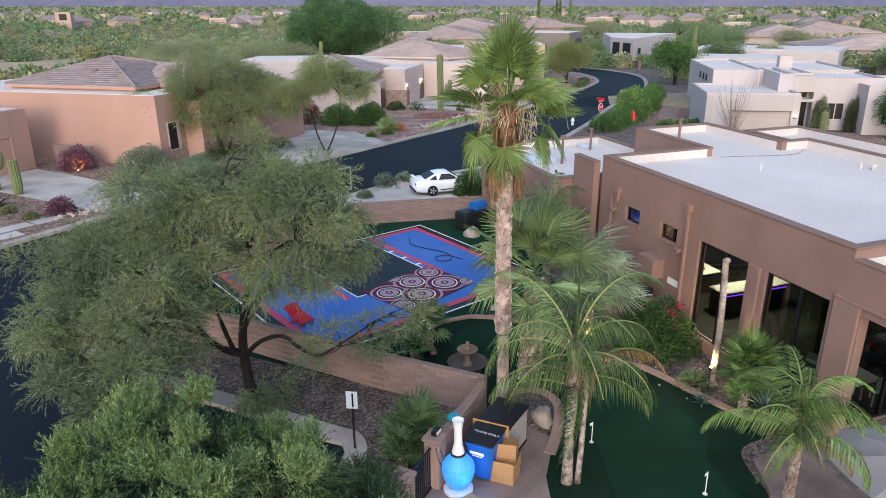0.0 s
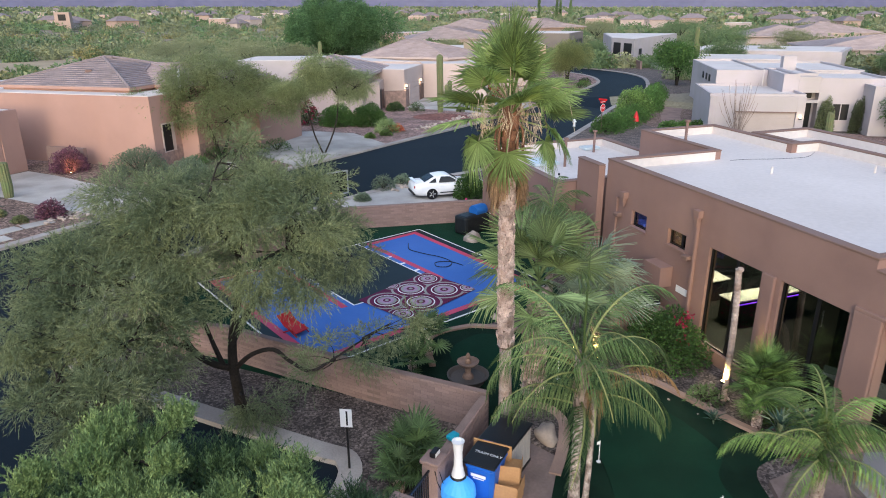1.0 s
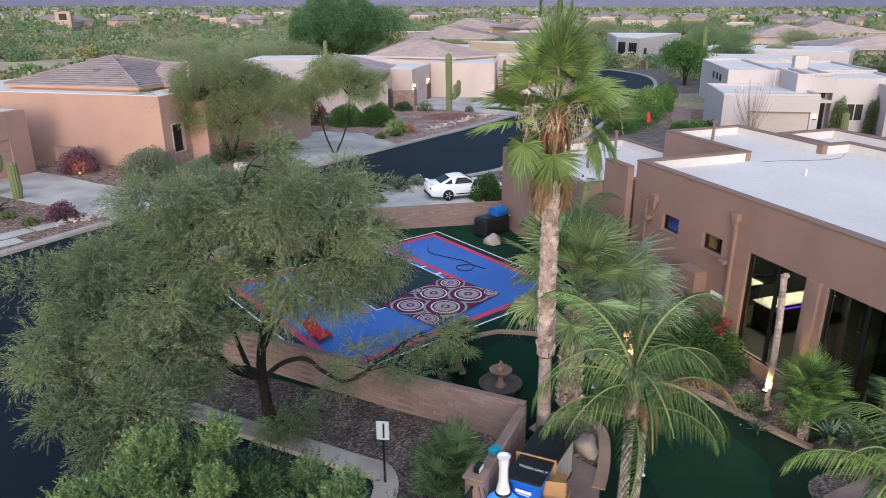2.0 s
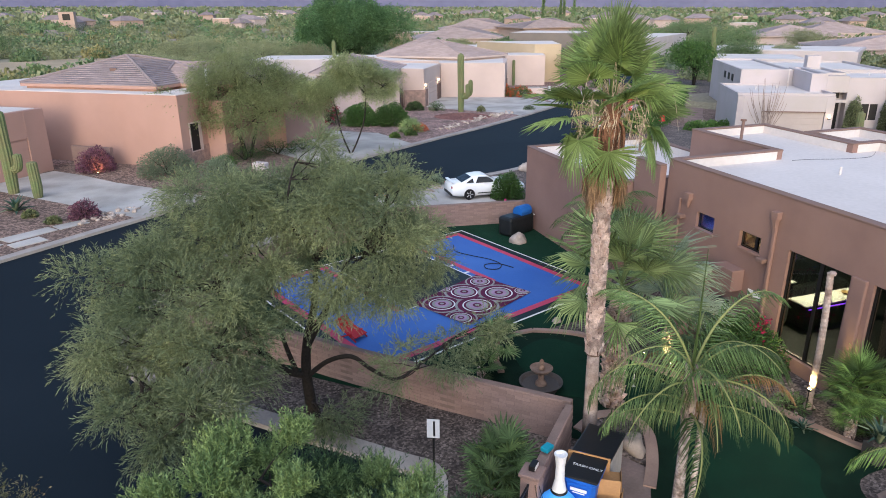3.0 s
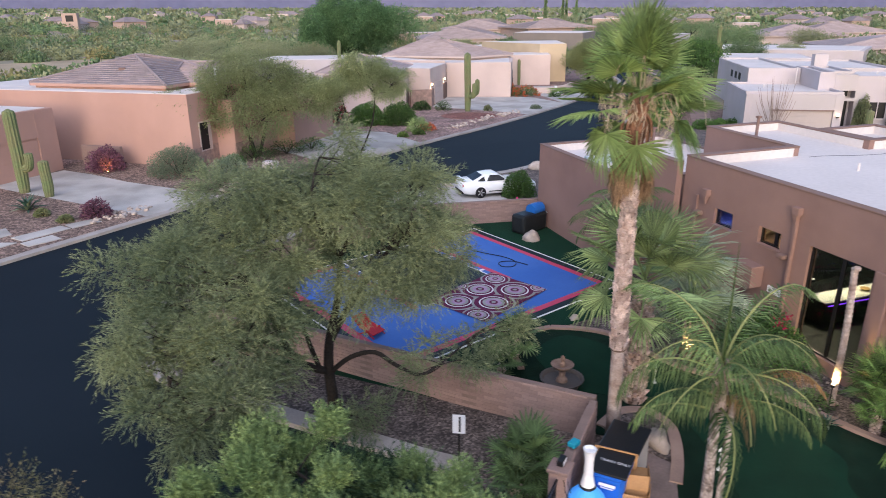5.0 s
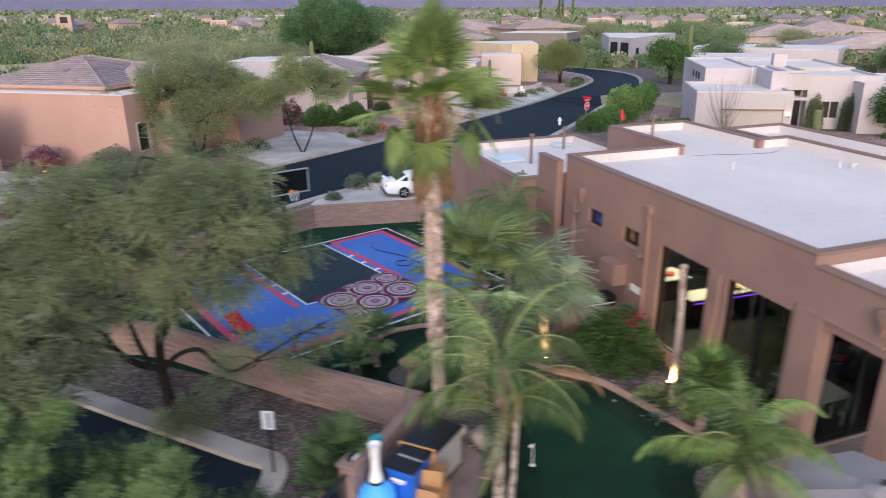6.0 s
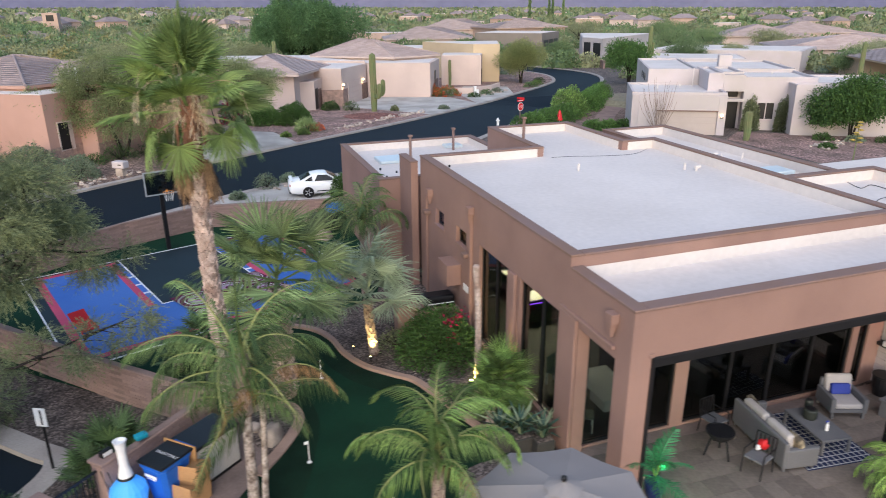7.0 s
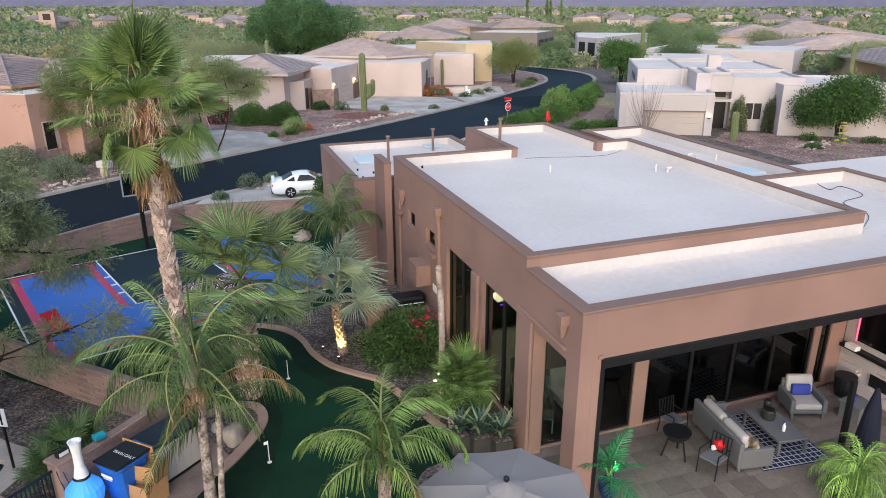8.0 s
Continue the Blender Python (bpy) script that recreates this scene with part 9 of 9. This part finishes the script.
metal_chair(19.12, 9.31, -70, "black metal patio chair with grey seat", FR)
metal_chair(19.2, 10.95, 10, "black slatted patio chair by the doors", FR)
grl = thing("kettle_grill", 18.7, 10.15, PZ, 20, "small round black charcoal grill on splayed legs", "grill")
part("bowl", lathe(bmesh.new(), [(0.02, 0.45), (0.22, 0.5), (0.32, 0.62), (0.34, 0.7), (0.3, 0.7), (0.26, 0.62)], 20), "black", grl)
part("grate", lathe(bmesh.new(), [(0.29, 0.69), (0.29, 0.7), (0.02, 0.7)], 20), "black", grl)
for i in range(3):
    a = i * 2.09 + 0.4
    part("leg", tube(bmesh.new(), [(0.2 * math.cos(a), 0.2 * math.sin(a), 0.52), (0.33 * math.cos(a), 0.33 * math.sin(a), 0)], 0.025, 6), "black", grl)
rose = thing("red_glove", 19.37, 9.46, PZ + 0.62, 0, "red and white cloth flower on the chair arm", "decoration")
bm = bmesh.new()
bmesh.ops.create_icosphere(bm, subdivisions=2, radius=0.13)
for v in bm.verts:
    v.co *= 1 + 0.25 * noise.noise(v.co * 12)
part("flower_head", bm, SR, rose)
part("ribbon", boxes((-0.2, -0.08, -0.03, 0.03, -0.12, 0.0), bevel=0.01), "white", rose)
# fireplace wall and screen
fp = thing("outdoor_fireplace", 25.35, 9.4, 0.19, 0, "white stone outdoor fireplace with black mantel and wide screen", "fireplace")
part("core", boxes((0.12, 0.5, -2.6, 2.35, 0, 2.95)), "whitewall", fp)
r3 = random.Random(3)
z = 0.0
while z < 1.15:
    y = -2.6
    while y < 2.3:
        w = r3.uniform(0.3, 0.7)
        if not (0.32 < z < 0.78 and y + w > -1.7 and y < 1.3):
            part("ledge_stone", boxes((0.0 - r3.uniform(0, 0.03), 0.118, y, min(y + w, 2.35) - 0.008, z, z + 0.092)), "whitewall", fp)
        y += w
    z += 0.1
part("firebox", boxes((0.06, 0.119, -1.7, 1.3, 0.33, 0.86)), "black", fp, "long black firebox")
part("mantel", boxes((-0.12, 0.118, -2.6, 2.35, 1.2, 1.3), bevel=0.01), "black", fp, "black mantel shelf")
part("screen", boxes((0.05, 0.118, -2.3, 1.9, 1.5, 2.9), bevel=0.02), mat("screen_black", (0.004, 0.004, 0.005), 0.15), fp, "wide black television screen")
part("light_strip", boxes((0.04, 0.049, 1.9, 1.93, 1.5, 2.9)), glow("red_glow", (1.0, 0.05, 0.12), 3.0), fp)
part("light_strip", boxes((0.04, 0.049, -2.3, 1.9, 2.9, 2.93)), glow("red_glow2", (1.0, 0.05, 0.12), 3.0), fp)
cn = thing("canister", 25.2, 11.3, 1.5, 0, "white box on the mantel", "box")
part("case", boxes((-0.1, 0.1, -0.25, 0.1, 0, 0.14), bevel=0.01), "white", cn)
sb = thing("side_table", 24.2, 10.0, PZ, 10, "small grey patio side table", "table")
part("tabletop", boxes((-0.3, 0.3, -0.3, 0.3, 0.45, 0.5), bevel=0.01), FR, sb)
part("body", boxes((-0.26, 0.26, -0.26, 0.26, 0, 0.448)), FR, sb)
cup = thing("cup", 24.15, 10.05, PZ + 0.5, 0, "small dark blue cup", "cup")
part("cup_body", lathe(bmesh.new(), [(0.06, 0), (0.07, 0.14), (0.05, 0.14)], 12), NAVY, cup)
part("cup_rim", lathe(bmesh.new(), [(0.07, 0.14), (0.072, 0.15), (0.05, 0.15)], 12), NAVY, cup)
ch = thing("closed_umbrella", 22.7, 8.4, PZ, 0, "closed dark blue patio umbrella on its stand", "umbrella")
part("pole", tube(bmesh.new(), [(0, 0, 0), (0, 0, 2.1)], 0.03, 8), "black", ch)
part("canopy", lathe(bmesh.new(), [(0.3, 0.35), (0.24, 0.9), (0.17, 1.5), (0.05, 2.05), (0.02, 2.1)], 14), mat("canvas_navy", (0.012, 0.014, 0.03), 0.9, 0.1, 3, 10, 0.3), ch)
part("base", lathe(bmesh.new(), [(0.3, 0), (0.3, 0.08), (0.05, 0.1)], 18), "black", ch)
part("mast", boxes((-0.06, 0.06, 0.55, 0.67, 0.0, 1.95), (-0.05, 0.05, 0.0, 0.6, 0.0, 0.06), bevel=0.01), "black", ch)
pl = thing("plant_pot", 24.9, 11.0, PZ, 0, "dark plant pot by the fireplace", "pot")
part("pot", lathe(bmesh.new(), [(0.2, 0), (0.27, 0.25), (0.28, 0.6), (0.22, 0.6)], 16), "black", pl)
part("rim", lathe(bmesh.new(), [(0.285, 0.56), (0.3, 0.58), (0.3, 0.62), (0.22, 0.62)], 16), "black", pl)

# big umbrella
UM = mat("canvas_greige", (0.27, 0.25, 0.25), 0.95, 0.04, 1.0, 60, 0.1)
umb = thing("patio_umbrella", 13.46, 8.46, 0.19, 0, "open greige patio umbrella with a vented top", "umbrella", exact=True)
part("pole", tube(bmesh.new(), [(0, 0, -1.14), (0, 0, 1.72)], 0.035, 10), "black", umb)
for k in range(8):
    a0, a1 = 2 * math.pi * k / 8 + 0.2, 2 * math.pi * (k + 1) / 8 + 0.2
    bm = bmesh.new()
    c = Vector((0, 0, 1.72))
    rows = []
    for t in (0.08, 0.35, 0.7, 1.0):
        row = []
        for q in range(5):
            u = q / 4
            a = a0 + (a1 - a0) * u
            chord = math.cos(math.pi / 8) / math.cos((u - 0.5) * math.pi / 4)
            r = 1.75 * t * chord * (1 + 0.03)
            row.append(bm.verts.new((r * math.cos(a), r * math.sin(a), 1.72 - 0.4 * t - 0.05 * t * math.sin(math.pi * u))))
        rows.append(row)
    for r0, r1 in zip(rows, rows[1:]):
        for q in range(4):
            bm.faces.new((r0[q], r0[q + 1], r1[q + 1], r1[q]))
    part("canopy_panel", bm, UM, umb, smooth=True)
    part("rib", tube(bmesh.new(), [(0.05 * math.cos(a0), 0.05 * math.sin(a0), 1.64), (1.75 * math.cos(a0), 1.75 * math.sin(a0), 1.28)], 0.012, 5), "black", umb)
bm = bmesh.new()
rings = []
for t in (0.04, 0.2, 0.36):
    rings.append([bm.verts.new((t * (1 + 0.1 * (k % 2)) * math.cos(math.pi * k / 8), t * (1 + 0.1 * (k % 2)) * math.sin(math.pi * k / 8), 1.82 - 0.4 * t - 0.03 * (k % 2))) for k in range(16)])
for a, b in zip(rings, rings[1:]):
    for k in range(16):
        bm.faces.new((a[k], a[(k + 1) % 16], b[(k + 1) % 16], b[k]))
part("vent_cap", bm, UM, umb, smooth=True)
part("finial", lathe(bmesh.new(), [(0.03, 1.8), (0.06, 1.84), (0.06, 1.88), (0.02, 1.92)], 10), "black", umb)

# potted plants at the patio edge
NEON = leaf_mat("leaf_potted", (0.05, 0.21, 0.09), (0.03, 0.13, 0.055), 0.3)
FERN = [feather_leaf_mesh(80 + i, 0.9, 26, 0.28, 0.6 + 0.2 * i, 0.3, 0.03) for i in range(2)]
LOWF = [feather_leaf_mesh(90 + i, 1.3, 44, 0.46, 1.2 + 0.15 * i, 0.92, 0.013) for i in range(3)]
for me in FERN:
    me.materials.append(NEON)
for me in LOWF:
    me.materials.append(leaf_mat("weeping_leaf", (0.27, 0.42, 0.10), (0.13, 0.23, 0.05), 0.4))
fe = thing("potted_palm", 16.35, 9.35, PZ, 0, "small palm in a blue pot lit green by a lamp", "potted plant")
part("pot", lathe(bmesh.new(), [(0.15, 0), (0.22, 0.2), (0.24, 0.4), (0.2, 0.42)], 18), mat("pot_blue", (0.015, 0.03, 0.11), 0.3), fe)
crown(fe, FERN, 0, 0, 0.45, 11, 0, 70, 5, 1.0, "frond")
part("stalk", tubes([([(0, 0, 0.4), (0.1 * math.cos(a), 0.1 * math.sin(a), 0.9)], 0.015) for a in (0, 1.5, 3, 4.5)], 5), "feather_b", fe)
gl = bpy.data.lights.new("green_lamp", "POINT")
gl.energy, gl.color, gl.shadow_soft_size = 13, (0.1, 1.0, 0.45), 0.05
new("green_lamp", gl).location = site(16.6, 9.5, 0.95)[:3]
gs = thing("garden_lamp", 16.6, 9.55, PZ, 0, "small lamp shining green on the plant", "lamp")
part("stake", tube(bmesh.new(), [(0, 0, 0), (0, 0, 0.7)], 0.01, 5), "black", gs)
part("bulb", lathe(bmesh.new(), [(0.02, 0.66), (0.04, 0.69), (0.02, 0.72)], 8), glow("cyan_glow", (0.5, 1.0, 0.9), 14), gs)
pp = thing("potted_palm", 21.25, 7.6, PZ, 0, "drooping green palm in a dark pot at the patio edge", "potted plant")
part("pot", lathe(bmesh.new(), [(0.25, 0), (0.36, 0.3), (0.38, 0.45), (0.33, 0.46)], 20), mat("pot_black", (0.015, 0.02, 0.025), 0.4), pp)
part("trunk", tube(bmesh.new(), [(0, 0, 0.4), (0, 0, 0.5)], [0.08, 0.06], 8), "palm_bark", pp)
crown(pp, LOWF, 0.15, -0.1, 0.45, 30, -15, 50, 6, 0.9, "frond")
